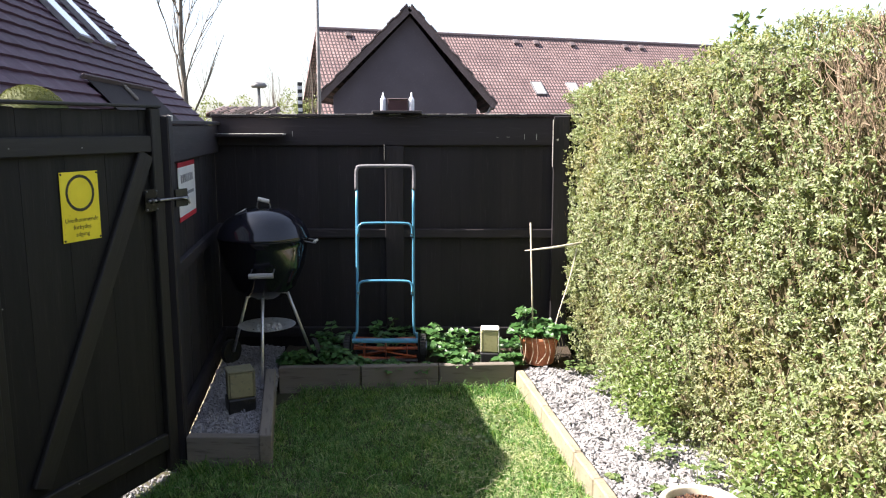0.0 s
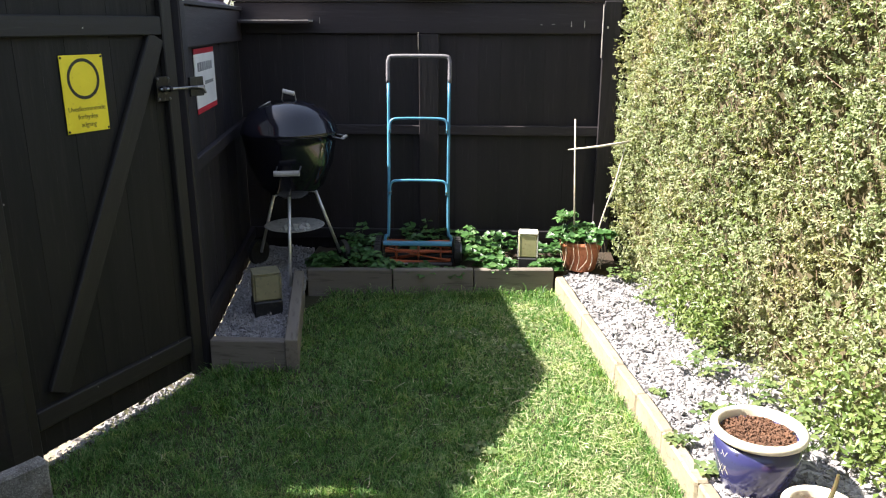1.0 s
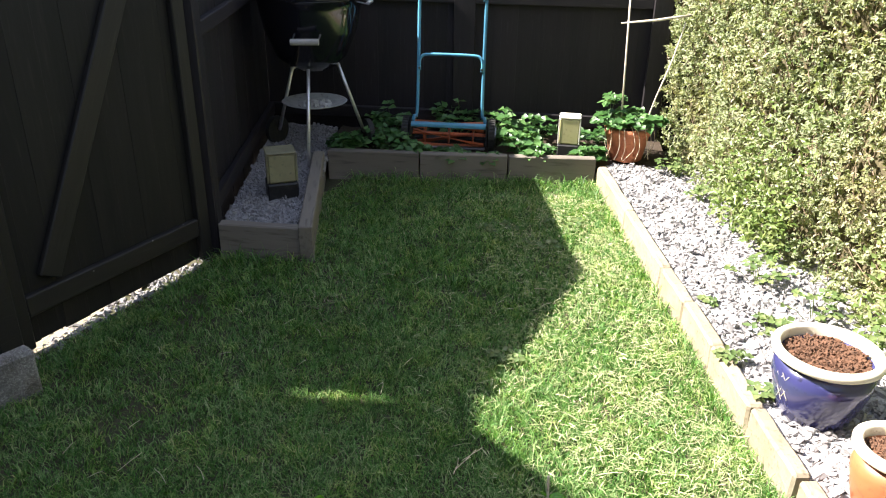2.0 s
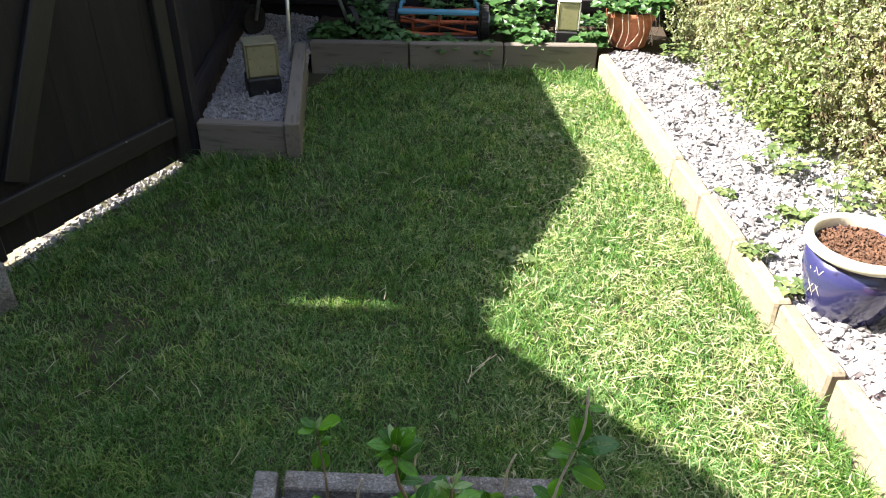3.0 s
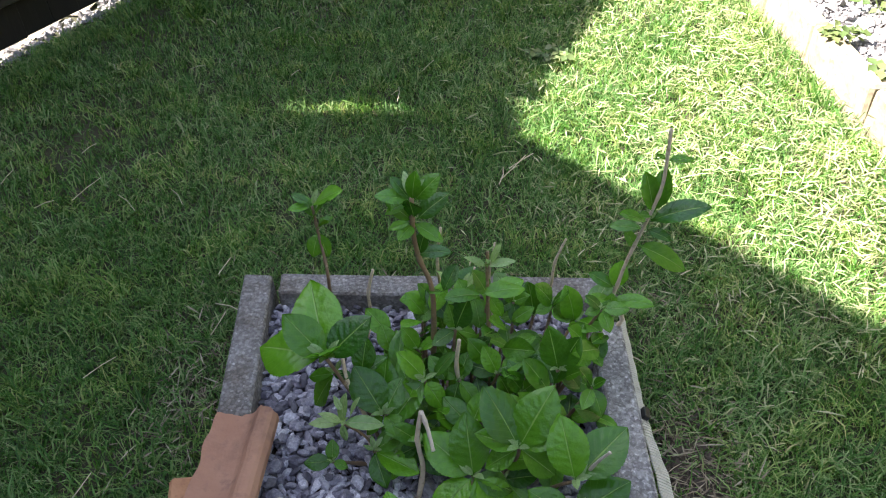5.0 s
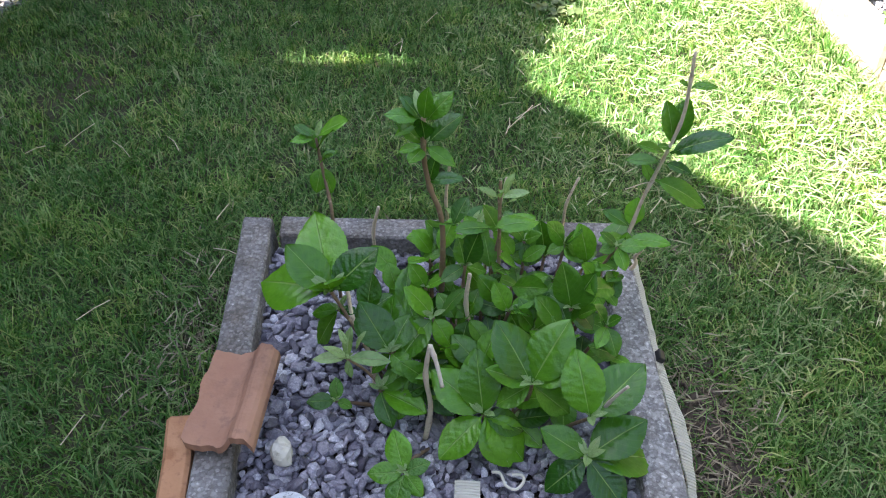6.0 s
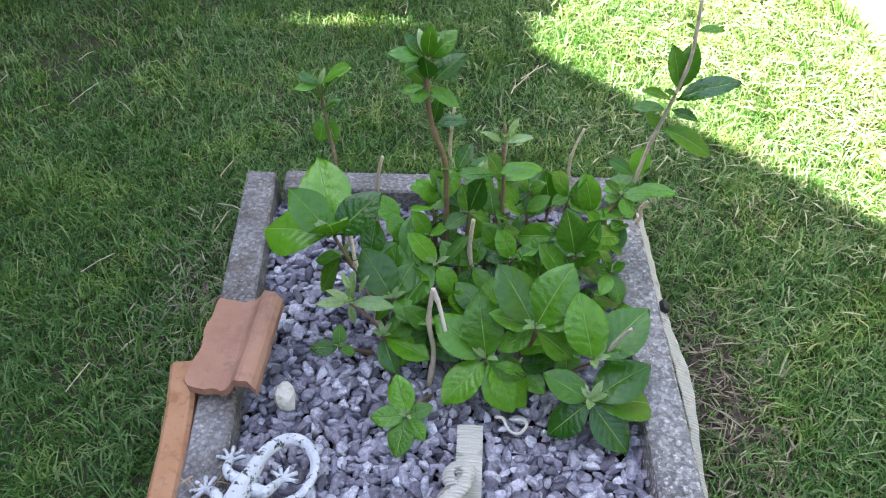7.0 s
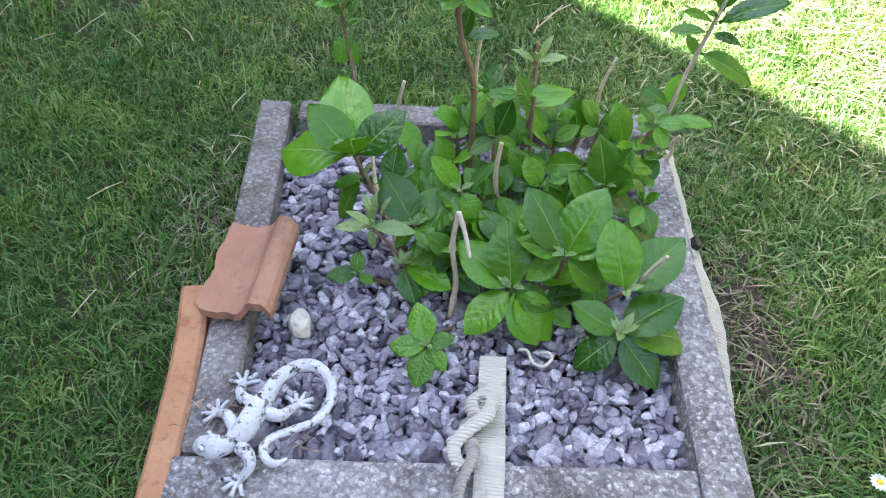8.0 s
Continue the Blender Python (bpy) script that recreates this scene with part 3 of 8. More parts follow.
M_HYD = broad_leaf("hydrangea_leaf", (0.026, 0.125, 0.007), (0.150, 0.410, 0.018), (0.34, 0.54, 0.15))
M_HYD_PALE = broad_leaf("young_hydrangea_leaf", (0.26, 0.43, 0.15), (0.34, 0.50, 0.20), (0.55, 0.60, 0.40))

# ---- ground ----
LAWN_RIGHT = ((0.390, 3.93), (0.661, 1.80))          # foot of the pale kerb, which runs on towards the house


def kerb_x(y):
    (x0, y0), (x1, y1) = LAWN_RIGHT
    return x0 + (x1 - x0) * (y0 - y) / (y0 - y1)


def ground_z(x, y):
    """Level everywhere but for a shallow dip trodden under the gate."""
    off = (x + 1.392) * 0.9258 - (y - 2.270) * 0.3779
    along = (x + 1.392) * 0.3779 + (y - 2.270) * 0.9258
    ramp_in = np.clip((0.15 - off) / 0.12, 0, 1) * np.clip((off + 0.42) / 0.10, 0, 1)
    ends = np.clip((along + 0.16) / 0.14, 0, 1) * np.clip((0.80 - along) / 0.05, 0, 1)
    return -0.034 * ramp_in * ends


def hedge_x(y):
    return 0.715 + (4.5 - y) * 0.222


bm = bmesh.new()
ring_x = [-300, -60, -12, -3] + [-1.90 + 0.04 * k for k in range(28)] + [0, 0.9, 1.8, 3, 12, 60, 300]
ring_y = [-300, -60, -12, -1, 0.5, 1.5] + [2.04 + 0.04 * k for k in range(27)] + [4, 6, 12, 60, 300]
grid = [[bm.verts.new((x, y, float(ground_z(x, y)))) for x in ring_x] for y in ring_y]
for r0, r1 in zip(grid, grid[1:]):
    for k in range(len(ring_x) - 1):
        bm.faces.new((r0[k], r0[k + 1], r1[k + 1], r1[k]))
tagged(part("ground", bm, M_LAWN_SOIL), "green-brown lawn earth running on past the fences", "ground", kind="structure")

# raised beds: gravel beside the hedge, gravel at the gate, earth along the back fence
bm = bmesh.new()
right_bed = [(kerb_x(y) + 0.04, y) for y in (4.05, 3.4, 2.7, 2.0, 0.6)] + [(hedge_x(y) + 0.35, y) for y in (0.6, 2.0, 2.7, 3.4, 4.05)]
top = [bm.verts.new((x, y, 0.084)) for x, y in right_bed]
low = [bm.verts.new((x, y, -0.02)) for x, y in right_bed]
bm.faces.new(top)
for i in range(len(top)):
    j = (i + 1) % len(top)
    bm.faces.new((top[i], low[i], low[j], top[j]))
tagged(part("gravel_border", bm, M_GRAVEL_BASE), "bed of pale grey gravel along the clipped hedge", "gravel bed", kind="structure")

bm = bmesh.new()
left_bed = [(-1.07, 3.02), (-0.745, 3.02), (-0.90, 3.86), (-0.98, 4.46), (-1.29, 4.46)]
top = [bm.verts.new((x, y, 0.088)) for x, y in left_bed]
low = [bm.verts.new((x, y, -0.02)) for x, y in left_bed]
bm.faces.new(top)
for i in range(len(top)):
    j = (i + 1) % len(top)
    bm.faces.new((top[i], low[i], low[j], top[j]))
tagged(part("gravel_corner", bm, M_GRAVEL_BASE), "bed of grey gravel in the fence corner", "gravel bed", kind="structure")

bm = bmesh.new()
nx, ny = 40, 10
rows = []
for j in range(ny + 1):
    row = []
    for i in range(nx + 1):
        s, t = i / nx, j / ny
        x = -0.93 + s * (0.75 + 0.93)
        y = 3.915 + s * 0.07 + t * (4.49 - 3.915 - s * 0.07)
        row.append(bm.verts.new((x, y, 0.085 + 0.018 * noise.noise(Vector((x * 9, y * 9, 0.3))))))
    rows.append(row)
for r0, r1 in zip(rows, rows[1:]):
    for k in range(nx):
        bm.faces.new((r0[k], r0[k + 1], r1[k + 1], r1[k]))
tagged(part("earth_border", bm, M_SOIL, smooth=True), "strip of dark earth along the back fence", "flower bed", kind="structure")


# ---- fences and gate ----
def fence(name, a, b, height, top_rail, mid_rail, label, boards_to=None):
    """A board fence from a to b; its rails face the local -y side."""
    d = Vector((b[0] - a[0], b[1] - a[1]))
    L = d.length
    f = thing(name, a[0], a[1], 0, math.degrees(math.atan2(d.y, d.x)), label, "fence", kind="structure")
    n = round(L / 0.118)
    w = L / n
    me = None
    for i in range(n):
        if me is None:
            bmb = block(-w / 2 - 0.002, w / 2 + 0.002, 0.0, 0.022, 0.02, height - 0.006, 0.003)
            ob = part("board", bmb, M_TAR, f, m=Matrix.Translation(((i + 0.5) * w, 0, 0)))
            me = ob.data
        else:
            put("board", me, None, f, Matrix.Translation(((i + 0.5) * w, 0.0012 * (i % 2) + random.uniform(0, 0.0004), 0)))
    part("top_rail", block(0.0, L, -0.026, -0.001, *top_rail, 0.004, 0.0012, 3, 1), M_TAR_RAIL, f)
    part("middle_rail", block(0.0, L, -0.030, -0.001, *mid_rail, 0.004, 0.0012, 3, 2), M_TAR_RAIL, f)
    part("bottom_rail", block(0.0, L, -0.030, -0.001, 0.14, 0.20, 0.004, 0.0012, 3, 3), M_TAR_RAIL, f)
    part("capping", block(-0.005, L + 0.005, -0.040, 0.045, height - 0.004, height + 0.014, 0.003, 0.0015, 4, 4), M_TAR_RAIL, f)
    return f, L


back, LB = fence("fence_back", (-1.33, 4.5), (1.30, 4.5), 1.45, (1.282, 1.444), (0.742, 0.795), "tall black-stained board fence behind the lawn, worn pale along the top edge")
part("post", block(0.993, 1.102, -0.036, -0.0265, 0.02, 1.2815, 0.003, 0.0006, 3, 5), M_TAR, back)
part("post", block(1.968, 2.060, -0.055, -0.0305, 0.02, 1.45, 0.004, 0.001, 3, 6), M_TAR, back)
part("worn_edge", block(1.962, 1.967, -0.056, -0.040, 1.16, 1.43, 0.001), M_WORN_LIT, back, "pale bare wood along the edge of the post")
part("drip_mark", block(0.990, 0.9925, -0.046, -0.030, 1.20, 1.29, 0.001), M_WORN_LIT, back, "pale scratch in the black stain")
for sx, sz, sw, sh in ((0.46, 1.335, 0.004, 0.03), (1.64, 1.327, 0.010, 0.004), (1.80, 1.318, 0.003, 0.028), (1.87, 1.315, 0.003, 0.034), (1.70, 1.330, 0.016, 0.003), (1.985, 1.31, 0.010, 0.012)):
    part("scuff", block(sx, sx + sw, -0.0575 if sx > 1.96 else -0.028, -0.055 if sx > 1.96 else -0.0255, sz, sz + sh, 0.0008), M_WORN_LIT, back, "pale scuff in the black stain")
for k in range(11):
    x0 = 0.05 + k * 0.19 + random.uniform(-0.03, 0.03)
    part("worn_edge", block(x0, x0 + random.uniform(0.04, 0.15), -0.0415, -0.0395, 1.4585, 1.4635, 0.0006), M_WORN_LIT, back, "bare pale wood along the capping edge")

left, LL = fence("fence_left", (-1.108, 3.018), (-1.330, 4.50), 1.405, (1.245, 1.399), (0.775, 0.830), "black-stained board fence between the gate and the back fence")
part("post", block(-0.012, 0.070, -0.040, 0.03, 0.0, 1.435, 0.006, 0.0012, 4, 7), M_TAR, left)
part("worn_edge", block(0.040, 0.073, -0.043, -0.025, 1.412, 1.437, 0.003), M_WORN_LIT, left, "bare pale wood at the top of the gate post")

GATE_A, GATE_B = (-1.392, 2.270), (-1.094, 3.000)
gd = Vector((GATE_B[0] - GATE_A[0], GATE_B[1] - GATE_A[1]))
GL = gd.length
gate = thing("garden_gate", GATE_A[0], GATE_A[1], 0.0, math.degrees(math.atan2(gd.y, gd.x)), "closed brown-black boarded wooden gate with a diagonal brace", "gate", kind="structure")
nb = 9
bw = GL / nb
gme = None
for i in range(nb):
    if gme is None:
        ob = part("board", block(-bw / 2 - 0.002, bw / 2 + 0.002, 0.024, 0.042, -0.004, 1.452, 0.003), M_GATE, gate, m=Matrix.Translation((0.5 * bw, 0, 0)))
        gme = ob.data
    else:
        put("board", gme, None, gate, Matrix.Translation(((i + 0.5) * bw, 0.0013 * (i % 2), random.uniform(-0.003, 0.003))))
part("latch_stile", block(GL - 0.052, GL, -0.004, 0.0235, -0.003, 1.462, 0.004, 0.001, 3, 8), M_GATE_STILE, gate)
part("hinge_stile", block(0.0, 0.052, -0.004, 0.0235, -0.003, 1.462, 0.004, 0.001, 3, 9), M_GATE_STILE, gate)
part("upper_rail", block(0.0525, GL - 0.0525, -0.001, 0.0235, 1.295, 1.358, 0.004, 0.001, 3, 10), M_GATE_RAIL, gate)
part("lower_rail", block(0.0525, GL - 0.0525, -0.001, 0.0235, 0.096, 0.162, 0.004, 0.001, 3, 11), M_GATE_RAIL, gate)
part("capping", block(0.0, GL, -0.012, 0.050, 1.4625, 1.474, 0.003, 0.001, 3, 12), M_GATE_RAIL, gate, "worn thin board along the gate's top")
bx0, bz0, bx1, bz1 = 0.145, 0.19, GL - 0.075, 1.29
ba = math.atan2(bz1 - bz0, bx1 - bx0)
bl = math.hypot(bx1 - bx0, bz1 - bz0)
part("brace", block(0, bl, 0.001, 0.0235, -0.036, 0.036, 0.004, 0.001, 3, 13), M_GATE_RAIL, gate, m=Matrix.Translation((bx0, 0, bz0)) @ Matrix.Rotation(-ba, 4, "Y"))
for sx, sz in ((0.12, 1.322), (0.66, 0.168), (0.52, 0.16), (0.28, 0.15), (0.05, 0.83), (0.40, 1.318)):
    part("chip", block(sx, sx + 0.004, -0.0062, -0.0035, sz, sz + 0.004, 0.0008), M_WORN_LIT, gate, "tiny pale paint chip")
part("pale_streak", block(0.006, 0.009, -0.0060, -0.0038, 0.66, 0.90, 0.0006), M_WORN_LIT, gate, "thin pale rubbed streak")

# barrel bolt on the gate, with its keep on the post
GX = GL - 0.004
latch = thing("barrel_bolt", GATE_A[0], GATE_A[1], 0.0, math.degrees(math.atan2(gd.y, gd.x)), "zinc barrel bolt between gate and post", "bolt")
part("back_plate", block(GX - 0.105, GX - 0.040, -0.008, -0.0045, 1.070, 1.155, 0.001), M_DARK_STEEL, latch)
bmx = bmesh.new()
tube(bmx, [(GX - 0.10, -0.018, 1.112), (GX + 0.12, -0.018, 1.108)], 0.0055, 10)
part("bolt_rod", bmx, M_STEEL, latch, smooth=True)
for x in (GX - 0.085, GX - 0.055):
    bmx = bmesh.new()
    tube(bmx, [(x - 0.006, -0.018, 1.112), (x + 0.006, -0.018, 1.112)], 0.011, 10)
    part("guide", bmx, M_DARK_STEEL, latch, smooth=True)
bmx = bmesh.new()
tube(bmx, curve_points([(GX + 0.08, -0.018, 1.109), (GX + 0.105, -0.025, 1.104), (GX + 0.115, -0.028, 1.085)]), 0.005, 8)
part("knob", bmx, M_STEEL, latch, smooth=True)
part("keep", block(GX + 0.055, GX + 0.125, -0.012, -0.004, 1.075, 1.145, 0.001), M_BLACK_PLASTIC, latch, "dark steel keep plate")
for sx, sz in ((GX - 0.098, 1.078), (GX - 0.047, 1.078), (GX - 0.098, 1.147), (GX - 0.047, 1.147)):
    bmx = bmesh.new()
    bmesh.ops.create_uvsphere(bmx, u_segments=8, v_segments=5, radius=0.0045)
    part("screw", bmx, M_STEEL, latch, m=Matrix.Translation((sx, -0.0085, sz)))

# hinge post, and what shades the lawn: an unseen boarded house beside the gate
hp = thing("hinge_post", GATE_A[0], GATE_A[1], 0.0, math.degrees(math.atan2(gd.y, gd.x)), "dark stained square gate post at the hinges", "post", kind="structure")
part("post", block(-0.080, -0.006, -0.045, 0.045, 0.0, 1.47, 0.006, 0.001, 3, 14), M_GATE_RAIL, hp)

# added out of view; eave and roof pitch set by the shadow edge
bm = bmesh.new()
pts = [(-2.0, 2.005, 0.0), (-2.0, 2.005, 1.92), (-2.0, -1.3, 5.53), (-2.0, -4.605, 1.92), (-2.0, -4.605, 0.0)]
v1 = [bm.verts.new(p) for p in pts]
v2 = [bm.verts.new((p[0] - 7, p[1], p[2])) for p in pts]
bm.faces.new(v1[::-1])
bm.faces.new(v2)
for i in range(5):
    j = (i + 1) % 5
    bm.faces.new((v1[i], v1[j], v2[j], v2[i]))
house = thing("boarded_house", 0, 0, 0, 0, "unseen dark boarded gable-ended house, added beside the gate to shade the lawn", "house")
part("wall", bm, M_WALL_HOUSE, house)
for s, (ya, za), (yb, zb) in ((1, (2.10, 1.83), (-1.3, 5.546)), (-1, (-4.70, 1.83), (-1.3, 5.546))):
    bm = bmesh.new()
    q = [(-1.93, ya, za), (-1.93, yb, zb), (-9.1, yb, zb), (-9.1, ya, za)]
    lo = [bm.verts.new(p) for p in q]
    hi = [bm.verts.new((p[0], p[1], p[2] + 0.09)) for p in q]
    bm.faces.new(lo[::-1])
    bm.faces.new(hi)
    for i in range(4):
        bm.faces.new((lo[i], lo[(i + 1) % 4], hi[(i + 1) % 4], hi[i]))
    bmesh.ops.recalc_face_normals(bm, faces=bm.faces[:])
    part("roof_slope", bm, M_ROOF_PURPLE, house)

# unseen boards and lath, cut to let one thin sun strip onto the lawn
side = thing("fence_side", -2.03, 2.011, 0, 90, "unseen dark boards added beside the house to shape a strip of sunlight", "fence", kind="structure")
part("board", block(0, 0.114, 0.0, 0.03, 0, 1.90, 0.003), M_TAR, side)
part("board", block(0.115, 0.129, 0.0, 0.03, 0, 1.570, 0.002), M_TAR, side, "narrow shorter board that leaves a gap")
part("board", block(0.130, 0.245, 0.0, 0.03, 0, 2.075, 0.003), M_TAR, side, "taller end board")
part("cross_lath", block(0.0, 0.150, -0.028, -0.001, 1.845, 2.075, 0.003), M_TAR, side)

# pale paving outside the gate
bm = bmesh.new()
for i in range(4):
    for j in range(5):
        x0, y0 = -1.36 - 0.41 * (i + 1), 2.30 + 0.41 * j
        x1 = x0 + 0.40
        q = [(x0, y0), (x1 + (0.15 * (y0 - 2.3) if i == 0 else 0), y0), (x1 + (0.15 * (y0 - 1.9) if i == 0 else 0), y0 + 0.40), (x0, y0 + 0.40)]
        bm.faces.new([bm.verts.new((a + 0.10 * (y0 - 2.3), b, 0.004 + float(ground_z(a + 0.10 * (y0 - 2.3), b)))) for a, b in q])
tagged(part("pavement", bm, M_PALE_STONE), "pale paving slabs outside the gate", "paving", kind="structure")

# concrete stub beside the hinge post
stub = thing("concrete_edging_block", -1.262, 2.135, 0, -124, "short grey concrete edging block beside the gate post", "edging block")
part("stone", block(0, 0.30, 0.0, 0.05, -0.05, 0.135, 0.008, 0.003, 3, 15), M_CONCRETE, stub)

# ---- kerbs and timber edging ----
kerb = thing("pale_kerb", 0, 0, 0, 0, "row of pale sandstone kerb blocks between lawn and gravel", "kerb")
seams = (3.93, 3.40, 2.90, 2.66, 2.41, 2.13, 1.885, 1.62, 1.33, 1.0, 0.7)
for i, (ya, yb) in enumerate(zip(seams, seams[1:])):
    xa, xb = kerb_x(ya), kerb_x(yb)
    L = math.hypot(xb - xa, yb - ya)
    jig = (0.0, -0.001, 0.0, 0.001, -0.001, 0.0, 0.006, 0.004, 0.0, 0.004)[i]
    m = pose(xa + jig, ya, 0, 0, 0, math.degrees(math.atan2(yb - ya, xb - xa)) + (0, 0.0, -0.1, 0.1, 0.0, 0.0, 1.0, 0, 0, 0)[i])
    part("kerb_block", block(0.001 if i != 6 else 0.012, L - 0.001, 0.0, 0.042, -0.04, 0.110 - 0.002 * (i % 3), 0.007, 0.004, 4, 20 + i), M_PALE_STONE, kerb, m=m)

rail = thing("timber_edging", 0, 0, 0, 0, "low weathered timber boards edging the earth bed", "edging")
for i, (a, b) in enumerate((((-0.865, 3.875), (-0.437, 3.900)), ((-0.433, 3.900), (-0.024, 3.925)), ((-0.020, 3.928), (0.385, 3.955)))):
    L = math.hypot(b[0] - a[0], b[1] - a[1])
    part("edging_board", block(0.001, L - 0.001, 0, 0.045, -0.04, 0.140 - 0.002 * i, 0.004, 0.0015, 3, 40 + i), M_TIMBER, rail, m=pose(a[0], a[1], 0, 0, 0, math.degrees(math.atan2(b[1] - a[1], b[0] - a[0]))))
boxrail = thing("timber_box_edging", 0, 0, 0, 0, "weathered timber boards boxing in the corner gravel", "edging")
part("edging_board", block(0, 0.300, 0, 0.045, -0.04, 0.132, 0.004, 0.002, 3, 50), M_TIMBER, boxrail, m=pose(-1.057, 2.985, 0))
L = math.hypot(0.172, 0.88)
part("edging_board", block(0, L, -0.052, 0.0, -0.04, 0.142, 0.004, 0.002, 3, 51), M_TIMBER, boxrail, m=pose(-0.755, 2.975, 0, 0, 0, math.degrees(math.atan2(0.88, -0.172))))

# loose stones in the gap under the gate
rgs = np.random.default_rng(61)
k = 420
gs = rgs.uniform(-0.02, 1.0, k)
gn = rgs.normal(0.030, 0.028, k)
px = GATE_A[0] + gd.x * gs - gd.y / GL * gn
py = GATE_A[1] + gd.y * gs + gd.x / GL * gn
tagged(put("loose_stones", chips("loose_stones", np.stack([px, py, ground_z(px, py) + rgs.uniform(0.001, 0.005, k)], 1), 0.011, rgs, (1.1, 0.9, 0.6), 0.3), M_GRAVEL), "pale loose stones in the gap under the gate", "stones", kind="stuff")

# unseen plain wall added to close the garden behind and cut sky light
bm = block(-1.92, 6.0, -3.45, -3.2, 0.0, 2.9, 0.01)
tagged(part("wall_south", bm, M_PALE_STONE), "unseen pale plain wall added to close the garden and cut sky light", "wall", kind="structure")

# ---- background over the fence ----
def skylight(parent, m, w, h, name="roof_window", pane=M_PANE):
    fr = bmesh.new()
    for x0, x1, y0, y1 in ((0, w, 0, 0.07), (0, w, h - 0.07, h), (0, 0.07, 0.07, h - 0.07), (w - 0.07, w, 0.07, h - 0.07)):
        b = block(x0, x1, y0, y1, 0.0, 0.10, 0.005)
        tmp = bpy.data.meshes.new("tmp")
        b.to_mesh(tmp)
        b.free()
        fr.from_mesh(tmp)
        bpy.data.meshes.remove(tmp)
    win = part(name, fr, M_FRAME, parent, "grey-framed roof window", m=m)
    part("pane", block(0.075, w - 0.075, 0.075, h - 0.075, 0.075, 0.097, 0.0), pane, win)
    return win


# dark grey gable house
gable = thing("gable_house", -1.42, 30.0, 0, 0, "dark grey rendered house end with a steep tiled gable roof", "house")
bm = bmesh.new()
pts = [(-2.75, 0, 0), (-2.75, 0, 2.55), (0.2, 0, 5.50), (2.75, 0, 2.35), (2.75, 0, 0)]
v1 = [bm.verts.new(p) for p in pts]
v2 = [bm.verts.new((p[0], p[1] + 9, p[2])) for p in pts]
bm.faces.new(v1)
bm.faces.new(v2[::-1])
for i in range(5):
    j = (i + 1) % 5
    bm.faces.new((v1[j], v1[i], v2[i], v2[j]))
part("wall", bm, M_RENDER_GREY, gable)
for (xa, za), (xb, zb) in (((-3.30, 2.30), (0.2, 5.66)), ((3.42, 2.02), (0.2, 5.66))):
    n = 14
    slope = part("roof_slope", block(0, 1, 0, 1, 0, 1, 0), M_TILES_FAR, gable, "red-brown tiled roof slope")
    bm = bmesh.new()
    q = [(xa, -0.28, za), (xb, -0.28, zb), (xb, 9.2, zb), (xa, 9.2, za)]
    lo = [bm.verts.new(p) for p in q]
    hi = [bm.verts.new((p[0], p[1], p[2] + 0.18)) for p in q]
    bm.faces.new(lo)
    bm.faces.new(hi[::-1])
    for i in range(4):
        bm.faces.new((lo[i], hi[i], hi[(i + 1) % 4], lo[(i + 1) % 4]))
    bmesh.ops.recalc_face_normals(bm, faces=bm.faces[:])
    bm.to_mesh(slope.data)
    bm.free()
    # barge board with its overlapping verge tiles
    L = math.hypot(xb - xa, zb - za)
    a = math.atan2(zb - za, xb - xa)
    bmv = block(0, L, -0.05, 0.0, -0.16, 0.10, 0.01)
    part("barge_board", bmv, M_VERGE, gable, m=Matrix.Translation((xa, -0.29, za + 0.1)) @ Matrix.Rotation(-a, 4, "Y"))
    for k in range(n):
        part("verge_tile", block(k * L / n, (k + 1) * L / n + 0.02, -0.10, 0.22, *((-0.19, -0.13) if xb < xa else (0.06, 0.12)), 0.01), M_VERGE, gable, m=Matrix.Translation((xa, -0.29, za + 0.12)) @ Matrix.Rotation(-a, 4, "Y") @ Matrix.Translation((0, 0, 0.04 * (k % 2))))
bm = bmesh.new()
tube(bm, curve_points([(3.30, -0.10, 2.12), (3.15, -0.06, 1.85), (2.85, -0.06, 1.60), (2.80, -0.06, 0.2)]), 0.05, 8)
part("downpipe", bm, M_FRAME, gable, smooth=True)
bm = bmesh.new()
tube(bm, [(3.38, -0.2, 2.10), (3.38, 9.0, 2.10)], 0.07, 8)
part("gutter", bm, M_FRAME, gable, smooth=True)

# long terrace roof behind it
ter = thing("terrace_house", -7.15, 44.9, 0, 21.0, "long terraced house with a red-brown tiled roof and roof windows", "house")
TL, TZ, TE, TD = 46.0, 6.85, 2.3, 5.2
bm = bmesh.new()
SKEW = 0.2126          # the end wall stands askew to the long side
q = [(-TD * SKEW + 0.05, -TD, 0), (TL, -TD, 0), (TL, TD, 0), (TD * SKEW, TD, 0)]
lo = [bm.verts.new(p) for p in q]
hi = [bm.verts.new((p[0], p[1], TE)) for p in q]
g0, g1 = bm.verts.new((0, 0, TZ - 0.1)), bm.verts.new((TL, 0, TZ - 0.1))
for i in range(4):
    j = (i + 1) % 4
    if i in (0, 2):
        bm.faces.new((lo[i], lo[j], hi[j], hi[i]))
bm.faces.new((lo[0], hi[0], g0, hi[3], lo[3]))
bm.faces.new((lo[1], lo[2], hi[2], g1, hi[1]))
part("wall", bm, M_RENDER_GREY, ter)
sl = math.hypot(TD + 0.4, TZ - TE + 0.35)
sa = math.atan2(TZ - TE + 0.35, TD + 0.4)
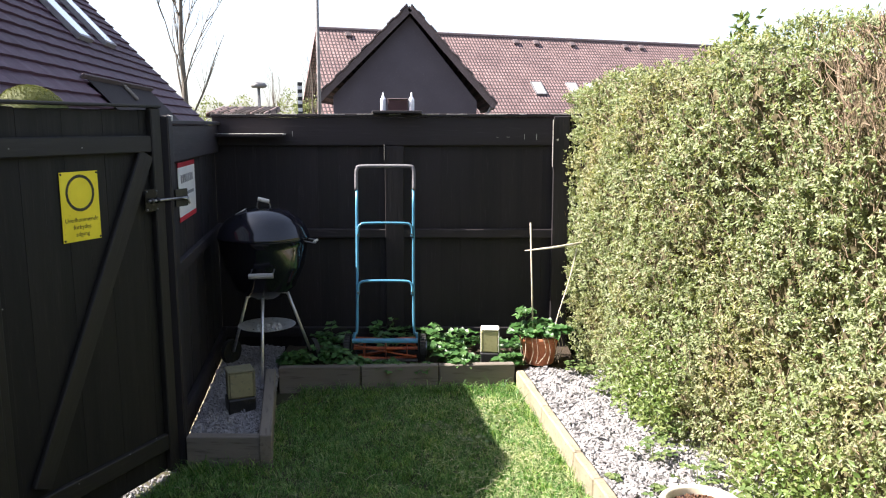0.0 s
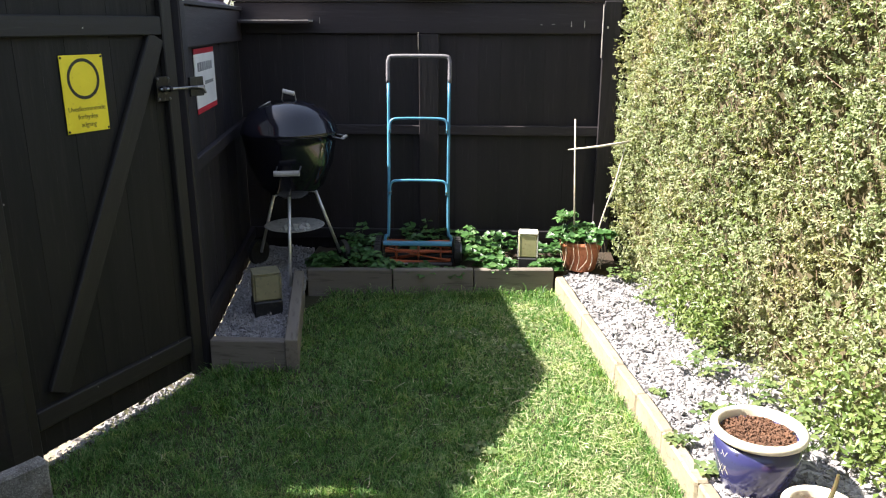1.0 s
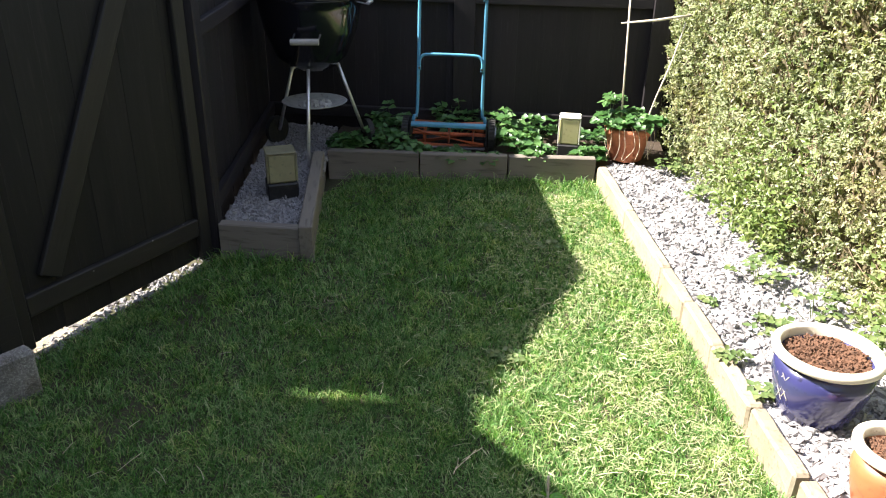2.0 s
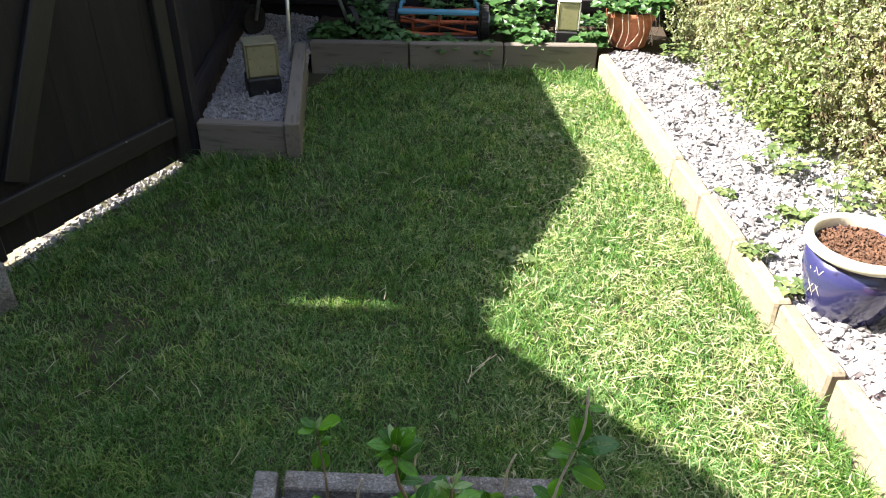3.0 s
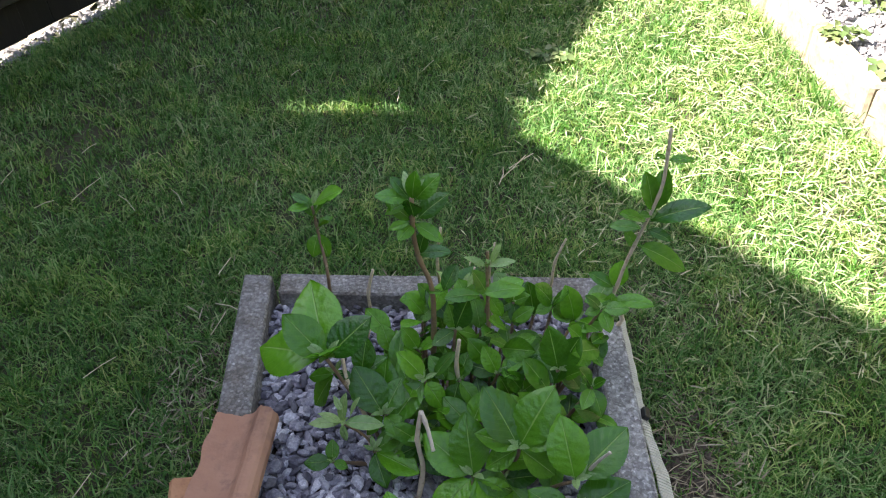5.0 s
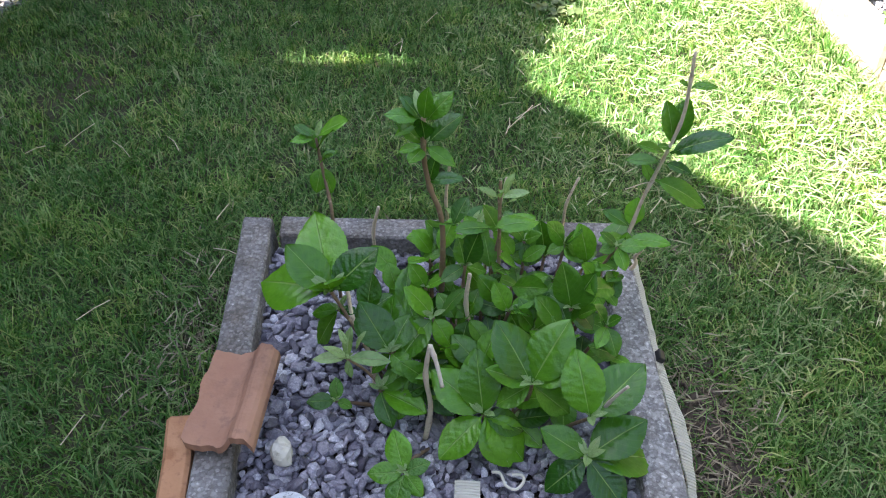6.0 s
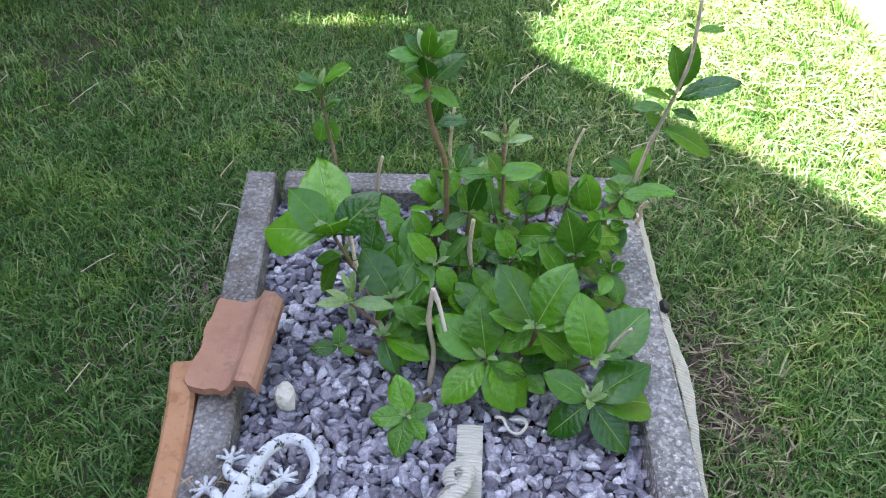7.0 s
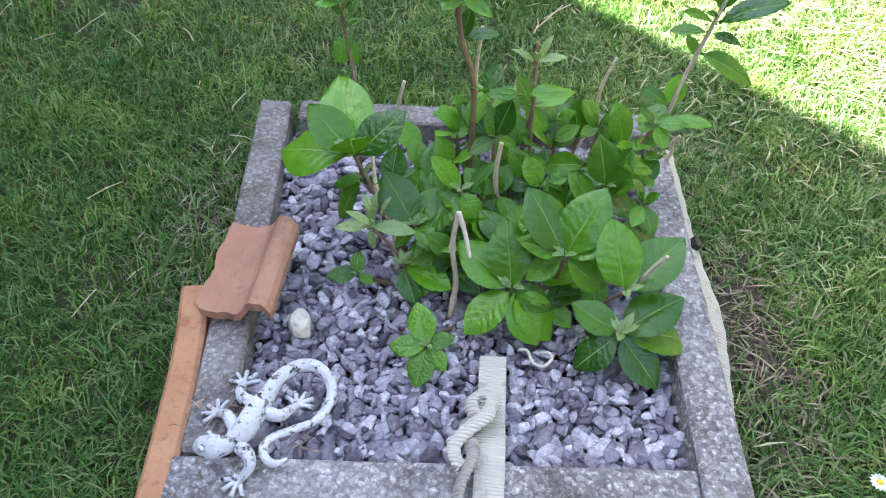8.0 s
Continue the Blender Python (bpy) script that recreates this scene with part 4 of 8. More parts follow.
for s in (0, 1):
    m = Matrix.Translation((0, -TD - 0.4, TE - 0.35)) @ Matrix.Rotation(sa, 4, "X") if s == 0 else Matrix.Translation((TL, TD + 0.4, TE - 0.35)) @ Matrix.Rotation(math.pi, 4, "Z") @ Matrix.Rotation(sa, 4, "X")
    slope = part("roof_slope", block(0, TL, 0, sl, -0.12, 0.0, 0), M_TILES_FAR, ter, "courses of red-brown pantiles", m=m)
    for v in slope.data.vertices:
        if s == 0 and v.co.x < 1:
            v.co.x -= (TD + 0.4) * SKEW * (1 - v.co.y / sl)
    if s == 0:
        for wx in (11.9, 14.25, 15.5, 21.0):
            skylight(ter, m @ Matrix.Translation((wx, 1.85, 0.0)), 0.72, 1.15, pane=M_PANE_SKY_WHITE)
        for wx in (1.6, 4.0, 12.2, 13.6, 16.2, 20.2, 21.4, 27.0, 28.2):
            part("vent_tile", block(wx, wx + 0.35, sl - 0.75, sl - 0.35, 0.0, 0.16, 0.03), M_VERGE, ter, m=m)
bm = bmesh.new()
tube(bm, [(0, 0, TZ + 0.02), (TL, 0, TZ + 0.02)], 0.12, 8)
part("ridge", bm, M_VERGE, ter)

# purple-tiled house beyond the gate: its slope rises away from the garden
AX = Vector((-0.139, 0.990, 0))
pitch = radians(47.5)
P0 = Vector((-6.46, 20.0, 1.88))
UP = (Vector((-0.990, -0.139, 0)) * math.cos(pitch) + Vector((0, 0, 1)) * math.sin(pitch))
NRM = AX.cross(UP) * -1
if NRM.z < 0:
    NRM = -NRM
basis = Matrix((AX, UP, NRM)).transposed().to_4x4()
RM = Matrix.Translation(P0) @ basis
tall = thing("purple_roof_house", 0, 0, 0, 0, "house with a steep dark purple tiled roof and roof windows", "house")
part("roof_slope", block(-14.0, 0.0, -1.1, 6.0, -0.20, -0.04, 0.0), M_ROOF_PURPLE, tall, m=RM)
for k in range(27):
    u0 = -1.1 + k * 0.265
    strip = bmesh.new()
    nseg = 56
    prof = ((0.0, -0.03), (0.0, 0.035), (0.27, -0.005), (0.27, -0.03))
    ringsv = []
    for i in range(nseg + 1):
        x = -14.0 + 14.03 * i / nseg
        dz = 0.006 * math.sin(i * 2.2) + 0.006 * noise.noise(Vector((i * 0.6, k * 1.7, 0)))
        ringsv.append([strip.verts.new((x, u0 + py + 0.012 * noise.noise(Vector((i * 0.9, k, 5))), pz + dz)) for py, pz in prof])
    for r0, r1 in zip(ringsv, ringsv[1:]):
        for a in range(3):
            strip.faces.new((r0[a], r1[a], r1[a + 1], r0[a + 1]))
    bmesh.ops.recalc_face_normals(strip, faces=strip.faces[:])
    part("tile_course", strip, M_ROOF_PURPLE, tall, m=RM)
skylight(tall, RM @ Matrix.Translation((-5.5, 1.45, 0.02)), 0.8, 1.35)
skylight(tall, RM @ Matrix.Translation((-3.55, 1.55, 0.02)), 0.75, 1.45)
part("vent_tile", block(-7.9, -7.65, 2.3, 2.5, 0.02, 0.07, 0.01), M_FRAME, tall, "pale roof vent", m=RM)
# low open canopy on the slope; a flat near-black panel paints its shade
part("canopy_board", block(-8.2, -3.6, 0.26, 0.30, 0.045, 0.14, 0.01), M_VERGE, tall, "thin projecting canopy board", m=RM)
part("canopy_recess", block(-7.9, -3.7, -0.6, 0.255, 0.045, 0.06, 0.005), M_RECESS_SHADE, tall, "flat dark panel for the shade under the canopy", m=RM)
part("canopy_post", block(-6.0, -5.9, -0.10, 0.25, 0.062, 0.12, 0.02), M_TIMBER, tall, "brown canopy post", m=RM)
body = bmesh.new()
corners = [P0 + AX * -13.8 + Vector((-0.35, -0.05, -0.35)), P0 + AX * -0.3 + Vector((-0.35, -0.05, -0.35))]
wv = []
for c in corners:
    e = c + UP * -0.6
    f = c + UP * 5.6
    wv.append([body.verts.new((e.x, e.y, 0)), body.verts.new(e), body.verts.new(f), body.verts.new((f.x, f.y, 0))])
body.faces.new(wv[0])
body.faces.new(wv[1][::-1])
for a in range(4):
    b = (a + 1) % 4
    body.faces.new((wv[0][b], wv[0][a], wv[1][a], wv[1][b]))
bmesh.ops.recalc_face_normals(body, faces=body.faces[:])
part("wall", body, M_WALL_HOUSE, tall)

# low tiled roof just over the fence
low = thing("low_tiled_outhouse", -3.62, 12.0, 0, -5, "low outhouse with a pale red pantiled roof", "shed")
part("wall", block(0.03, 0.93, 0.1, 0.6, 0, 1.52, 0.01), M_RENDER_GREY, low)
part("roof_slope", block(0, 0.96, 0, 0.7, -0.05, 0.0, 0.0), M_TILES_LOW, low, m=Matrix.Translation((0, -0.05, 1.57)) @ Matrix.Rotation(radians(9), 4, "X"))
for k in range(14):
    bm = bmesh.new()
    tube(bm, [(0.03 + k * 0.069, -0.02, 0.0), (0.03 + k * 0.069, 0.70, 0.0)], 0.022, 6)
    part("roll_tile", bm, M_TILES_LOW, low, m=Matrix.Translation((0, -0.05, 1.585)) @ Matrix.Rotation(radians(9), 4, "X"), smooth=True)

# poles
pole = thing("tall_pole", -3.14, 20.0, 0, 0, "tall thin grey pole behind the fence", "pole")
bm = bmesh.new()
tube(bm, [(0, 0, 0), (0, 0, 3), (0, 0, 9.0)], [0.05, 0.042, 0.036], 10)
part("shaft", bm, M_POLE, pole, smooth=True)
mark = thing("striped_marker", -3.36, 18.5, 0, 0, "black and white banded marker post", "post")
part("shaft", block(-0.05, 0.05, -0.02, 0.02, 0, 1.7, 0.005), M_BLACK_PLASTIC, mark)
for k in range(4):
    part("band", block(-0.052, 0.052, -0.024, -0.0205, 1.74 + k * 0.17, 1.82 + k * 0.17, 0.003), M_WHITE, mark)
part("head", block(-0.055, 0.055, -0.02, 0.02, 1.7005, 2.42, 0.005), M_BLACK_PLASTIC, mark)
lamp = thing("street_lamp", -5.85, 25.0, 0, 0, "grey mushroom-headed path lamp", "lamp post")
bm = bmesh.new()
tube(bm, [(0, 0, 0), (0, 0, 2.62)], [0.06, 0.045], 10)
part("pole", bm, M_POLE, lamp, smooth=True)
part("head", lathe([(0.0, 2.60), (0.20, 2.60), (0.27, 2.66), (0.20, 2.76), (0.0, 2.80)], 20), M_POLE, lamp, smooth=True)


# bare trees
def bare_tree(name, x, y, height, spread, seed, label, first=0.25, girth=0.09):
    rng = random.Random(seed)
    tr = thing(name, x, y, 0, 0, label, "tree")
    trunk = bmesh.new()
    pts = [Vector((0, 0, 0))]
    for i in range(7):
        pts.append(pts[-1] + Vector((rng.uniform(-0.05, 0.05), rng.uniform(-0.05, 0.05), height / 7)))
    path = curve_points(pts, 3)
    tube(trunk, path, [girth * (1 - 0.85 * i / (len(path) - 1)) for i in range(len(path))], 8)
    part("trunk", trunk, M_BARK, tr, smooth=True)
    limbs = bmesh.new()

    def grow(p, d, ln, r, depth):
        pp = [p]
        dd = d.copy()
        for _ in range(5):
            dd = (dd + Vector((rng.uniform(-0.12, 0.12), rng.uniform(-0.12, 0.12), 0.10))).normalized()
            pp.append(pp[-1] + dd * ln / 5)
        tube(limbs, pp, [r * (1 - 0.75 * i / 5) for i in range(6)], 5)
        if depth:
            for _ in range(3 if depth > 1 else 2):
                k = rng.randint(1, 4)
                side = Vector((rng.uniform(-1, 1), rng.uniform(-1, 1), rng.uniform(0.3, 1.0))).normalized()
                grow(pp[k], (dd * 0.7 + side * 0.6).normalized(), ln * 0.5, r * 0.5, depth - 1)

    for i in range(15):
        h = first + (0.9 - first) * i / 14
        a = i * 2.4 + rng.uniform(-0.4, 0.4)
        p = path[min(int(h * (len(path) - 1)), len(path) - 1)]
        grow(p, Vector((math.cos(a) * 0.42, math.sin(a) * 0.42, 1.0)).normalized(), height * spread * (1.1 - 0.6 * h), girth * 0.36 * (1.1 - h), 2)
    part("limb", limbs, M_BARK, tr, smooth=True)
    return tr


bare_tree("bare_tree", -8.15, 25.0, 9.0, 0.36, 4, "bare spring tree with upright pale grey branches", 0.16, 0.115)
bare_tree("small_bare_tree", -6.3, 38.0, 4.4, 0.5, 11, "small leafless tree far behind the fence", 0.3, 0.07)
bare_tree("small_bare_tree", -8.9, 41.0, 4.2, 0.5, 17, "small leafless tree far behind the fence", 0.3, 0.07)


def far_bush(x, y, z, rx, ry, rz, n, seed, material, size, name, label):
    rng = np.random.default_rng(seed)
    b = thing(name, x, y, 0, 0, label, "shrub")
    u = rng.normal(size=(n, 3))
    u /= np.linalg.norm(u, axis=1)[:, None]
    lump = 1 + 0.22 * np.sin(u[:, 0] * 5 + seed) + 0.18 * np.sin(u[:, 2] * 7 + u[:, 1] * 4)
    p = u * np.array([rx, ry, rz]) * (lump * rng.uniform(0.55, 1.0, n) ** 0.5)[:, None] + np.array([0, 0, z])
    p[:, 2] = np.abs(p[:, 2])
    ax = u + rng.normal(size=(n, 3)) * 0.6
    put("crown", leaf_cloud("crown", p, ax, u + rng.normal(size=(n, 3)) * 0.4, size, size * 0.6, rng), material, b)
    st = bmesh.new()
    for k in range(7):
        a = k * 0.9
        tube(st, [(0.1 * math.cos(a), 0.1 * math.sin(a), 0), (rx * 0.5 * math.cos(a), ry * 0.5 * math.sin(a), z * 0.8 + 0.1), (rx * 0.7 * math.cos(a + 0.2), ry * 0.7 * math.sin(a + 0.2), z + rz * 0.5)], [0.03, 0.02, 0.006], 5)
    part("stem", st, M_BARK, b)
    return b


for i, (x, y, h) in enumerate(((-5.2, 44, 3.3), (-7.4, 46, 3.0), (-9.6, 48, 3.1), (-12.0, 47, 2.7), (-4.2, 47, 3.4), (-14.5, 50, 2.8))):
    far_bush(x, y, h * 0.55, 1.5, 1.2, h * 0.5, 1500, 30 + i, M_FAR_LEAF, 0.16, "far_bush", "pale spring-green bush far behind the fence")
dome = thing("clipped_dome_shrub", -4.23, 8.0, 0, 0, "rounded olive-green clipped shrub beyond the gate", "shrub")
shape = [(0.0, 0.0), (0.26, 0.10), (0.38, 0.9), (0.385, 1.45), (0.345, 1.58), (0.285, 1.67), (0.20, 1.745), (0.10, 1.79), (0.0, 1.803)]
rgd = np.random.default_rng(60)
k = 9000
ts, an = rgd.uniform(3.0, 8.0, k), rgd.uniform(0, 2 * np.pi, k)
i0 = np.minimum(ts.astype(int), 7)
sh = np.array(shape)
rz = sh[i0] + (sh[i0 + 1] - sh[i0]) * (ts - i0)[:, None]
pd = np.stack([rz[:, 0] * np.cos(an), rz[:, 0] * np.sin(an), rz[:, 1]], 1)
nd = np.stack([np.cos(an), np.sin(an), np.full(k, 0.8)], 1)
put("crown", leaf_cloud("crown", pd, nd * 0.4 + rgd.normal(size=(k, 3)) * 0.6, nd + rgd.normal(size=(k, 3)) * 0.5, 0.016, 0.009, rgd), M_MOSS, dome)
dc = lathe(shape, 20)
part("inner_growth", dc, M_MOSS, dome)

# brown boarded shed end that just tops the fence
shed = thing("brown_shed", 0.46, 5.2, 0, 0, "red-brown boarded shed whose top shows over the fence", "shed")
part("wall", block(0.0, 0.42, 0.0, 0.5, 0.0, 1.425, 0.004), M_BOX_RED, shed)
part("roof_board", block(-0.01, 0.43, -0.03, 0.52, 1.4255, 1.462, 0.006), M_BOX_RED, shed)

# ---- hedge ----
hedge = thing("clipped_hedge", 0, 0, 0, 0, "tall clipped yellow-green privet hedge with bare brown patches", "hedge")
H_TOP, H_Y0, H_Y1 = 1.68, 0.2, 4.62
rng = np.random.default_rng(5)


def hedge_bulge(y, z):
    return 0.035 * np.sin(y * 3.1 + 0.4) + 0.03 * np.sin(z * 4.3 + y * 1.7) + 0.02 * np.sin(y * 9 + z * 7)


def hedge_top(y):
    return H_TOP + 0.040 - 0.060 * (y - 2.4) + 0.02 * np.sin(y * 5.1) + 0.012 * np.sin(y * 13)


def leafy_shoots(name, start, way, length, leaves, size, wide, rng):
    """Short shoots, each with leaves set round it."""
    n = len(start)
    way = way / np.linalg.norm(way, axis=1)[:, None]
    step = np.tile((np.arange(leaves) + 0.6) / leaves, n)
    at = np.repeat(start, leaves, 0) + np.repeat(way * (length * rng.uniform(0.6, 1.3, n))[:, None], leaves, 0) * step[:, None]
    w = np.repeat(way, leaves, 0)
    k = n * leaves
    axis = w * 0.45 + rng.normal(size=(k, 3)) * 0.55
    return leaf_cloud(name, at, axis, w * 0.7 + np.array([-0.55, -0.1, 0.45]) + rng.normal(size=(k, 3)) * 0.35, size, wide, rng)


n = 15500
hy = rng.uniform(H_Y0, H_Y1, n)
hz = 0.02 + (hedge_top(hy) - 0.03) * rng.uniform(0, 1, n)
depth = rng.gamma(1.6, 0.030, n) - 0.02
hx = hedge_x(hy) + hedge_bulge(hy, hz) + depth + np.where(hz < 0.35, (0.35 - hz) * -0.10, 0)
# thin, bare patches high up near the house end
bare = np.exp(-(((hy - 2.15) / 0.20) ** 2 + ((hz - 1.55) / 0.22) ** 2))
bare += 0.9 * np.exp(-(((hy - 2.42) / 0.09) ** 2 + ((hz - 1.50) / 0.12) ** 2))
bare += 0.8 * np.exp(-(((hy - 2.05) / 0.16) ** 2 + ((hz - 1.10) / 0.20) ** 2))
clump = np.sin(hy * 17 + np.sin(hz * 11) * 2) * np.sin(hz * 19 + np.sin(hy * 7) * 2)
keep = rng.uniform(0, 1, n) > np.clip(bare * 0.66, 0, 0.75) + 0.30 * (clump > 0.35)
p = np.stack([hx, hy, hz], 1)[keep]
k = len(p)
out = np.array([-0.975, -0.217, 0.0])
axes = rng.normal(size=(k, 3)) * 0.45 + out * 0.55 + np.array([0, 0, 0.60])
foliage = put("foliage", leafy_shoots("foliage", p, axes, 0.050, 14, 0.0195, 0.0090, rng), M_HEDGE, hedge)
tagged(foliage, kind="stuff")
# top and the far end
n = 24000
ty = rng.uniform(H_Y0, H_Y1, n)
tw = rng.uniform(0, 0.62, n)
p = np.stack([hedge_x(ty) + tw, ty, hedge_top(ty) - rng.gamma(1.2, 0.018, n) + 0.03 * (rng.uniform(0, 1, n) > 0.93)], 1)
axes = rng.normal(size=(n, 3)) * 0.7 + np.array([-0.1, 0, 0.8])
norms = np.array([-0.4, 0, 0.7]) + rng.normal(size=(n, 3)) * 0.6
tagged(put("foliage", leaf_cloud("foliage_top", p, axes, norms, 0.0195, 0.0090, rng), M_HEDGE, hedge), kind="stuff")
# young bright shoots near the foot
n = 8000
yy = rng.uniform(0.4, 3.9, n)
zz = rng.gamma(2.0, 0.08, n) + 0.10
p = np.stack([hedge_x(yy) - 0.035 - 0.15 * np.exp(-zz * 4) + rng.gamma(1.2, 0.03, n) - 0.05, yy, zz], 1)[np.sin(yy * 6.3) + rng.normal(size=n) * 0.4 > 0.1]
k = len(p)
axes = rng.normal(size=(k, 3)) * 0.7 + out * 0.5 + np.array([0, 0, 0.4])
tagged(put("low_foliage", leaf_cloud("low_foliage", p, axes, out + np.array([0, 0, 0.9]) + rng.normal(size=(k, 3)) * 0.4, 0.029, 0.014, rng), M_HEDGE_GREEN, hedge, label="fresh green leaves low on the hedge"), kind="stuff")
# one tall leafy sprig over the top
n = 90
p = np.stack([rng.normal(1.10, 0.018, n), rng.normal(2.90, 0.030, n), rng.uniform(1.66, 1.79, n)], 1)
put("sprig", leaf_cloud("sprig", p, rng.normal(size=(n, 3)) * 0.6 + np.array([0, 0, 0.6]), rng.normal(size=(n, 3)) * 0.5 + out, 0.034, 0.018, rng), M_HEDGE_GREEN, hedge, label="tall untrimmed leafy sprig")
hedge.children[-1]["kind"] = "stuff"
# twigs
tw = bmesh.new()
r2 = random.Random(8)
for i in range(2600):
    y = r2.uniform(H_Y0, H_Y1)
    z = r2.uniform(0.05, 1.60)
    if r2.random() < 0.30:
        y, z = r2.gauss(2.18, 0.17), min(1.66, r2.gauss(1.48, 0.20))
    x = hedge_x(y) + r2.uniform(-0.025, 0.05) + float(hedge_bulge(y, z))
    d = Vector((r2.uniform(-0.35, 0.1), r2.uniform(-0.6, 0.6), r2.uniform(0.2, 1.0))).normalized()
    ln = min(r2.uniform(0.04, 0.13), max(0.03, (1.72 - z) * 0.9))
    p0 = Vector((x, y, z))
    tube(tw, [p0, p0 + d * ln * 0.5 + Vector((r2.uniform(-0.01, 0.01), r2.uniform(-0.015, 0.015), 0)), p0 + d * ln], [0.0016, 0.0013, 0.0007], 4, False)
tagged(part("twig", tw, M_TWIG, hedge), kind="stuff")
# woody inside
core = bmesh.new()
ys = [H_Y0 - 0.1 + i * (H_Y1 - H_Y0 + 0.14) / 30 for i in range(31)]
rows = []
for y in ys:
    row = []
    for j in range(13):
        z = -0.02 + j * 1.62 / 12
        row.append(core.verts.new((hedge_x(y) + 0.085 + float(hedge_bulge(y, z)) + 0.03 * noise.noise(Vector((y * 7, z * 7, 2))), y, z)))
    row.append(core.verts.new((hedge_x(y) + 0.62, y, 1.60)))
    row.append(core.verts.new((hedge_x(y) + 0.62, y, -0.02)))
    rows.append(row)
for r0, r1 in zip(rows, rows[1:]):
    for j in range(len(r0) - 1):
        core.faces.new((r0[j], r1[j], r1[j + 1], r0[j + 1]))
core.faces.new(rows[0])
core.faces.new(rows[-1][::-1])
M_CORE = surface("hedge_inside", (0.085, 0.070, 0.036), (0.15, 0.125, 0.065), (0.24, 0.19, 0.11), 14, 70, (0.9, 1.0), 1.0, 60)
part("woody_inside", core, M_CORE, hedge, "dense brown twiggy inside")

# ---- gravel ----
rng = np.random.default_rng(9)
n = 17000
gy = rng.uniform(0.9, 4.02, n)
g0 = np.array([kerb_x(v) for v in gy]) + 0.055
g1 = np.array([hedge_x(v) for v in gy]) + 0.10
gx = g0 + (g1 - g0) * rng.uniform(0, 1, n)
place = np.stack([gx, gy, 0.084 + rng.uniform(-0.003, 0.009, n) + 0.008 * np.sin(gx * 31) * np.sin(gy * 23)], 1)
tagged(put("pale_gravel", chips("pale_gravel", place, 0.0155, rng, (1.1, 0.8, 0.5), 0.4, 0.5), M_GRAVEL), "loose pale grey gravel between kerb and hedge", "gravel", kind="stuff")
n = 7500
gy = rng.uniform(3.03, 4.42, n)
s = (gy - 3.03) / 1.43
gx = (-1.065 - 0.215 * s) + rng.uniform(0, 1, n) * (0.315 + 0.015 * s)
place = np.stack([gx, gy, 0.090 + rng.uniform(-0.003, 0.010, n) + 0.006 * np.sin(gx * 41) * np.sin(gy * 33)], 1)
tagged(put("grey_gravel", chips("grey_gravel", place, 0.0145, rng, (1.1, 0.8, 0.5), 0.4), M_GRAVEL), "loose grey gravel inside the timber box", "gravel", kind="stuff")


# ---- signs ----
def sign_text(words, size, material, parent, m):
    c = bpy.data.curves.new("lettering", "FONT")
    c.body, c.size, c.align_x = words, size, "CENTER"
    c.extrude = 0.0004
    ob = new("lettering", c)
    c.materials.append(material)
    dg = bpy.context.evaluated_depsgraph_get()
    me = bpy.data.meshes.new_from_object(ob.evaluated_get(dg))
    bpy.data.objects.remove(ob)
    return put("lettering", me, material, parent, m)


gang = math.degrees(math.atan2(gd.y, gd.x))
ysign = thing("yellow_warning_sign", GATE_A[0], GATE_A[1], 0, gang, "yellow notice plate with a black ring, screwed to the gate", "sign")
sx0, sx1, sz0, sz1 = 0.320, 0.484, 0.998, 1.239
ym = Matrix.Translation((0, 0.0225, 0))
part("plate", block(sx0, sx1, -0.003, 0.0, sz0, sz1, 0.0012), M_YELLOW, ysign, m=ym)
cx, cz = (sx0 + sx1) / 2, 1.165
bmx = bmesh.new()
loop = [(cx + 0.0565 * math.cos(a * math.pi / 24), -0.0045, cz + 0.0585 * math.sin(a * math.pi / 24)) for a in range(49)]
tube(bmx, loop, 0.0052, 6, False, 1.0)
for v in bmx.verts:
    v.co.y = -0.0035 + (v.co.y + 0.0045) * 0.12
part("ring", bmx, M_INK, ysign, m=ym)
face = Matrix.Rotation(math.pi / 2, 4, "X")
for words, size, z in (("Uvedkommende", 0.0215, 1.066), ("forbydes", 0.0215, 1.041), ("adgang", 0.0215, 1.016)):
    sign_text(words, size, M_INK_SOFT, ysign, ym @ Matrix.Translation((cx, -0.0036, z)) @ face)
for x, z in ((sx0 + 0.006, sz1 - 0.007), (sx1 - 0.006, sz1 - 0.007), (sx1 - 0.006, sz0 + 0.007), (sx0 + 0.006, sz0 + 0.007)):
    bmx = bmesh.new()
    bmesh.ops.create_uvsphere(bmx, u_segments=8, v_segments=5, radius=0.0038)
    part("screw", bmx, M_INK, ysign, m=ym @ Matrix.Translation((x, -0.003, z)))

lfd = Vector((-0.222, 1.482))
wsign = thing("white_notice_sign", -1.108, 3.018, 0, math.degrees(math.atan2(lfd.y, lfd.x)), "white notice plate with red bands on the side fence", "sign")
wx0, wx1, wz0, wz1 = 0.32, 0.74, 0.975, 1.235
part("plate", block(wx0, wx1, -0.006, -0.002, wz0 + 0.022, wz1 - 0.022, 0.001), M_WHITE, wsign)
part("red_band", block(wx0, wx1, -0.0065, -0.002, wz1 - 0.0215, wz1, 0.001), M_RED, wsign)
part("red_band", block(wx0, wx1, -0.0065, -0.002, wz0, wz0 + 0.0215, 0.001), M_RED, wsign)
for k in range(7):
    x = wx0 + 0.05 + k * 0.045
    part("print_bar", block(x, x + 0.032, -0.0075, -0.0062, 1.143, 1.179, 0.0), M_GREY_INK, wsign)
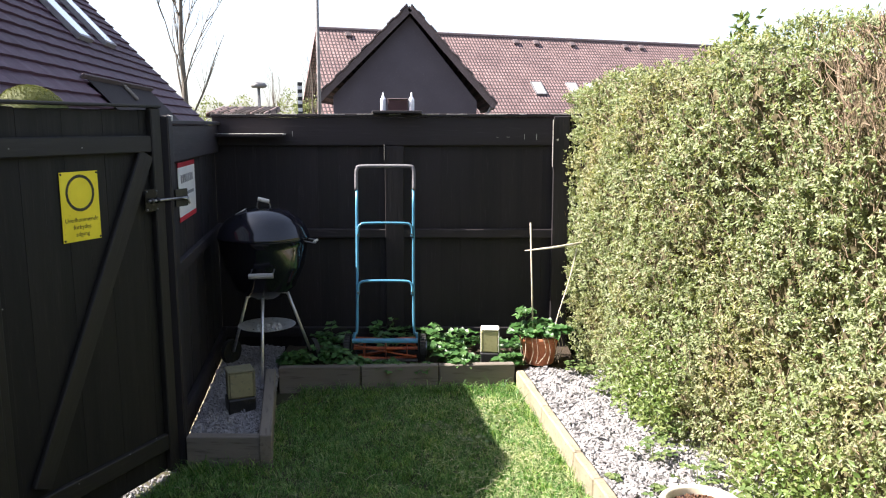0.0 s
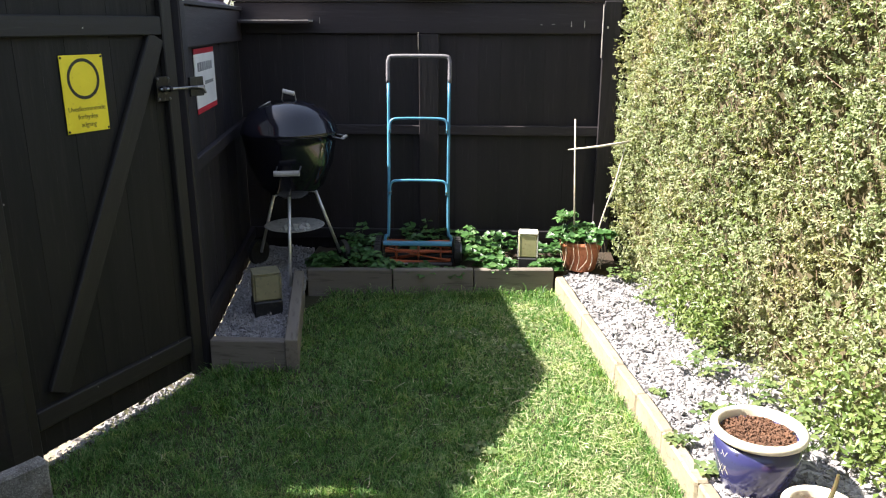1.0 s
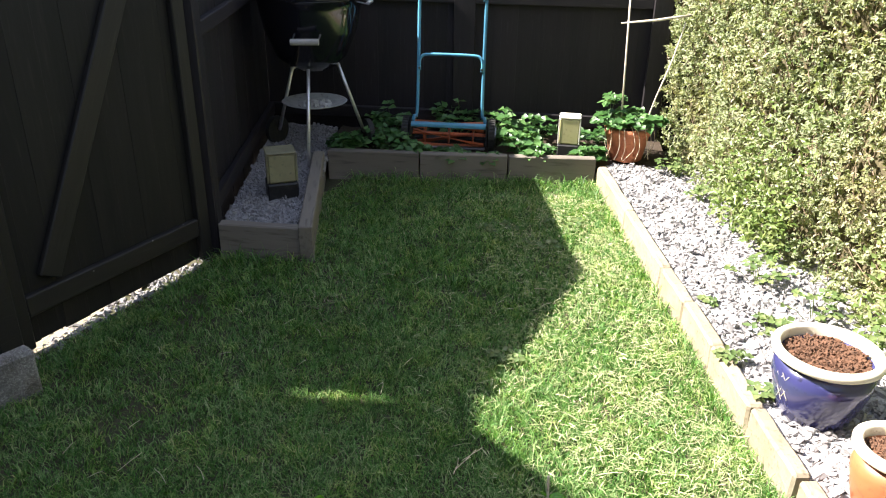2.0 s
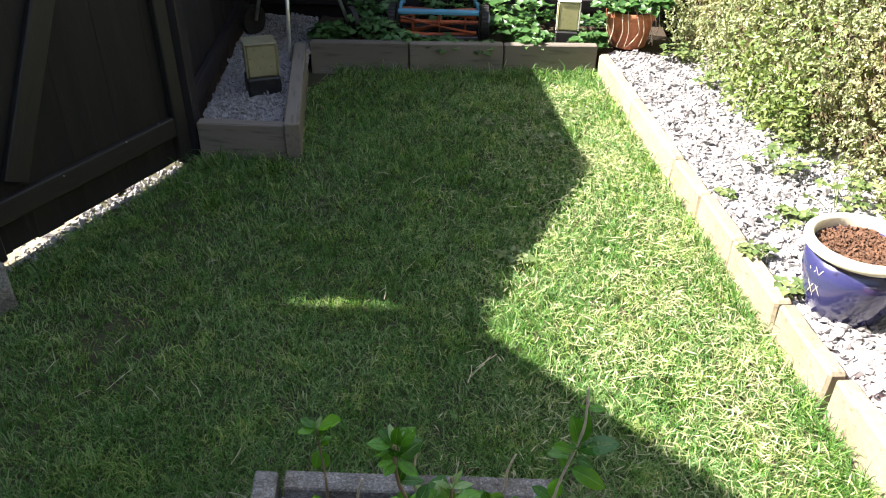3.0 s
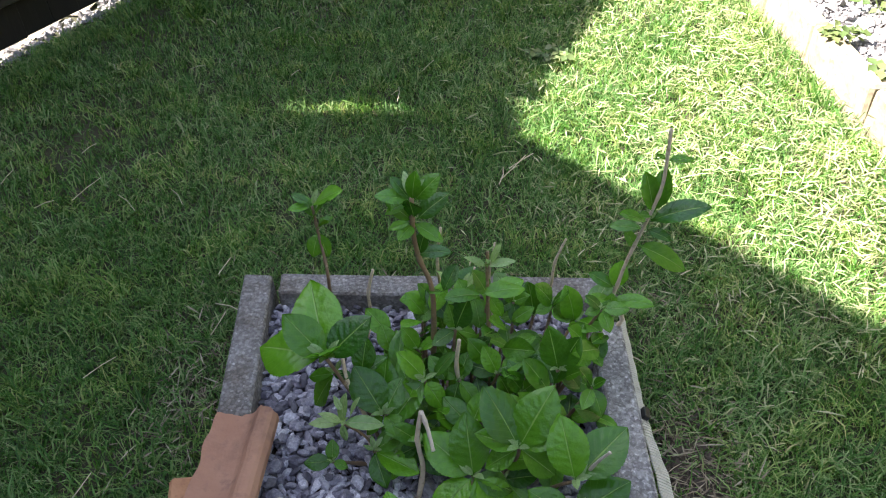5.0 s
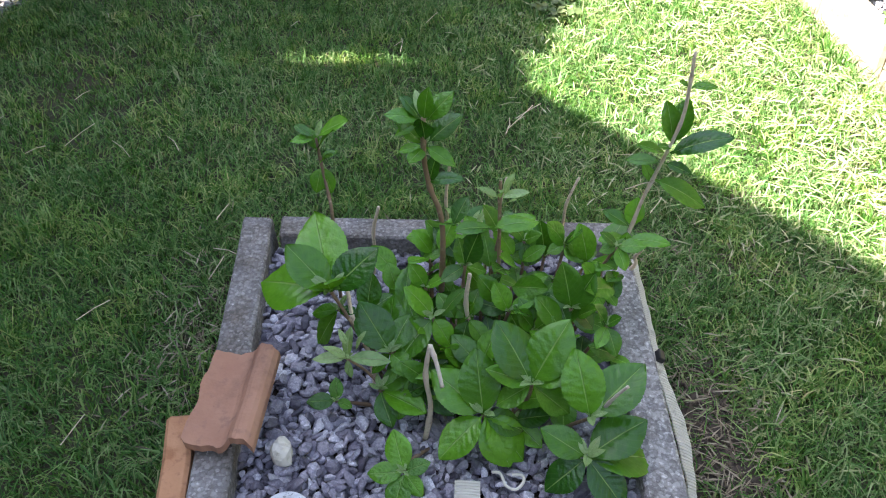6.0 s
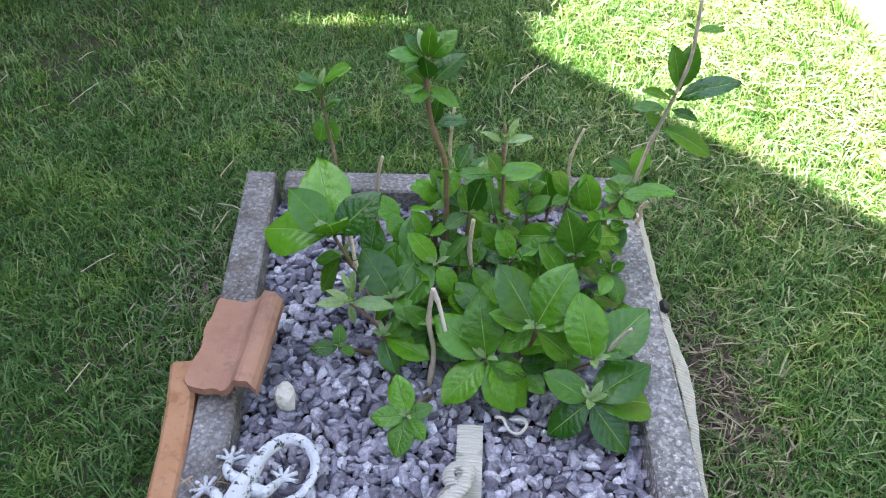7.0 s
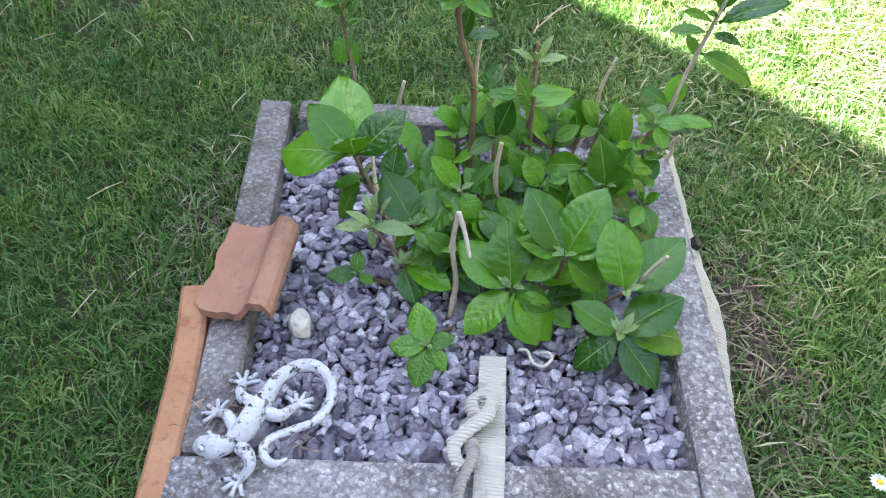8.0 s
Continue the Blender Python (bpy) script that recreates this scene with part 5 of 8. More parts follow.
part("print_bar", block(wx0 + 0.18, wx1 - 0.06, -0.0075, -0.0062, 1.085, 1.099, 0.0), M_GREY_INK, wsign)

# ---- corner shelf, bottles on their bracket ----
shelf = thing("corner_shelf", -1.30, 4.47, 1.335, 0, "narrow shelf board in the fence corner, its lit top coloured pale", "shelf")
# pale colour paints the light on the shelf top; the lath darkens its front
part("board", block(0.0, 0.395, -0.10, 0.0, 0.008, 0.017, 0.001), M_WORN_LIT, shelf)
part("edge_lath", block(0.0, 0.395, -0.104, -0.1005, 0.0, 0.0145, 0.001), M_TAR_RAIL, shelf, "added black-stained lath that darkens the shelf front")

plinth = thing("fence_top_bracket", -0.26, 4.475, 1.4645, 0, "small black board fixed across the fence top", "bracket")
part("board", block(-0.14, 0.14, -0.075, 0.06, 0.0, 0.016, 0.003), M_TAR_RAIL, plinth)
part("worn_end", block(-0.143, -0.1405, -0.06, -0.03, 0.0, 0.014, 0.0005), M_WORN_LIT, plinth, "pale bare board end")


def bottle(x):
    b = thing("white_bottle", x, 4.47, 1.4805, 0, "small white plastic bottle with a pointed nozzle", "bottle", "bottles on the fence")
    part("body", lathe([(0.0, 0.0), (0.0155, 0.0), (0.0165, 0.004), (0.0165, 0.062), (0.013, 0.071), (0.0085, 0.075), (0.0, 0.075)], 20), M_BOTTLE, b, smooth=True)
    part("nozzle", lathe([(0.0085, 0.0745), (0.0085, 0.083), (0.0055, 0.085), (0.0035, 0.103), (0.0, 0.104)], 16), M_BOTTLE, b, smooth=True)
    return b


bottle(-0.342)
bottle(-0.180)
mar = thing("maroon_box", -0.258, 4.485, 1.4805, 0, "dark maroon box between two white bottles", "box")
part("body", block(-0.056, 0.056, -0.03, 0.03, 0.0, 0.062, 0.003), M_BOX_RED, mar)
part("lid", block(-0.058, 0.058, -0.032, 0.032, 0.0625, 0.070, 0.003), M_VERGE, mar)

# ---- kettle barbecue ----
bbq = thing("kettle_barbecue", -0.940, 3.98, 0.095, 0, "black enamel kettle barbecue on three aluminium legs", "barbecue")
R = 0.232
Z0 = 0.72
bowl = [(0.0, Z0 - 0.325), (0.09, Z0 - 0.312), (0.158, Z0 - 0.255), (0.207, Z0 - 0.14), (0.226, Z0 - 0.04), (R, Z0), (R + 0.006, Z0 + 0.003), (R - 0.004, Z0 + 0.005), (0.20, Z0 - 0.12), (0.10, Z0 - 0.295), (0.0, Z0 - 0.31)]
part("bowl", lathe(bowl, 48), M_ENAMEL, bbq, smooth=True)
lid = [(R + 0.004, Z0 + 0.006), (R + 0.008, Z0 + 0.012), (R + 0.002, Z0 + 0.02), (0.222, Z0 + 0.055), (0.19, Z0 + 0.10), (0.135, Z0 + 0.138), (0.07, Z0 + 0.158), (0.0, Z0 + 0.165)]
lid_ob = part("lid", lathe(lid, 48), M_ENAMEL, bbq, smooth=True)
bm = bmesh.new()
tube(bm, [(-0.03, 0, Z0 + 0.160), (-0.022, 0, Z0 + 0.200), (0.035, 0, Z0 + 0.190), (0.04, 0, Z0 + 0.160)], 0.004, 6)
part("handle_bracket", bm, M_STEEL, lid_ob)
bm = bmesh.new()
tube(bm, [(-0.020, -0.01, Z0 + 0.206), (0.036, -0.01, Z0 + 0.192)], 0.0105, 10)
part("handle_grip", bm, M_HANDLE_WOOD, lid_ob, "grey wooden grip")
bm = bmesh.new()
bmesh.ops.create_circle(bm, cap_ends=True, segments=16, radius=0.032)
bmesh.ops.solidify(bm, geom=bm.faces[:], thickness=0.003)
part("vent_disc", bm, M_ALU, lid_ob, m=Matrix.Translation((-0.10, -0.06, Z0 + 0.146)) @ Matrix.Rotation(radians(-28), 4, "Y"))
bm = bmesh.new()
tube(bm, [(-0.015, -R + 0.02, Z0 - 0.13), (-0.015, -R - 0.030, Z0 - 0.155), (0.095, -R - 0.025, Z0 - 0.155), (0.095, -R + 0.03, Z0 - 0.13)], 0.004, 6)
part("bowl_bracket", bm, M_STEEL, bbq)
bm = bmesh.new()
tube(bm, [(-0.020, -R - 0.030, Z0 - 0.155), (0.100, -R - 0.025, Z0 - 0.152)], 0.0135, 10)
part("front_handle", bm, M_HANDLE_WOOD, bbq, "grey wooden grip")
bm = bmesh.new()
tube(bm, [(R - 0.01, -0.05, Z0 - 0.01), (R + 0.045, -0.05, Z0 - 0.02), (R + 0.045, 0.05, Z0 - 0.02), (R - 0.01, 0.05, Z0 - 0.01)], 0.0035, 6)
part("side_bracket", bm, M_STEEL, bbq)
bm = bmesh.new()
tube(bm, [(R + 0.036, -0.03, Z0 - 0.018), (R + 0.040, 0.045, Z0 - 0.018)], 0.0075, 10)
part("side_handle", bm, M_HANDLE_WOOD, bbq, "grey wooden grip")
PAN = 0.243
part("ash_pan", lathe([(0.0, PAN - 0.012), (0.09, PAN - 0.010), (0.150, PAN + 0.008), (0.152, PAN + 0.010), (0.146, PAN + 0.010), (0.09, PAN - 0.005), (0.0, PAN - 0.008)], 40), M_ASH, bbq, smooth=True)
chipset = chips("ash", np.stack([np.random.default_rng(2).uniform(-0.07, 0.08, 40), np.random.default_rng(3).uniform(-0.07, 0.07, 40), np.full(40, PAN - 0.001)], 1), 0.016, np.random.default_rng(4))
tagged(put("ash_crumbs", chipset, M_ASH, bbq), "grey ash crumbs", kind="stuff")
for a, wheel in ((-85, False), (33, True), (152, True)):
    ca, sa2 = math.cos(radians(a)), math.sin(radians(a))
    top, foot = Vector((0.118 * ca, 0.118 * sa2, Z0 - 0.296)), Vector((0.245 * ca, 0.245 * sa2, 0.0 if not wheel else 0.07))
    bm = bmesh.new()
    tube(bm, [top, foot], 0.0080, 12)
    leg = part("leg", bm, M_ALU, bbq, smooth=True)
    if wheel:
        bm = bmesh.new()
        tube(bm, [(-0.012, 0, 0), (0.012, 0, 0)], 0.068, 24)
        part("wheel", bm, M_RUBBER, bbq, m=Matrix.Translation((0.262 * ca, 0.262 * sa2, 0.068)) @ Matrix.Rotation(radians(a), 4, "Z"))

# ---- push mower ----
mow = thing("push_reel_mower", -0.322, 4.17, 0.085, 0, "push reel mower with a tall light blue handle and orange-red reel", "lawn mower")
W2 = 0.160
LEAN = 0.11


def on_handle(x, z):
    s = (z - 0.15) / 0.93
    return (x, LEAN * s, z)


bm = bmesh.new()
for sgn in (-1, 1):
    path = [(sgn * 0.178, -0.01, 0.130), (sgn * 0.172, -0.005, 0.165), on_handle(sgn * 0.158, 0.235), on_handle(sgn * 0.158, 0.965)]
    tube(bm, curve_points(path, 5), 0.0082, 10)
    part("handle_tube", bm, M_BLUE_PAINT, mow, smooth=True)
    bm = bmesh.new()
bm.free()
bm = bmesh.new()
grip = [on_handle(-W2, 0.955)] + [on_handle(-W2, 1.05), on_handle(-W2 + 0.006, 1.075), on_handle(-W2 + 0.022, 1.088), on_handle(0, 1.090), on_handle(W2 - 0.022, 1.088), on_handle(W2 - 0.006, 1.075), on_handle(W2, 1.05), on_handle(W2, 0.955)]
tube(bm, curve_points(grip, 4), 0.0100, 10)
part("foam_grip", bm, M_GRIP, mow, "grey foam-covered hand grip", smooth=True)
for zz in (0.775, 0.455):
    bm = bmesh.new()
    bar = [on_handle(-0.150, zz - 0.075), on_handle(-0.150, zz - 0.030), on_handle(-0.138, zz - 0.008), on_handle(-0.110, zz), on_handle(0, zz + 0.002), on_handle(0.110, zz), on_handle(0.138, zz - 0.008), on_handle(0.150, zz - 0.030), on_handle(0.150, zz - 0.075)]
    bar = [(x, y - 0.012, z) for x, y, z in bar]
    tube(bm, curve_points(bar, 4), 0.0072, 8)
    cb = part("cross_bar", bm, M_BLUE_PAINT, mow, smooth=True)
    for sgn in (-1, 1):
        bm = bmesh.new()
        c = on_handle(sgn * 0.150, zz - 0.062)
        tube(bm, [(c[0], c[1] - 0.026, c[2]), (c[0], c[1] + 0.01, c[2])], 0.006, 8)
        part("bolt", bm, M_STEEL, cb)
part("front_bar", block(-0.185, 0.185, -0.065, -0.030, 0.122, 0.142, 0.004), M_BLUE_PAINT, mow)
for sgn in (-1, 1):
    part("side_plate", block(sgn * 0.186 - 0.004, sgn * 0.186 + 0.004, -0.07, 0.07, 0.02, 0.145, 0.004), M_RUBBER, mow)
    bm = bmesh.new()
    tube(bm, [(sgn * 0.196, 0, 0.078), (sgn * 0.226, 0, 0.078)], 0.078, 28)
    wh = part("wheel", bm, M_RUBBER, mow)
    bm = bmesh.new()
    tube(bm, [(sgn * 0.2265, 0, 0.078), (sgn * 0.232, 0, 0.078)], 0.052, 24)
    part("hub_cap", bm, M_STEEL if sgn > 0 else M_RUBBER, wh)
    bm = bmesh.new()
    for k in range(28):
        a = k * 2 * math.pi / 28
        c = Vector((sgn * 0.211, 0.078 * math.cos(a), 0.078 + 0.078 * math.sin(a)))
        tube(bm, [c + Vector((-0.013, 0, 0)), c + Vector((0.013, 0, 0))], 0.0028, 4)
    part("tread", bm, M_RUBBER, wh)
bm = bmesh.new()
tube(bm, [(-0.18, 0, 0.075), (0.18, 0, 0.075)], 0.009, 8)
part("reel_shaft", bm, M_RED_PAINT, mow)
for k in range(5):
    bm = bmesh.new()
    prev = None
    for i in range(17):
        x = -0.172 + 0.344 * i / 16
        a = k * 2 * math.pi / 5 + i * 0.075
        o, q = 0.064, 0.048
        vs = [bm.verts.new((x, rr * math.cos(a + da), 0.075 + rr * math.sin(a + da))) for rr, da in ((o, 0.0), (o, 0.07), (q, 0.16), (q, 0.09))]
        if prev:
            for j in range(4):
                bm.faces.new((prev[j], vs[j], vs[(j + 1) % 4], prev[(j + 1) % 4]))
        else:
            bm.faces.new(vs[::-1])
        prev = vs
    bm.faces.new(prev)
    part("reel_blade", bm, M_RED_PAINT, mow)
for x in (-0.12, 0.0, 0.12):
    bm = bmesh.new()
    tube(bm, [(x - 0.003, 0, 0.075), (x + 0.003, 0, 0.075)], 0.046, 12)
    part("reel_spider", bm, M_RED_PAINT, mow)
part("bed_knife", block(-0.18, 0.18, -0.05, -0.02, 0.012, 0.022, 0.002), M_STEEL, mow)
bm = bmesh.new()
tube(bm, [(-0.18, 0.07, 0.025), (0.18, 0.07, 0.025)], 0.022, 10)
part("roller", bm, M_RUBBER, mow)


# ---- solar lanterns ----
def lantern(x, y, z, turn, w, h, base_h, label, shade=M_LANTERN):
    ln = thing("solar_lantern", x, y, z, turn, label, "garden light", "solar lanterns")
    part("base", block(-w * 0.50, w * 0.50, -w * 0.45, w * 0.45, 0, base_h, 0.006), M_BLACK_PLASTIC, ln)
    part("shade", block(-w * 0.46, w * 0.46, -w * 0.40, w * 0.40, base_h + 0.0005, base_h + h, 0.008), shade, ln)
    part("rim", block(-w * 0.49, w * 0.49, -w * 0.43, w * 0.43, base_h + h + 0.0005, base_h + h + 0.008, 0.004), shade if shade != M_LANTERN else M_LANTERN_RIM, ln)
    for sx in (-1, 1):
        part("edge_strip", block(sx * w * 0.475 - 0.003, sx * w * 0.475 + 0.003, -w * 0.415, -w * 0.365, base_h + 0.004, base_h + h, 0.001), shade if shade != M_LANTERN else M_LANTERN_RIM, ln)
    return ln


# the corner light takes the copy with shade in its colour
lantern(-0.938, 3.395, 0.092, 24, 0.124, 0.122, 0.072, "cube garden light, grimy frosted plastic coloured darker for shade, on a black base in gravel", M_LANTERN_GRIMY_SHADED)
lantern(0.262, 4.15, 0.090, -4, 0.104, 0.128, 0.060, "cream frosted garden light with a black base in the earth bed")


# ---- pots ----
def bowl_pot(name, x, y, z, r_top, r_bot, h, body_mat, rim_mat, label, rim=0.020):
    pt = thing(name, x, y, z, 0, label, "plant pot")
    mid = r_bot + (r_top - r_bot) * 0.75
    prof = [(0.0, 0.0), (r_bot - 0.006, 0.0), (r_bot, 0.006), (r_bot + (mid - r_bot) * 0.45, h * 0.25), (mid, h * 0.58), (r_top - 0.012, h - 0.026), (r_top - rim - 0.006, h - 0.030), (r_bot * 0.8, h * 0.2), (0.0, h * 0.2)]
    part("body", lathe(prof, 48), body_mat, pt, smooth=True)
    rp = [(r_top - rim, h - 0.030), (r_top - 0.010, h - 0.0265), (r_top + 0.001, h - 0.018), (r_top + 0.002, h - 0.006), (r_top - 0.006, h), (r_top - rim + 0.003, h - 0.001), (r_top - rim, h - 0.008), (r_top - rim, h - 0.030)]
    part("rim", lathe(rp, 48), rim_mat, pt, "pale cream glazed rim", smooth=True)
    so = bmesh.new()
    rings = [[so.verts.new((0, 0, h - 0.028))]]
    for i in range(1, 9):
        r = (r_top - rim + 0.001) * i / 8
        rings.append([so.verts.new((r * math.cos(k * math.pi / 16), r * math.sin(k * math.pi / 16), h - 0.030 + 0.010 * noise.noise(Vector((r * math.cos(k * math.pi / 16) * 40, r * math.sin(k * math.pi / 16) * 40, x * 10))) )) for k in range(32)])
    for k in range(32):
        so.faces.new((rings[0][0], rings[1][k], rings[1][(k + 1) % 32]))
    for a, b in zip(rings[1:], rings[2:]):
        for k in range(32):
            so.faces.new((a[k], b[k], b[(k + 1) % 32], a[(k + 1) % 32]))
    soil = part("compost", so, M_COMPOST, pt, "red-brown crumbly compost", smooth=True)
    rg = np.random.default_rng(int(x * 100))
    nn = 1100
    rr = (r_top - rim - 0.008) * np.sqrt(rg.uniform(0, 1, nn))
    aa = rg.uniform(0, 2 * np.pi, nn)
    put("compost_crumb", chips("compost_crumb", np.stack([rr * np.cos(aa), rr * np.sin(aa), np.full(nn, h - 0.029) + rg.uniform(-0.003, 0.006, nn)], 1), 0.0070, rg, (1.0, 0.9, 0.6), 0.5), M_COMPOST, soil)
    return pt


blue = bowl_pot("blue_glazed_pot", 0.781, 2.158, 0.085, 0.126, 0.086, 0.188, M_BLUE, M_CREAM, "deep blue glazed pot of bare compost on the gravel")
for k, a in enumerate((196, 204)):
    for zz in (0.108, 0.073):
        for d in (-1, 1):
            bm = bmesh.new()
            pa = []
            for i in range(5):
                s = i / 4
                ang = radians(a + 5 * d * (s - 0.5) * 2 + k * 2)
                z = zz + 0.035 * (s - 0.5) + 0.01 * k
                rr = 0.086 + (0.1160 - 0.086) * min(1, z / 0.163) ** 0.75 + 0.0050
                pa.append((rr * math.cos(ang), rr * math.sin(ang), z))
            tube(bm, pa, 0.0008, 5)
            part("glaze_scratch", bm, M_CREAM, blue, "scratched pale crosses in the glaze")
orange = bowl_pot("orange_clay_pot", 0.820, 1.836, 0.085, 0.088, 0.062, 0.160, M_ORANGE_GLAZE, M_CREAM, "orange glazed clay pot with a sprouting stem on the gravel")
bm = bmesh.new()
tube(bm, curve_points([(0.004, -0.01, 0.125), (0.006, -0.012, 0.165), (0.020, -0.006, 0.215), (0.024, -0.004, 0.245)], 5), [0.0055] * 10 + [0.0052, 0.005, 0.0048, 0.0044, 0.004, 0.0036][:6], 8)
part("sprout", bm, M_SPROUT, orange, "single brown shoot turning green at its tip")

tp = thing("terracotta_pot", 0.535, 4.12, 0.095, 0, "terracotta pot overgrown with strawberry plants beside the hedge", "plant pot")
part("body", lathe([(0.0, 0.0), (0.072, 0.0), (0.080, 0.006), (0.102, 0.125), (0.108, 0.127), (0.111, 0.160), (0.102, 0.162), (0.098, 0.130), (0.075, 0.02), (0.0, 0.02)], 40), M_POT, tp, smooth=True)
part("soil", lathe([(0.0, 0.150), (0.100, 0.146)], 32), M_SOIL, tp)

# canes
cane = thing("plant_cane", 0.50, 4.12, 0.24, 0, "thin upright cane in the terracotta pot", "cane")
bm = bmesh.new()
tube(bm, [(0, 0, -0.02), (-0.012, 0.01, 0.32), (-0.024, 0.015, 0.635)], 0.0042, 8)
part("shaft", bm, M_STICK, cane, smooth=True)
cane2 = thing("cross_cane", 0.445, 4.11, 0.725, 0, "thin pale cane tied across towards the hedge", "cane")
bm = bmesh.new()
tube(bm, [(0, 0, 0), (0.15, -0.005, 0.018), (0.30, -0.02, 0.046)], [0.003, 0.006, 0.0065], 8)
part("shaft", bm, M_STICK, cane2, smooth=True)
cane3 = thing("leaning_cane", 0.60, 4.11, 0.24, 0, "pale green cane leaning on the hedge", "cane")
bm = bmesh.new()
tube(bm, curve_points([(0, 0, -0.02), (0.04, 0, 0.15), (0.09, -0.01, 0.33), (0.125, -0.015, 0.50)], 4), 0.0034, 6)
part("shaft", bm, M_STICK, cane3, smooth=True)


# ---- strawberry plants ----
def trifoliate(places, rg, size, bm_stems=None):
    """Three-part leaves at the given (x, y, z) places."""
    pts, ax, nm = [], [], []
    for (x, y, z) in places:
        a0 = rg.uniform(0, 2 * np.pi)
        tilt = rg.normal(size=3) * 0.3
        for k in (-1.9, 0, 1.9):
            a = a0 + k
            pts.append((x, y, z))
            ax.append((np.cos(a), np.sin(a), -0.05 + rg.uniform(-0.25, 0.3)))
            nm.append((tilt[0] - 0.1, tilt[1] - 0.3, 1.0))
    return leaf_cloud("leaves", np.array(pts), np.array(ax), np.array(nm), size, size * 0.85, rg, 0.16)


def strawberry(x, y, z, r, h, n, seed, label, size=0.045, runners=0, name="strawberry_plant", material=None):
    rg = np.random.default_rng(seed)
    st = thing(name, x, y, z, 0, label, "plant", "strawberry plants")
    a = rg.uniform(0, 2 * np.pi, n)
    rr = r * np.sqrt(rg.uniform(0.02, 1, n))
    zz = h * (0.45 + 0.55 * rg.uniform(0, 1, n)) * (1.1 - 0.5 * rr / r)
    pl = np.stack([rr * np.cos(a), rr * np.sin(a) * 0.8, zz], 1)
    put("leaves", trifoliate(pl, rg, size), material or M_STRAW_LEAF, st)
    bm = bmesh.new()
    for p in pl[:: 2]:
        tube(bm, [(0.2 * p[0], 0.2 * p[1], 0), (0.6 * p[0], 0.6 * p[1], p[2] * 0.7), tuple(p)], 0.0013, 4, False)
    tagged(part("stalk", bm, M_WEED, st), kind="stuff")
    if runners:
        bm = bmesh.new()
        for k in range(runners):
            ang = radians(205 + 130 * k / max(1, runners - 1)) + rg.uniform(-0.1, 0.1)
            tube(bm, curve_points([(0.05 * math.cos(ang), 0.05 * math.sin(ang), 0.02), (0.115 * math.cos(ang), 0.115 * math.sin(ang), 0.015), (0.128 * math.cos(ang + 0.1), 0.128 * math.sin(ang + 0.1), -0.06), (0.120 * math.cos(ang + rg.uniform(-0.3, 0.4)), 0.120 * math.sin(ang + 0.2), -0.125)], 4), 0.0016, 4)
        tagged(part("runner", bm, M_DRY_STEM, st, "dry pinkish hanging runners"), kind="stuff")
    return st


strawberry(0.535, 4.12, 0.245, 0.17, 0.095, 95, 1, "strawberry plant filling the terracotta pot, with hanging runners", 0.042, 9)
strawberry(0.45, 4.16, 0.30, 0.06, 0.13, 10, 2, "tall strawberry shoot in the terracotta pot", 0.042)
xs = [(-0.80, 4.02, 0.10, 0.10), (-0.66, 4.08, 0.14, 0.13), (-0.62, 4.28, 0.14, 0.19), (-0.48, 3.99, 0.10, 0.08), (-0.30, 3.98, 0.09, 0.06), (-0.12, 3.98, 0.06, 0.05), (0.02, 4.12, 0.12, 0.14), (0.10, 4.30, 0.14, 0.17), (0.12, 4.02, 0.09, 0.10), (0.36, 4.05, 0.07, 0.09), (-0.30, 4.38, 0.16, 0.19), (-0.05, 4.32, 0.13, 0.17), (0.40, 4.32, 0.1, 0.1)]
for i, (x, y, r, h) in enumerate(xs):
    strawberry(x, y, 0.09, r, h, int(18 + 125 * r), 40 + i, "leafy green strawberry plant in the earth bed")
ws = [(0.74, 3.90, 0.08, 0.09), (0.80, 3.62, 0.07, 0.07), (0.83, 2.86, 0.10, 0.10), (0.93, 2.62, 0.11, 0.12), (0.62, 2.36, 0.045, 0.05), (0.67, 2.20, 0.04, 0.045), (0.78, 2.55, 0.06, 0.05), (0.64, 2.70, 0.02, 0.02), (1.0, 2.35, 0.12, 0.14), (0.70, 3.95, 0.07, 0.07), (0.95, 3.05, 0.09, 0.10)]
for i, (x, y, r, h) in enumerate(ws):
    strawberry(x, y, 0.086, r, h, int(8 + 150 * r), 70 + i, "small green weed growing through the gravel", 0.025, name="gravel_weed", material=M_WEED)

# ---- slate bed ----
BED_TOP = 0.095


def slab(parent, quad, z0, z1, material, seed, label=""):
    """A kerb stone with a four-cornered plan."""
    bm = bmesh.new()
    lo = [bm.verts.new((x, y, z0)) for x, y in quad]
    hi = [bm.verts.new((x, y, z1)) for x, y in quad]
    bm.faces.new(lo[::-1])
    bm.faces.new(hi)
    for i in range(4):
        bm.faces.new((lo[i], lo[(i + 1) % 4], hi[(i + 1) % 4], hi[i]))
    bmesh.ops.bevel(bm, geom=bm.edges[:], offset=0.003, segments=1, affect="EDGES", profile=0.5)
    bmesh.ops.subdivide_edges(bm, edges=[e for e in bm.edges if e.calc_length() > 0.03], cuts=5, use_grid_fill=True)
    for v in bm.verts:
        v.co += noise.noise_vector(v.co * 45 + Vector((seed, 0, 0))) * 0.0016
    return part("kerb_stone", bm, material, parent, label)


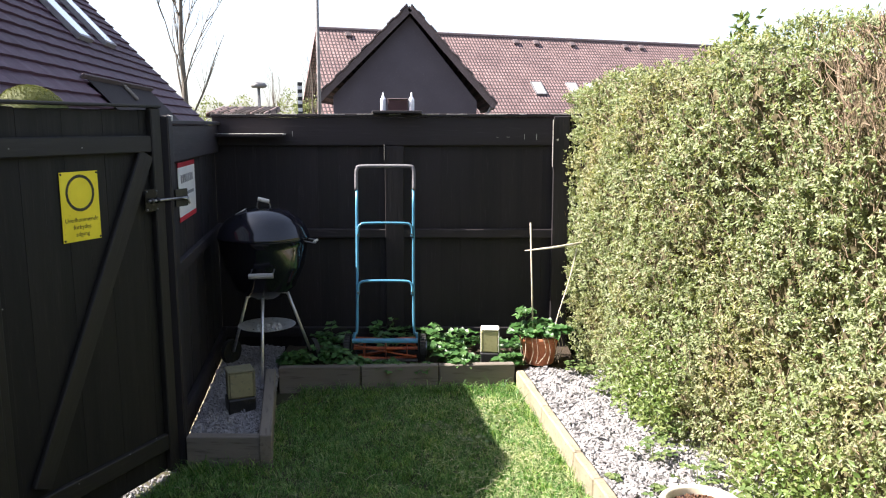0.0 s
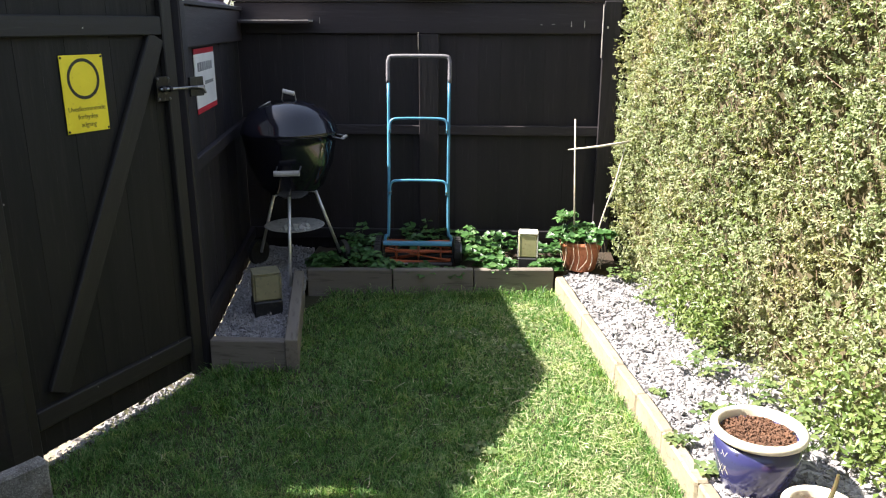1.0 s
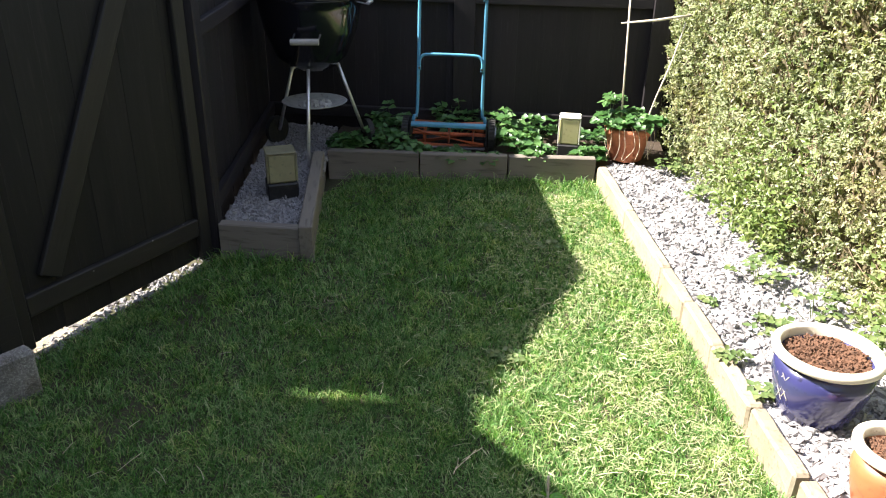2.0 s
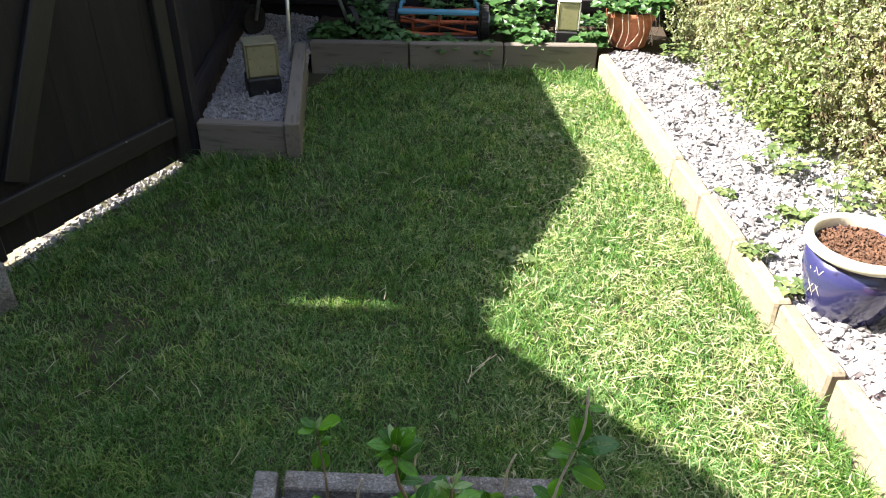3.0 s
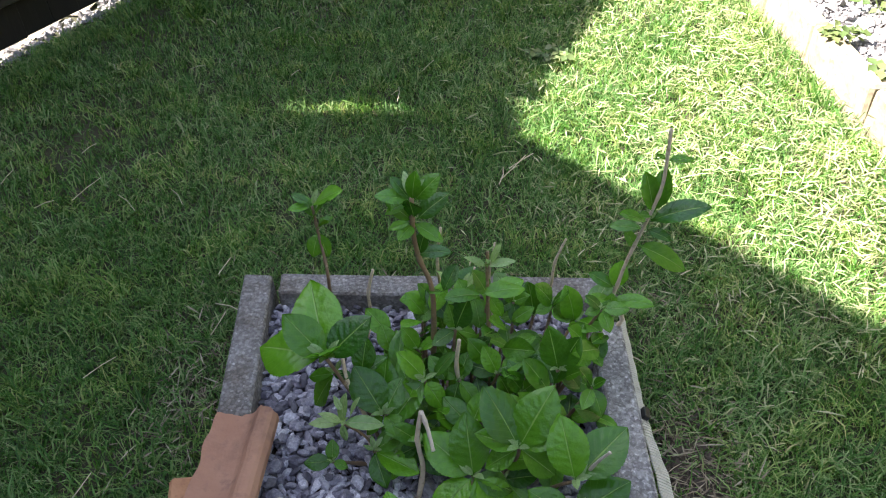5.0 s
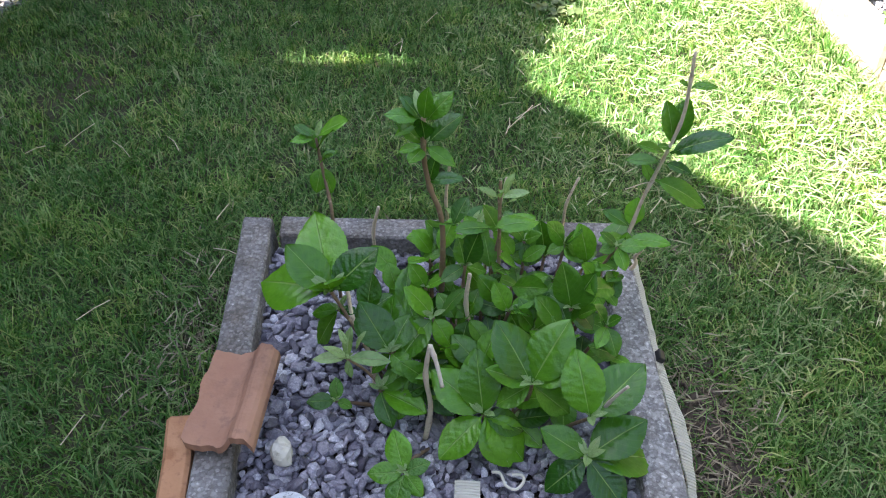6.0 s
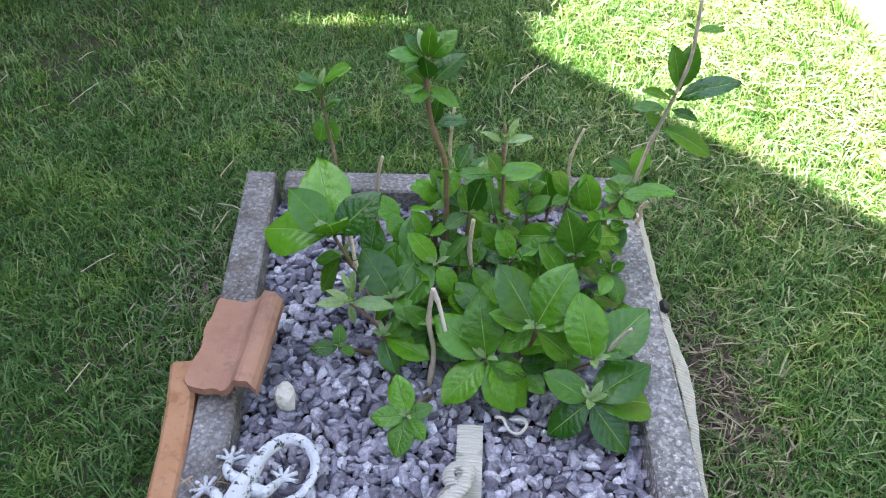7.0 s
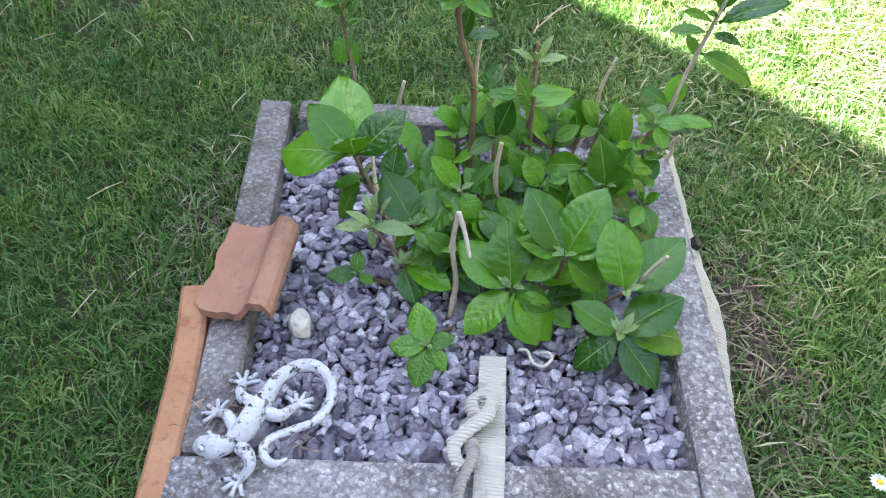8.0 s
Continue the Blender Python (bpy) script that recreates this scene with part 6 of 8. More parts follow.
bedk = thing("concrete_bed_kerb", 0, 0, 0, 0, "square of grey concrete kerb stones round the slate bed", "kerb")
slab(bedk, [(-0.459, 1.558), (-0.386, 1.030), (-0.345, 1.032), (-0.4165, 1.558)], -0.04, BED_TOP, M_CONCRETE, 1)
slab(bedk, [(-0.405, 1.561), (-0.400, 1.520), (0.060, 1.534), (0.074, 1.578)], -0.04, BED_TOP, M_CONCRETE, 2)
slab(bedk, [(0.037, 1.488), (0.064, 1.066), (0.068, 0.930), (0.118, 0.930), (0.104, 1.05), (0.077, 1.490)][0:1] + [(0.066, 0.94), (0.110, 0.94), (0.078, 1.490)], -0.04, BED_TOP + 0.001, M_AGGREGATE, 3, "weathered kerb stone with exposed aggregate")
slab(bedk, [(-0.393, 1.026), (-0.386, 0.950), (0.060, 0.975), (0.0605, 1.060)], -0.04, BED_TOP - 0.002, M_AGGREGATE, 4)

bm = bmesh.new()
inner = [(-0.41, 1.53), (-0.35, 1.02), (0.062, 1.05), (0.045, 1.53)]
f = bm.faces.new([bm.verts.new((x, y, 0.050)) for x, y in inner][::-1])
f.normal_flip() if f.normal.z < 0 else None
slate_bed = tagged(part("slate_bed", bm, M_SOIL), "dark earth under the slate chips", "flower bed", kind="structure")

rng = np.random.default_rng(21)


def bed_spots(step, jitter):
    """Uneven spots all over the bed, about one step apart."""
    spots = []
    for i in range(int(0.49 / step) + 1):
        w = min(1.0, i * step / 0.485)
        xl, xr = -0.350 - 0.062 * w, 0.063 - 0.027 * w
        for k in range(int((xr - xl) / step)):
            spots.append((xl + (k + 0.5 + 0.5 * (i % 2)) * step, 1.046 + i * step - 0.01 * (1 - k * step / 0.42)))
    p = np.array(spots)
    return p + rng.uniform(-jitter, jitter, p.shape)


lower = bed_spots(0.0098, 0.0046)
upper = bed_spots(0.0086, 0.0040)
lower = np.c_[lower, 0.053 + rng.uniform(0, 0.004, len(lower))]
upper = np.c_[upper, 0.0625 + rng.uniform(-0.003, 0.007, len(upper)) + 0.004 * np.sin(upper[:, 0] * 37) * np.sin(upper[:, 1] * 29)]
tagged(put("slate_chips", cut_stones("slate_chips", lower, 0.017, rng, (1.2, 0.8, 0.55), 0.5, 8, 1), M_SLATE), "lower layer of loose purple-grey slate chips in the bed", "slate chips", kind="stuff")
upper = upper[np.argsort(upper[:, 1])]
single, upper = upper[:300], upper[300:]
tagged(put("slate_chips", cut_stones("slate_chips", upper, 0.0148, rng, (1.30, 0.80, 0.60), 0.55, 8), M_SLATE), "loose purple-grey slate chips inside the kerb", "slate chips", kind="stuff")

shapes = [cut_stones("slate_chip", np.zeros((1, 3)), 0.0160, rng, (1.30, 0.80, 0.60), 0.2, 8) for _ in range(14)]
for i, p in enumerate(single):
    size = float(rng.lognormal(0, 0.16))
    put("slate_chip", shapes[i % 14], M_SLATE_PIECE, slate_bed, pose(p[0], p[1], p[2], rng.normal(0, 22), rng.normal(0, 22), rng.uniform(0, 360)) @ Matrix.Scale(size, 4))

# ---- hydrangea ----
def leaf_mesh(name, seed, wide, droop, fold, curl):
    """A toothed, pointed leaf of length 1, quilted between its side veins, on a short stalk."""
    bm = bmesh.new()
    uvl = bm.loops.layers.uv.new("uv")
    nu, nv = 36, 10
    g = []
    for i in range(nu + 1):
        s = i / nu
        u = max(0.0, (s - 0.07) / 0.93)
        wdt = wide * 2.02 * (u ** 0.74) * ((1 - u) ** 0.76) * (1.0 - 0.34 * u ** 5)
        wdt = max(wdt, 0.014 if s < 0.2 else 0.002)
        row = []
        for j in range(nv + 1):
            t = j / nv * 2 - 1
            ser = 1.0 + (0.035 if abs(t) == 1 and i % 2 else 0.0)
            z = -droop * s * s + 0.10 * s + fold * abs(t) * wdt - curl * t * t * wdt * s
            z += 0.0075 * math.sin(6.283 * (u * 7.5 - abs(t) * 1.5) + 0.3 * seed) * min(1.0, abs(t) * 2.2) * min(1.0, wdt * 6)
            z += 0.030 * math.sin(s * 5.0 + seed * 1.7) * t * abs(t)
            row.append(bm.verts.new((s, t * wdt * ser, z)))
        g.append(row)
    for i in range(nu):
        for j in range(nv):
            fc = bm.faces.new((g[i][j], g[i + 1][j], g[i + 1][j + 1], g[i][j + 1]))
            fc.smooth = True
            for lp, (a, b) in zip(fc.loops, ((i, j), (i + 1, j), (i + 1, j + 1), (i, j + 1))):
                lp[uvl].uv = (a / nu, b / nv)
    bmesh.ops.recalc_face_normals(bm, faces=bm.faces[:])
    me = bpy.data.meshes.new(name)
    bm.to_mesh(me)
    bm.free()
    return me


LEAVES = [leaf_mesh("leaf", i, *v) for i, v in enumerate(((0.42, 0.16, 0.24, 0.26), (0.45, 0.24, 0.20, 0.36), (0.40, 0.10, 0.30, 0.16), (0.43, 0.28, 0.22, 0.40)))]
NARROW = [leaf_mesh("leaf", i + 4, *v) for i, v in enumerate(((0.33, 0.14, 0.30, 0.16), (0.36, 0.26, 0.26, 0.30)))]
PALE = [leaf_mesh("young_leaf", i + 9, *v) for i, v in enumerate(((0.24, 0.25, 0.35, 0.2), (0.26, 0.40, 0.30, 0.3)))]
for me in LEAVES + NARROW:
    me.materials.append(M_HYD)
for me in PALE:
    me.materials.append(M_HYD_PALE)
bush = thing("hydrangea_bush", -0.15, 1.30, 0.06, 0, "young green hydrangea bush with old dry stalks in the slate bed", "shrub")
rb = random.Random(77)
ORIGIN = Vector((-0.15, 1.30, 0.06))


def leaf(pos, az, pitch, size, roll=0.0, pale=False):
    me = rb.choice(PALE if pale else LEAVES)
    m = Matrix.Translation(Vector(pos) - ORIGIN) @ Matrix.Rotation(radians(az), 4, "Z") @ Matrix.Rotation(radians(-pitch), 4, "Y") @ Matrix.Rotation(radians(roll), 4, "X") @ Matrix.Diagonal((size * 1.02, size * 1.02, size * 1.02, 1))
    put("leaf", me, None, bush, m)


def stem(points, r, material, name="stem", label=""):
    bm = bmesh.new()
    pts = curve_points([Vector(p) - ORIGIN for p in points], 5)
    k = len(pts) - 1
    tube(bm, pts, [r * 0.88 * (1 - 0.25 * i / k) * (1.25 if i % 7 == 3 else 1.0) for i in range(k + 1)], 8)
    part(name, bm, material, bush, label, smooth=True)


def shoot(base, node, angles, size, pitch=18, tiers=2, pale=False, thick=0.0032, rise=0.012, mid=None):
    """A stem from base to node, with a rosette: the given leaf angles, then smaller ones above."""
    node = Vector(node)
    base = Vector(base)
    m = Vector(mid) if mid else base.lerp(node, 0.5) + Vector((rb.uniform(-0.008, 0.008), rb.uniform(-0.008, 0.008), 0))
    stem((base, m, node, node + Vector((0, 0, rise * tiers))), thick, M_RED_STEM)
    for a in angles:
        leaf(node, a + rb.uniform(-6, 6), pitch + 18 + rb.uniform(-14, 18), size * rb.uniform(0.88, 1.1), rb.uniform(-14, 14), pale)
    for k in range(1, tiers + 1):
        for a in angles[:2] if k == tiers else angles[:4:2]:
            leaf(node + Vector((0, 0, rise * k)), a + 88 * (k % 2) + rb.uniform(-10, 10), pitch + 24 * k + rb.uniform(-8, 8), size * (0.62 - 0.16 * k), rb.uniform(-20, 20), pale)


def pair(pos, az, size, pitch=20, pale=False):
    for a in (az, az + 178):
        leaf(pos, a + rb.uniform(-8, 8), pitch + rb.uniform(-8, 8), size * rb.uniform(0.9, 1.1), rb.uniform(-15, 15), pale)


def leaf_to(base, tip, roll=0.0, pale=False, narrow=False):
    """A leaf that spans from base to tip, its face turned up."""
    base, tip = Vector(base), Vector(tip)
    ax = (tip - base).normalized()
    up = Vector((0, -0.25, 1.0))
    side = up.cross(ax).normalized()
    size = (tip - base).length
    m = Matrix((ax, side, ax.cross(side))).transposed().to_4x4()
    put("leaf", rb.choice(PALE if pale else NARROW if narrow else LEAVES), None, bush, Matrix.Translation(base - ORIGIN) @ m @ Matrix.Rotation(radians(roll), 4, "X") @ Matrix.Diagonal((size, size, size, 1)))


def rosette(node, spans, pale=False):
    """Leaves that spread from one node, on a stem that rises from the heart of the bush."""
    node = Vector(node)
    heart = Vector((-0.12, 1.33, 0.06))
    foot = Vector((node.x + (heart.x - node.x) * 0.3, node.y + (heart.y - node.y) * 0.3, 0.06))
    mid = foot.lerp(node, 0.6) + Vector((rb.uniform(-0.006, 0.006), rb.uniform(-0.006, 0.006), 0))
    stem((foot, mid, node), 0.0027 if not pale else 0.0020, M_RED_STEM)
    longest = max(Vector(d).length for d in spans)
    for d in spans:
        leaf_to(node, node + Vector(d), rb.uniform(-12, 12), pale)
    for k in range(4):
        a = radians(137.5 * k + node.x * 3000)
        leaf_to(node + Vector((0, 0, 0.002)), node + Vector((math.cos(a), math.sin(a), 1.3)) * longest * rb.uniform(0.14, 0.22), rb.uniform(-20, 20), True)


rosette((-0.272, 1.298, 0.215), ((-0.029, 0.076, 0.047), (-0.092, 0.034, -0.015), (-0.045, 0.019, 0.047), (0.047, 0.029, 0.040), (0.003, -0.032, 0.060)))
rosette((-0.270, 1.311, 0.175), ((-0.028, -0.012, -0.045), (0.020, -0.010, 0.010), (-0.032, 0.002, -0.010)))
rosette((-0.252, 1.251, 0.165), ((-0.037, -0.003, 0.003), (0.044, 0.002, 0.005), (0.004, -0.012, -0.020), (0.003, 0.010, 0.035)), True)
rosette((-0.269, 1.245, 0.100), ((-0.031, -0.006, 0.005), (-0.000, 0.013, 0.022), (0.018, -0.001, -0.008)))
rosette((-0.186, 1.170, 0.088), ((-0.014, 0.029, 0.030), (-0.038, -0.004, 0.000), (-0.009, -0.039, -0.014), (0.025, 0.007, 0.012), (0.020, -0.021, -0.008)))
rosette((-0.108, 1.220, 0.125), ((-0.044, -0.039, -0.025), (0.044, -0.002, -0.020), (0.032, -0.036, -0.041), (-0.052, 0.023, 0.040), (-0.010, 0.027, 0.065), (0.049, -0.026, -0.040)))
rosette((-0.061, 1.231, 0.165), ((0.030, 0.029, 0.063), (-0.034, 0.029, 0.059), (-0.048, 0.006, 0.013), (-0.035, -0.010, -0.025), (0.040, -0.009, -0.033), (0.040, 0.012, 0.025)))
rosette((-0.003, 1.185, 0.112), ((0.056, 0.029, 0.034), (-0.048, 0.018, 0.020), (-0.041, -0.027, -0.024), (0.040, -0.039, -0.028), (0.076, 0.018, -0.012)))
rosette((-0.003, 1.205, 0.150), ((-0.017, 0.030, 0.062), (0.053, 0.045, 0.036)))
rosette((0.021, 1.321, 0.160), ((-0.018, -0.004, 0.035), (0.013, -0.005, 0.020), (0.013, -0.027, -0.018), (-0.011, -0.025, -0.010)))
rosette((-0.212, 1.283, 0.140), ((-0.033, 0.026, 0.050), (-0.020, -0.014, -0.020), (0.026, -0.026, 0.005), (0.017, 0.032, 0.030)))
rosette((-0.168, 1.316, 0.165), ((-0.036, -0.043, -0.030), (-0.025, 0.006, 0.040), (0.024, -0.020, -0.025)))
rosette((-0.222, 1.255, 0.110), ((0.053, -0.019, -0.010), (0.034, 0.018, 0.018), (0.017, -0.031, -0.025)))
rosette((-0.245, 1.331, 0.150), ((0.006, 0.024, 0.040), (0.029, 0.022, 0.010)))
rosette((-0.136, 1.363, 0.200), ((-0.026, -0.017, -0.010), (0.014, 0.006, 0.045), (-0.007, 0.006, 0.035), (0.024, 0.007, -0.015)))
rosette((-0.099, 1.415, 0.205), ((0.041, 0.020, 0.010), (-0.021, 0.008, 0.035), (0.017, -0.008, -0.025)))
rosette((-0.042, 1.450, 0.140), ((-0.006, 0.002, 0.050), (-0.041, -0.011, 0.010), (0.014, 0.022, 0.020)))
rosette((0.008, 1.432, 0.150), ((-0.010, 0.004, 0.052), (0.020, -0.043, 0.045), (-0.025, 0.017, 0.020)))
rosette((-0.016, 1.344, 0.160), ((-0.015, 0.014, 0.058), (0.022, 0.012, 0.045), (-0.031, 0.021, 0.005)))
rosette((-0.028, 1.424, 0.125), ((-0.051, -0.003, 0.000), (-0.025, -0.044, -0.015)))
rosette((-0.085, 1.334, 0.160), ((-0.017, 0.010, 0.035), (-0.037, 0.011, 0.005), (0.029, 0.014, 0.010), (0.021, -0.018, -0.030)))
rosette((-0.130, 1.331, 0.150), ((0.009, 0.016, 0.030), (-0.027, 0.018, 0.010), (0.023, -0.020, -0.020), (-0.009, -0.026, -0.030)))
rosette((-0.114, 1.280, 0.130), ((-0.032, 0.021, 0.025), (0.017, 0.030, 0.030), (-0.028, -0.014, -0.010)))
rosette((-0.178, 1.274, 0.095), ((0.039, -0.032, -0.005), (-0.009, -0.033, -0.010), (0.028, 0.021, 0.025)))
rosette((-0.075, 1.237, 0.095), ((0.030, -0.026, -0.010), (-0.015, -0.041, -0.015), (0.038, -0.001, 0.015)))
rosette((-0.024, 1.268, 0.110), ((-0.029, -0.019, 0.000), (0.013, 0.005, 0.030), (0.001, -0.048, -0.015)))
rosette((0.055, 1.294, 0.100), ((-0.023, 0.010, 0.030), (-0.032, -0.036, 0.000)))
rosette((-0.165, 1.432, 0.170), ((-0.016, -0.000, 0.035), (0.023, -0.007, 0.020), (-0.022, -0.022, -0.005), (0.013, -0.022, -0.020)))
rosette((-0.116, 1.375, 0.150), ((-0.018, -0.001, 0.040), (0.021, 0.003, 0.025), (-0.021, -0.021, -0.010), (0.019, -0.017, -0.010)))
rosette((-0.069, 1.443, 0.170), ((-0.017, -0.005, 0.038), (0.019, -0.008, 0.020), (-0.021, -0.014, 0.000), (0.007, -0.023, -0.020)))
rosette((-0.019, 1.451, 0.160), ((-0.019, -0.007, 0.040), (0.011, -0.015, 0.040), (-0.021, -0.014, 0.000), (0.019, -0.027, 0.000)))
rosette((0.022, 1.384, 0.155), ((-0.025, -0.003, 0.040), (0.013, -0.005, 0.030), (-0.015, -0.030, -0.005), (0.015, -0.023, -0.005)))
rosette((-0.056, 1.326, 0.140), ((-0.019, -0.002, 0.035), (0.017, -0.001, 0.025), (-0.024, -0.010, -0.010), (0.024, -0.012, -0.005)))
rosette((-0.181, 1.366, 0.160), ((-0.014, -0.000, 0.035), (0.025, -0.001, 0.020), (-0.005, -0.027, -0.020)))
rosette((0.034, 1.405, 0.200), ((0.030, -0.005, 0.012), (-0.017, 0.002, 0.022), (0.010, -0.025, -0.010), (-0.020, -0.006, -0.000)))
rosette((-0.194, 1.255, 0.105), ((-0.013, 0.015, 0.025), (0.023, 0.004, 0.015), (-0.006, -0.023, -0.015)))
for x, y, z, az in ((-0.03, 1.28, 0.085, 40), (-0.08, 1.30, 0.09, 130), (-0.13, 1.30, 0.09, 100), (-0.16, 1.33, 0.10, 20), (-0.20, 1.32, 0.09, 70), (-0.05, 1.36, 0.10, 150), (-0.11, 1.37, 0.10, 60), (0.0, 1.32, 0.09, 80), (-0.18, 1.29, 0.085, 140), (-0.15, 1.38, 0.12, 40), (-0.07, 1.40, 0.12, 100), (-0.01, 1.38, 0.11, 150)):
    stem(((x, y + 0.01, 0.06), (x, y + 0.004, 0.075), (x, y, z)), 0.0022, M_RED_STEM)
    pair((x, y, z), az, 0.046, 14)
    pair((x, y, z + 0.012), az + 90, 0.038, 30)
# shaded inner leaves, upright between the stems
for k in range(84):
    x, y = rb.uniform(-0.225, 0.050), rb.uniform(1.245, 1.455)
    z = rb.uniform(0.085, 0.135) + 0.055 * min(1.0, max(0.0, (y - 1.24) / 0.2))
    if x < -0.17 and y < 1.27:
        continue
    a, ln = rb.uniform(0, 6.283), rb.uniform(0.034, 0.055)
    base = Vector((x, y, z))
    tip = base + Vector((math.cos(a) * 0.62, math.sin(a) * 0.62, rb.uniform(0.25, 0.95))).normalized() * ln
    leaf_to(base, tip, rb.uniform(-25, 25), False, k % 3 > 0)
    if k % 3 == 0:
        stem(((x, y + 0.004, 0.06), base.lerp(Vector((x, y, 0.06)), 0.5), base), 0.0019, M_RED_STEM)


# tall shoots
def tall_shoot(points, r, material, name, label, leaves):
    """A long stem with single leaves set along it: (base, span, kind)."""
    stem(points, r, material, name, label)
    for base, span, kind in leaves:
        base = Vector(base)
        leaf_to(base, base + Vector(span) * 1.28, rb.uniform(-10, 10), kind == "young", kind == "narrow")


tall_shoot(((-0.168, 1.385, 0.06), (-0.160, 1.362, 0.250), (-0.172, 1.358, 0.310), (-0.177, 1.356, 0.348), (-0.176, 1.352, 0.396)), 0.0036, M_RED_STEM, "stem", "", (
    ((-0.172, 1.354, 0.368), (0.025, 0.008, 0.022), "broad"), ((-0.173, 1.352, 0.393), (0.019, 0.008, 0.021), "broad"),
    ((-0.177, 1.352, 0.392), (-0.016, 0.010, 0.016), "narrow"), ((-0.178, 1.352, 0.393), (-0.025, -0.007, 0.012), "narrow"),
    ((-0.175, 1.352, 0.394), (0.002, -0.002, 0.026), "narrow"), ((-0.179, 1.352, 0.391), (-0.019, -0.007, -0.005), "narrow"),
    ((-0.178, 1.354, 0.366), (-0.016, -0.004, 0.022), "narrow"), ((-0.178, 1.354, 0.364), (-0.017, -0.009, 0.0), "narrow"),
    ((-0.175, 1.353, 0.369), (-0.001, -0.013, 0.029), "narrow"), ((-0.177, 1.354, 0.360), (-0.008, -0.019, 0.004), "broad"),
    ((-0.175, 1.355, 0.362), (0.024, -0.010, -0.010), "narrow"), ((-0.174, 1.358, 0.318), (0.027, -0.003, 0.010), "narrow"),
    ((-0.173, 1.358, 0.316), (0.006, 0.007, 0.024), "narrow"), ((-0.176, 1.352, 0.396), (-0.006, 0.010, 0.018), "young"),
    ((-0.176, 1.352, 0.396), (0.008, 0.004, 0.016), "young")))
tall_shoot(((-0.300, 1.43, 0.06), (-0.299, 1.440, 0.196), (-0.304, 1.455, 0.218), (-0.311, 1.470, 0.240), (-0.318, 1.484, 0.280)), 0.0027, M_RED_STEM, "stem", "", (
    ((-0.317, 1.484, 0.282), (0.032, -0.006, 0.023), "broad"), ((-0.318, 1.484, 0.262), (0.019, -0.014, 0.034), "broad"),
    ((-0.320, 1.484, 0.278), (-0.020, -0.009, 0.006), "narrow"), ((-0.320, 1.484, 0.281), (-0.019, 0.006, 0.009), "narrow"),
    ((-0.314, 1.478, 0.250), (0.014, -0.013, 0.018), "narrow"), ((-0.313, 1.477, 0.255), (0.014, 0.012, 0.003), "narrow"),
    ((-0.313, 1.475, 0.246), (-0.006, -0.015, -0.020), "broad"), ((-0.318, 1.482, 0.264), (-0.008, 0.008, 0.020), "narrow"),
    ((-0.317, 1.483, 0.280), (0.004, 0.006, 0.016), "young"), ((-0.313, 1.475, 0.246), (0.010, -0.010, -0.024), "narrow")))
shoot((-0.10, 1.40, 0.06), (-0.101, 1.383, 0.280), (185, 5), 0.030, 8, 2, True, 0.0026)
pair((-0.106, 1.371, 0.250), 25, 0.050, 14)
pair((-0.150, 1.377, 0.245), 60, 0.034, 45)
tall_shoot(((0.044, 1.45, 0.06), (0.046, 1.445, 0.14), (0.056, 1.445, 0.206), (0.063, 1.450, 0.239), (0.078, 1.455, 0.294), (0.088, 1.458, 0.338), (0.089, 1.462, 0.375), (0.0878, 1.466, 0.412)), 0.0029, M_DRY_STEM, "old_stem", "pale bare old stem", (
    ((0.083, 1.455, 0.296), (0.041, -0.010, 0.031), "narrow"), ((0.084, 1.456, 0.306), (-0.010, 0.009, 0.038), "narrow"),
    ((0.085, 1.456, 0.308), (0.007, 0.014, 0.038), "narrow"), ((0.081, 1.455, 0.294), (-0.028, -0.005, 0.014), "narrow"),
    ((0.076, 1.454, 0.284), (-0.030, 0.006, -0.001), "narrow"), ((0.080, 1.454, 0.284), (0.021, -0.014, -0.001), "narrow"),
    ((0.072, 1.452, 0.262), (0.047, -0.012, -0.014), "narrow"), ((0.070, 1.452, 0.256), (-0.009, 0.008, 0.018), "narrow"),
    ((0.083, 1.455, 0.303), (-0.012, -0.005, 0.007), "narrow"), ((0.090, 1.462, 0.374), (0.021, 0.0, 0.004), "narrow"),
    ((0.089, 1.462, 0.375), (-0.009, 0.0, 0.005), "narrow"), ((0.054, 1.444, 0.199), (0.003, 0.007, 0.027), "broad"),
    ((0.053, 1.444, 0.199), (-0.025, 0.007, 0.013), "narrow"), ((0.052, 1.444, 0.178), (0.035, -0.013, 0.014), "narrow"),
    ((0.052, 1.444, 0.193), (-0.004, -0.010, -0.022), "broad"), ((0.050, 1.444, 0.180), (-0.024, -0.010, 0.010), "broad")))
# small leaves crowding the tips of the young shoots
for tx, ty, tz, r, n2, sz in ((-0.101, 1.383, 0.285, 0.006, 4, 0.026), (-0.137, 1.440, 0.195, 0.010, 6, 0.030), (-0.244, 1.243, 0.190, 0.006, 4, 0.024)):
    for k in range(n2):
        a = 137.5 * k + tx * 900
        leaf((tx + r * math.cos(radians(a)), ty + r * math.sin(radians(a)), tz - 0.004 * k), a, 62 - 5 * k + rb.uniform(-10, 10), sz * rb.uniform(0.75, 1.15), rb.uniform(-25, 25), True)
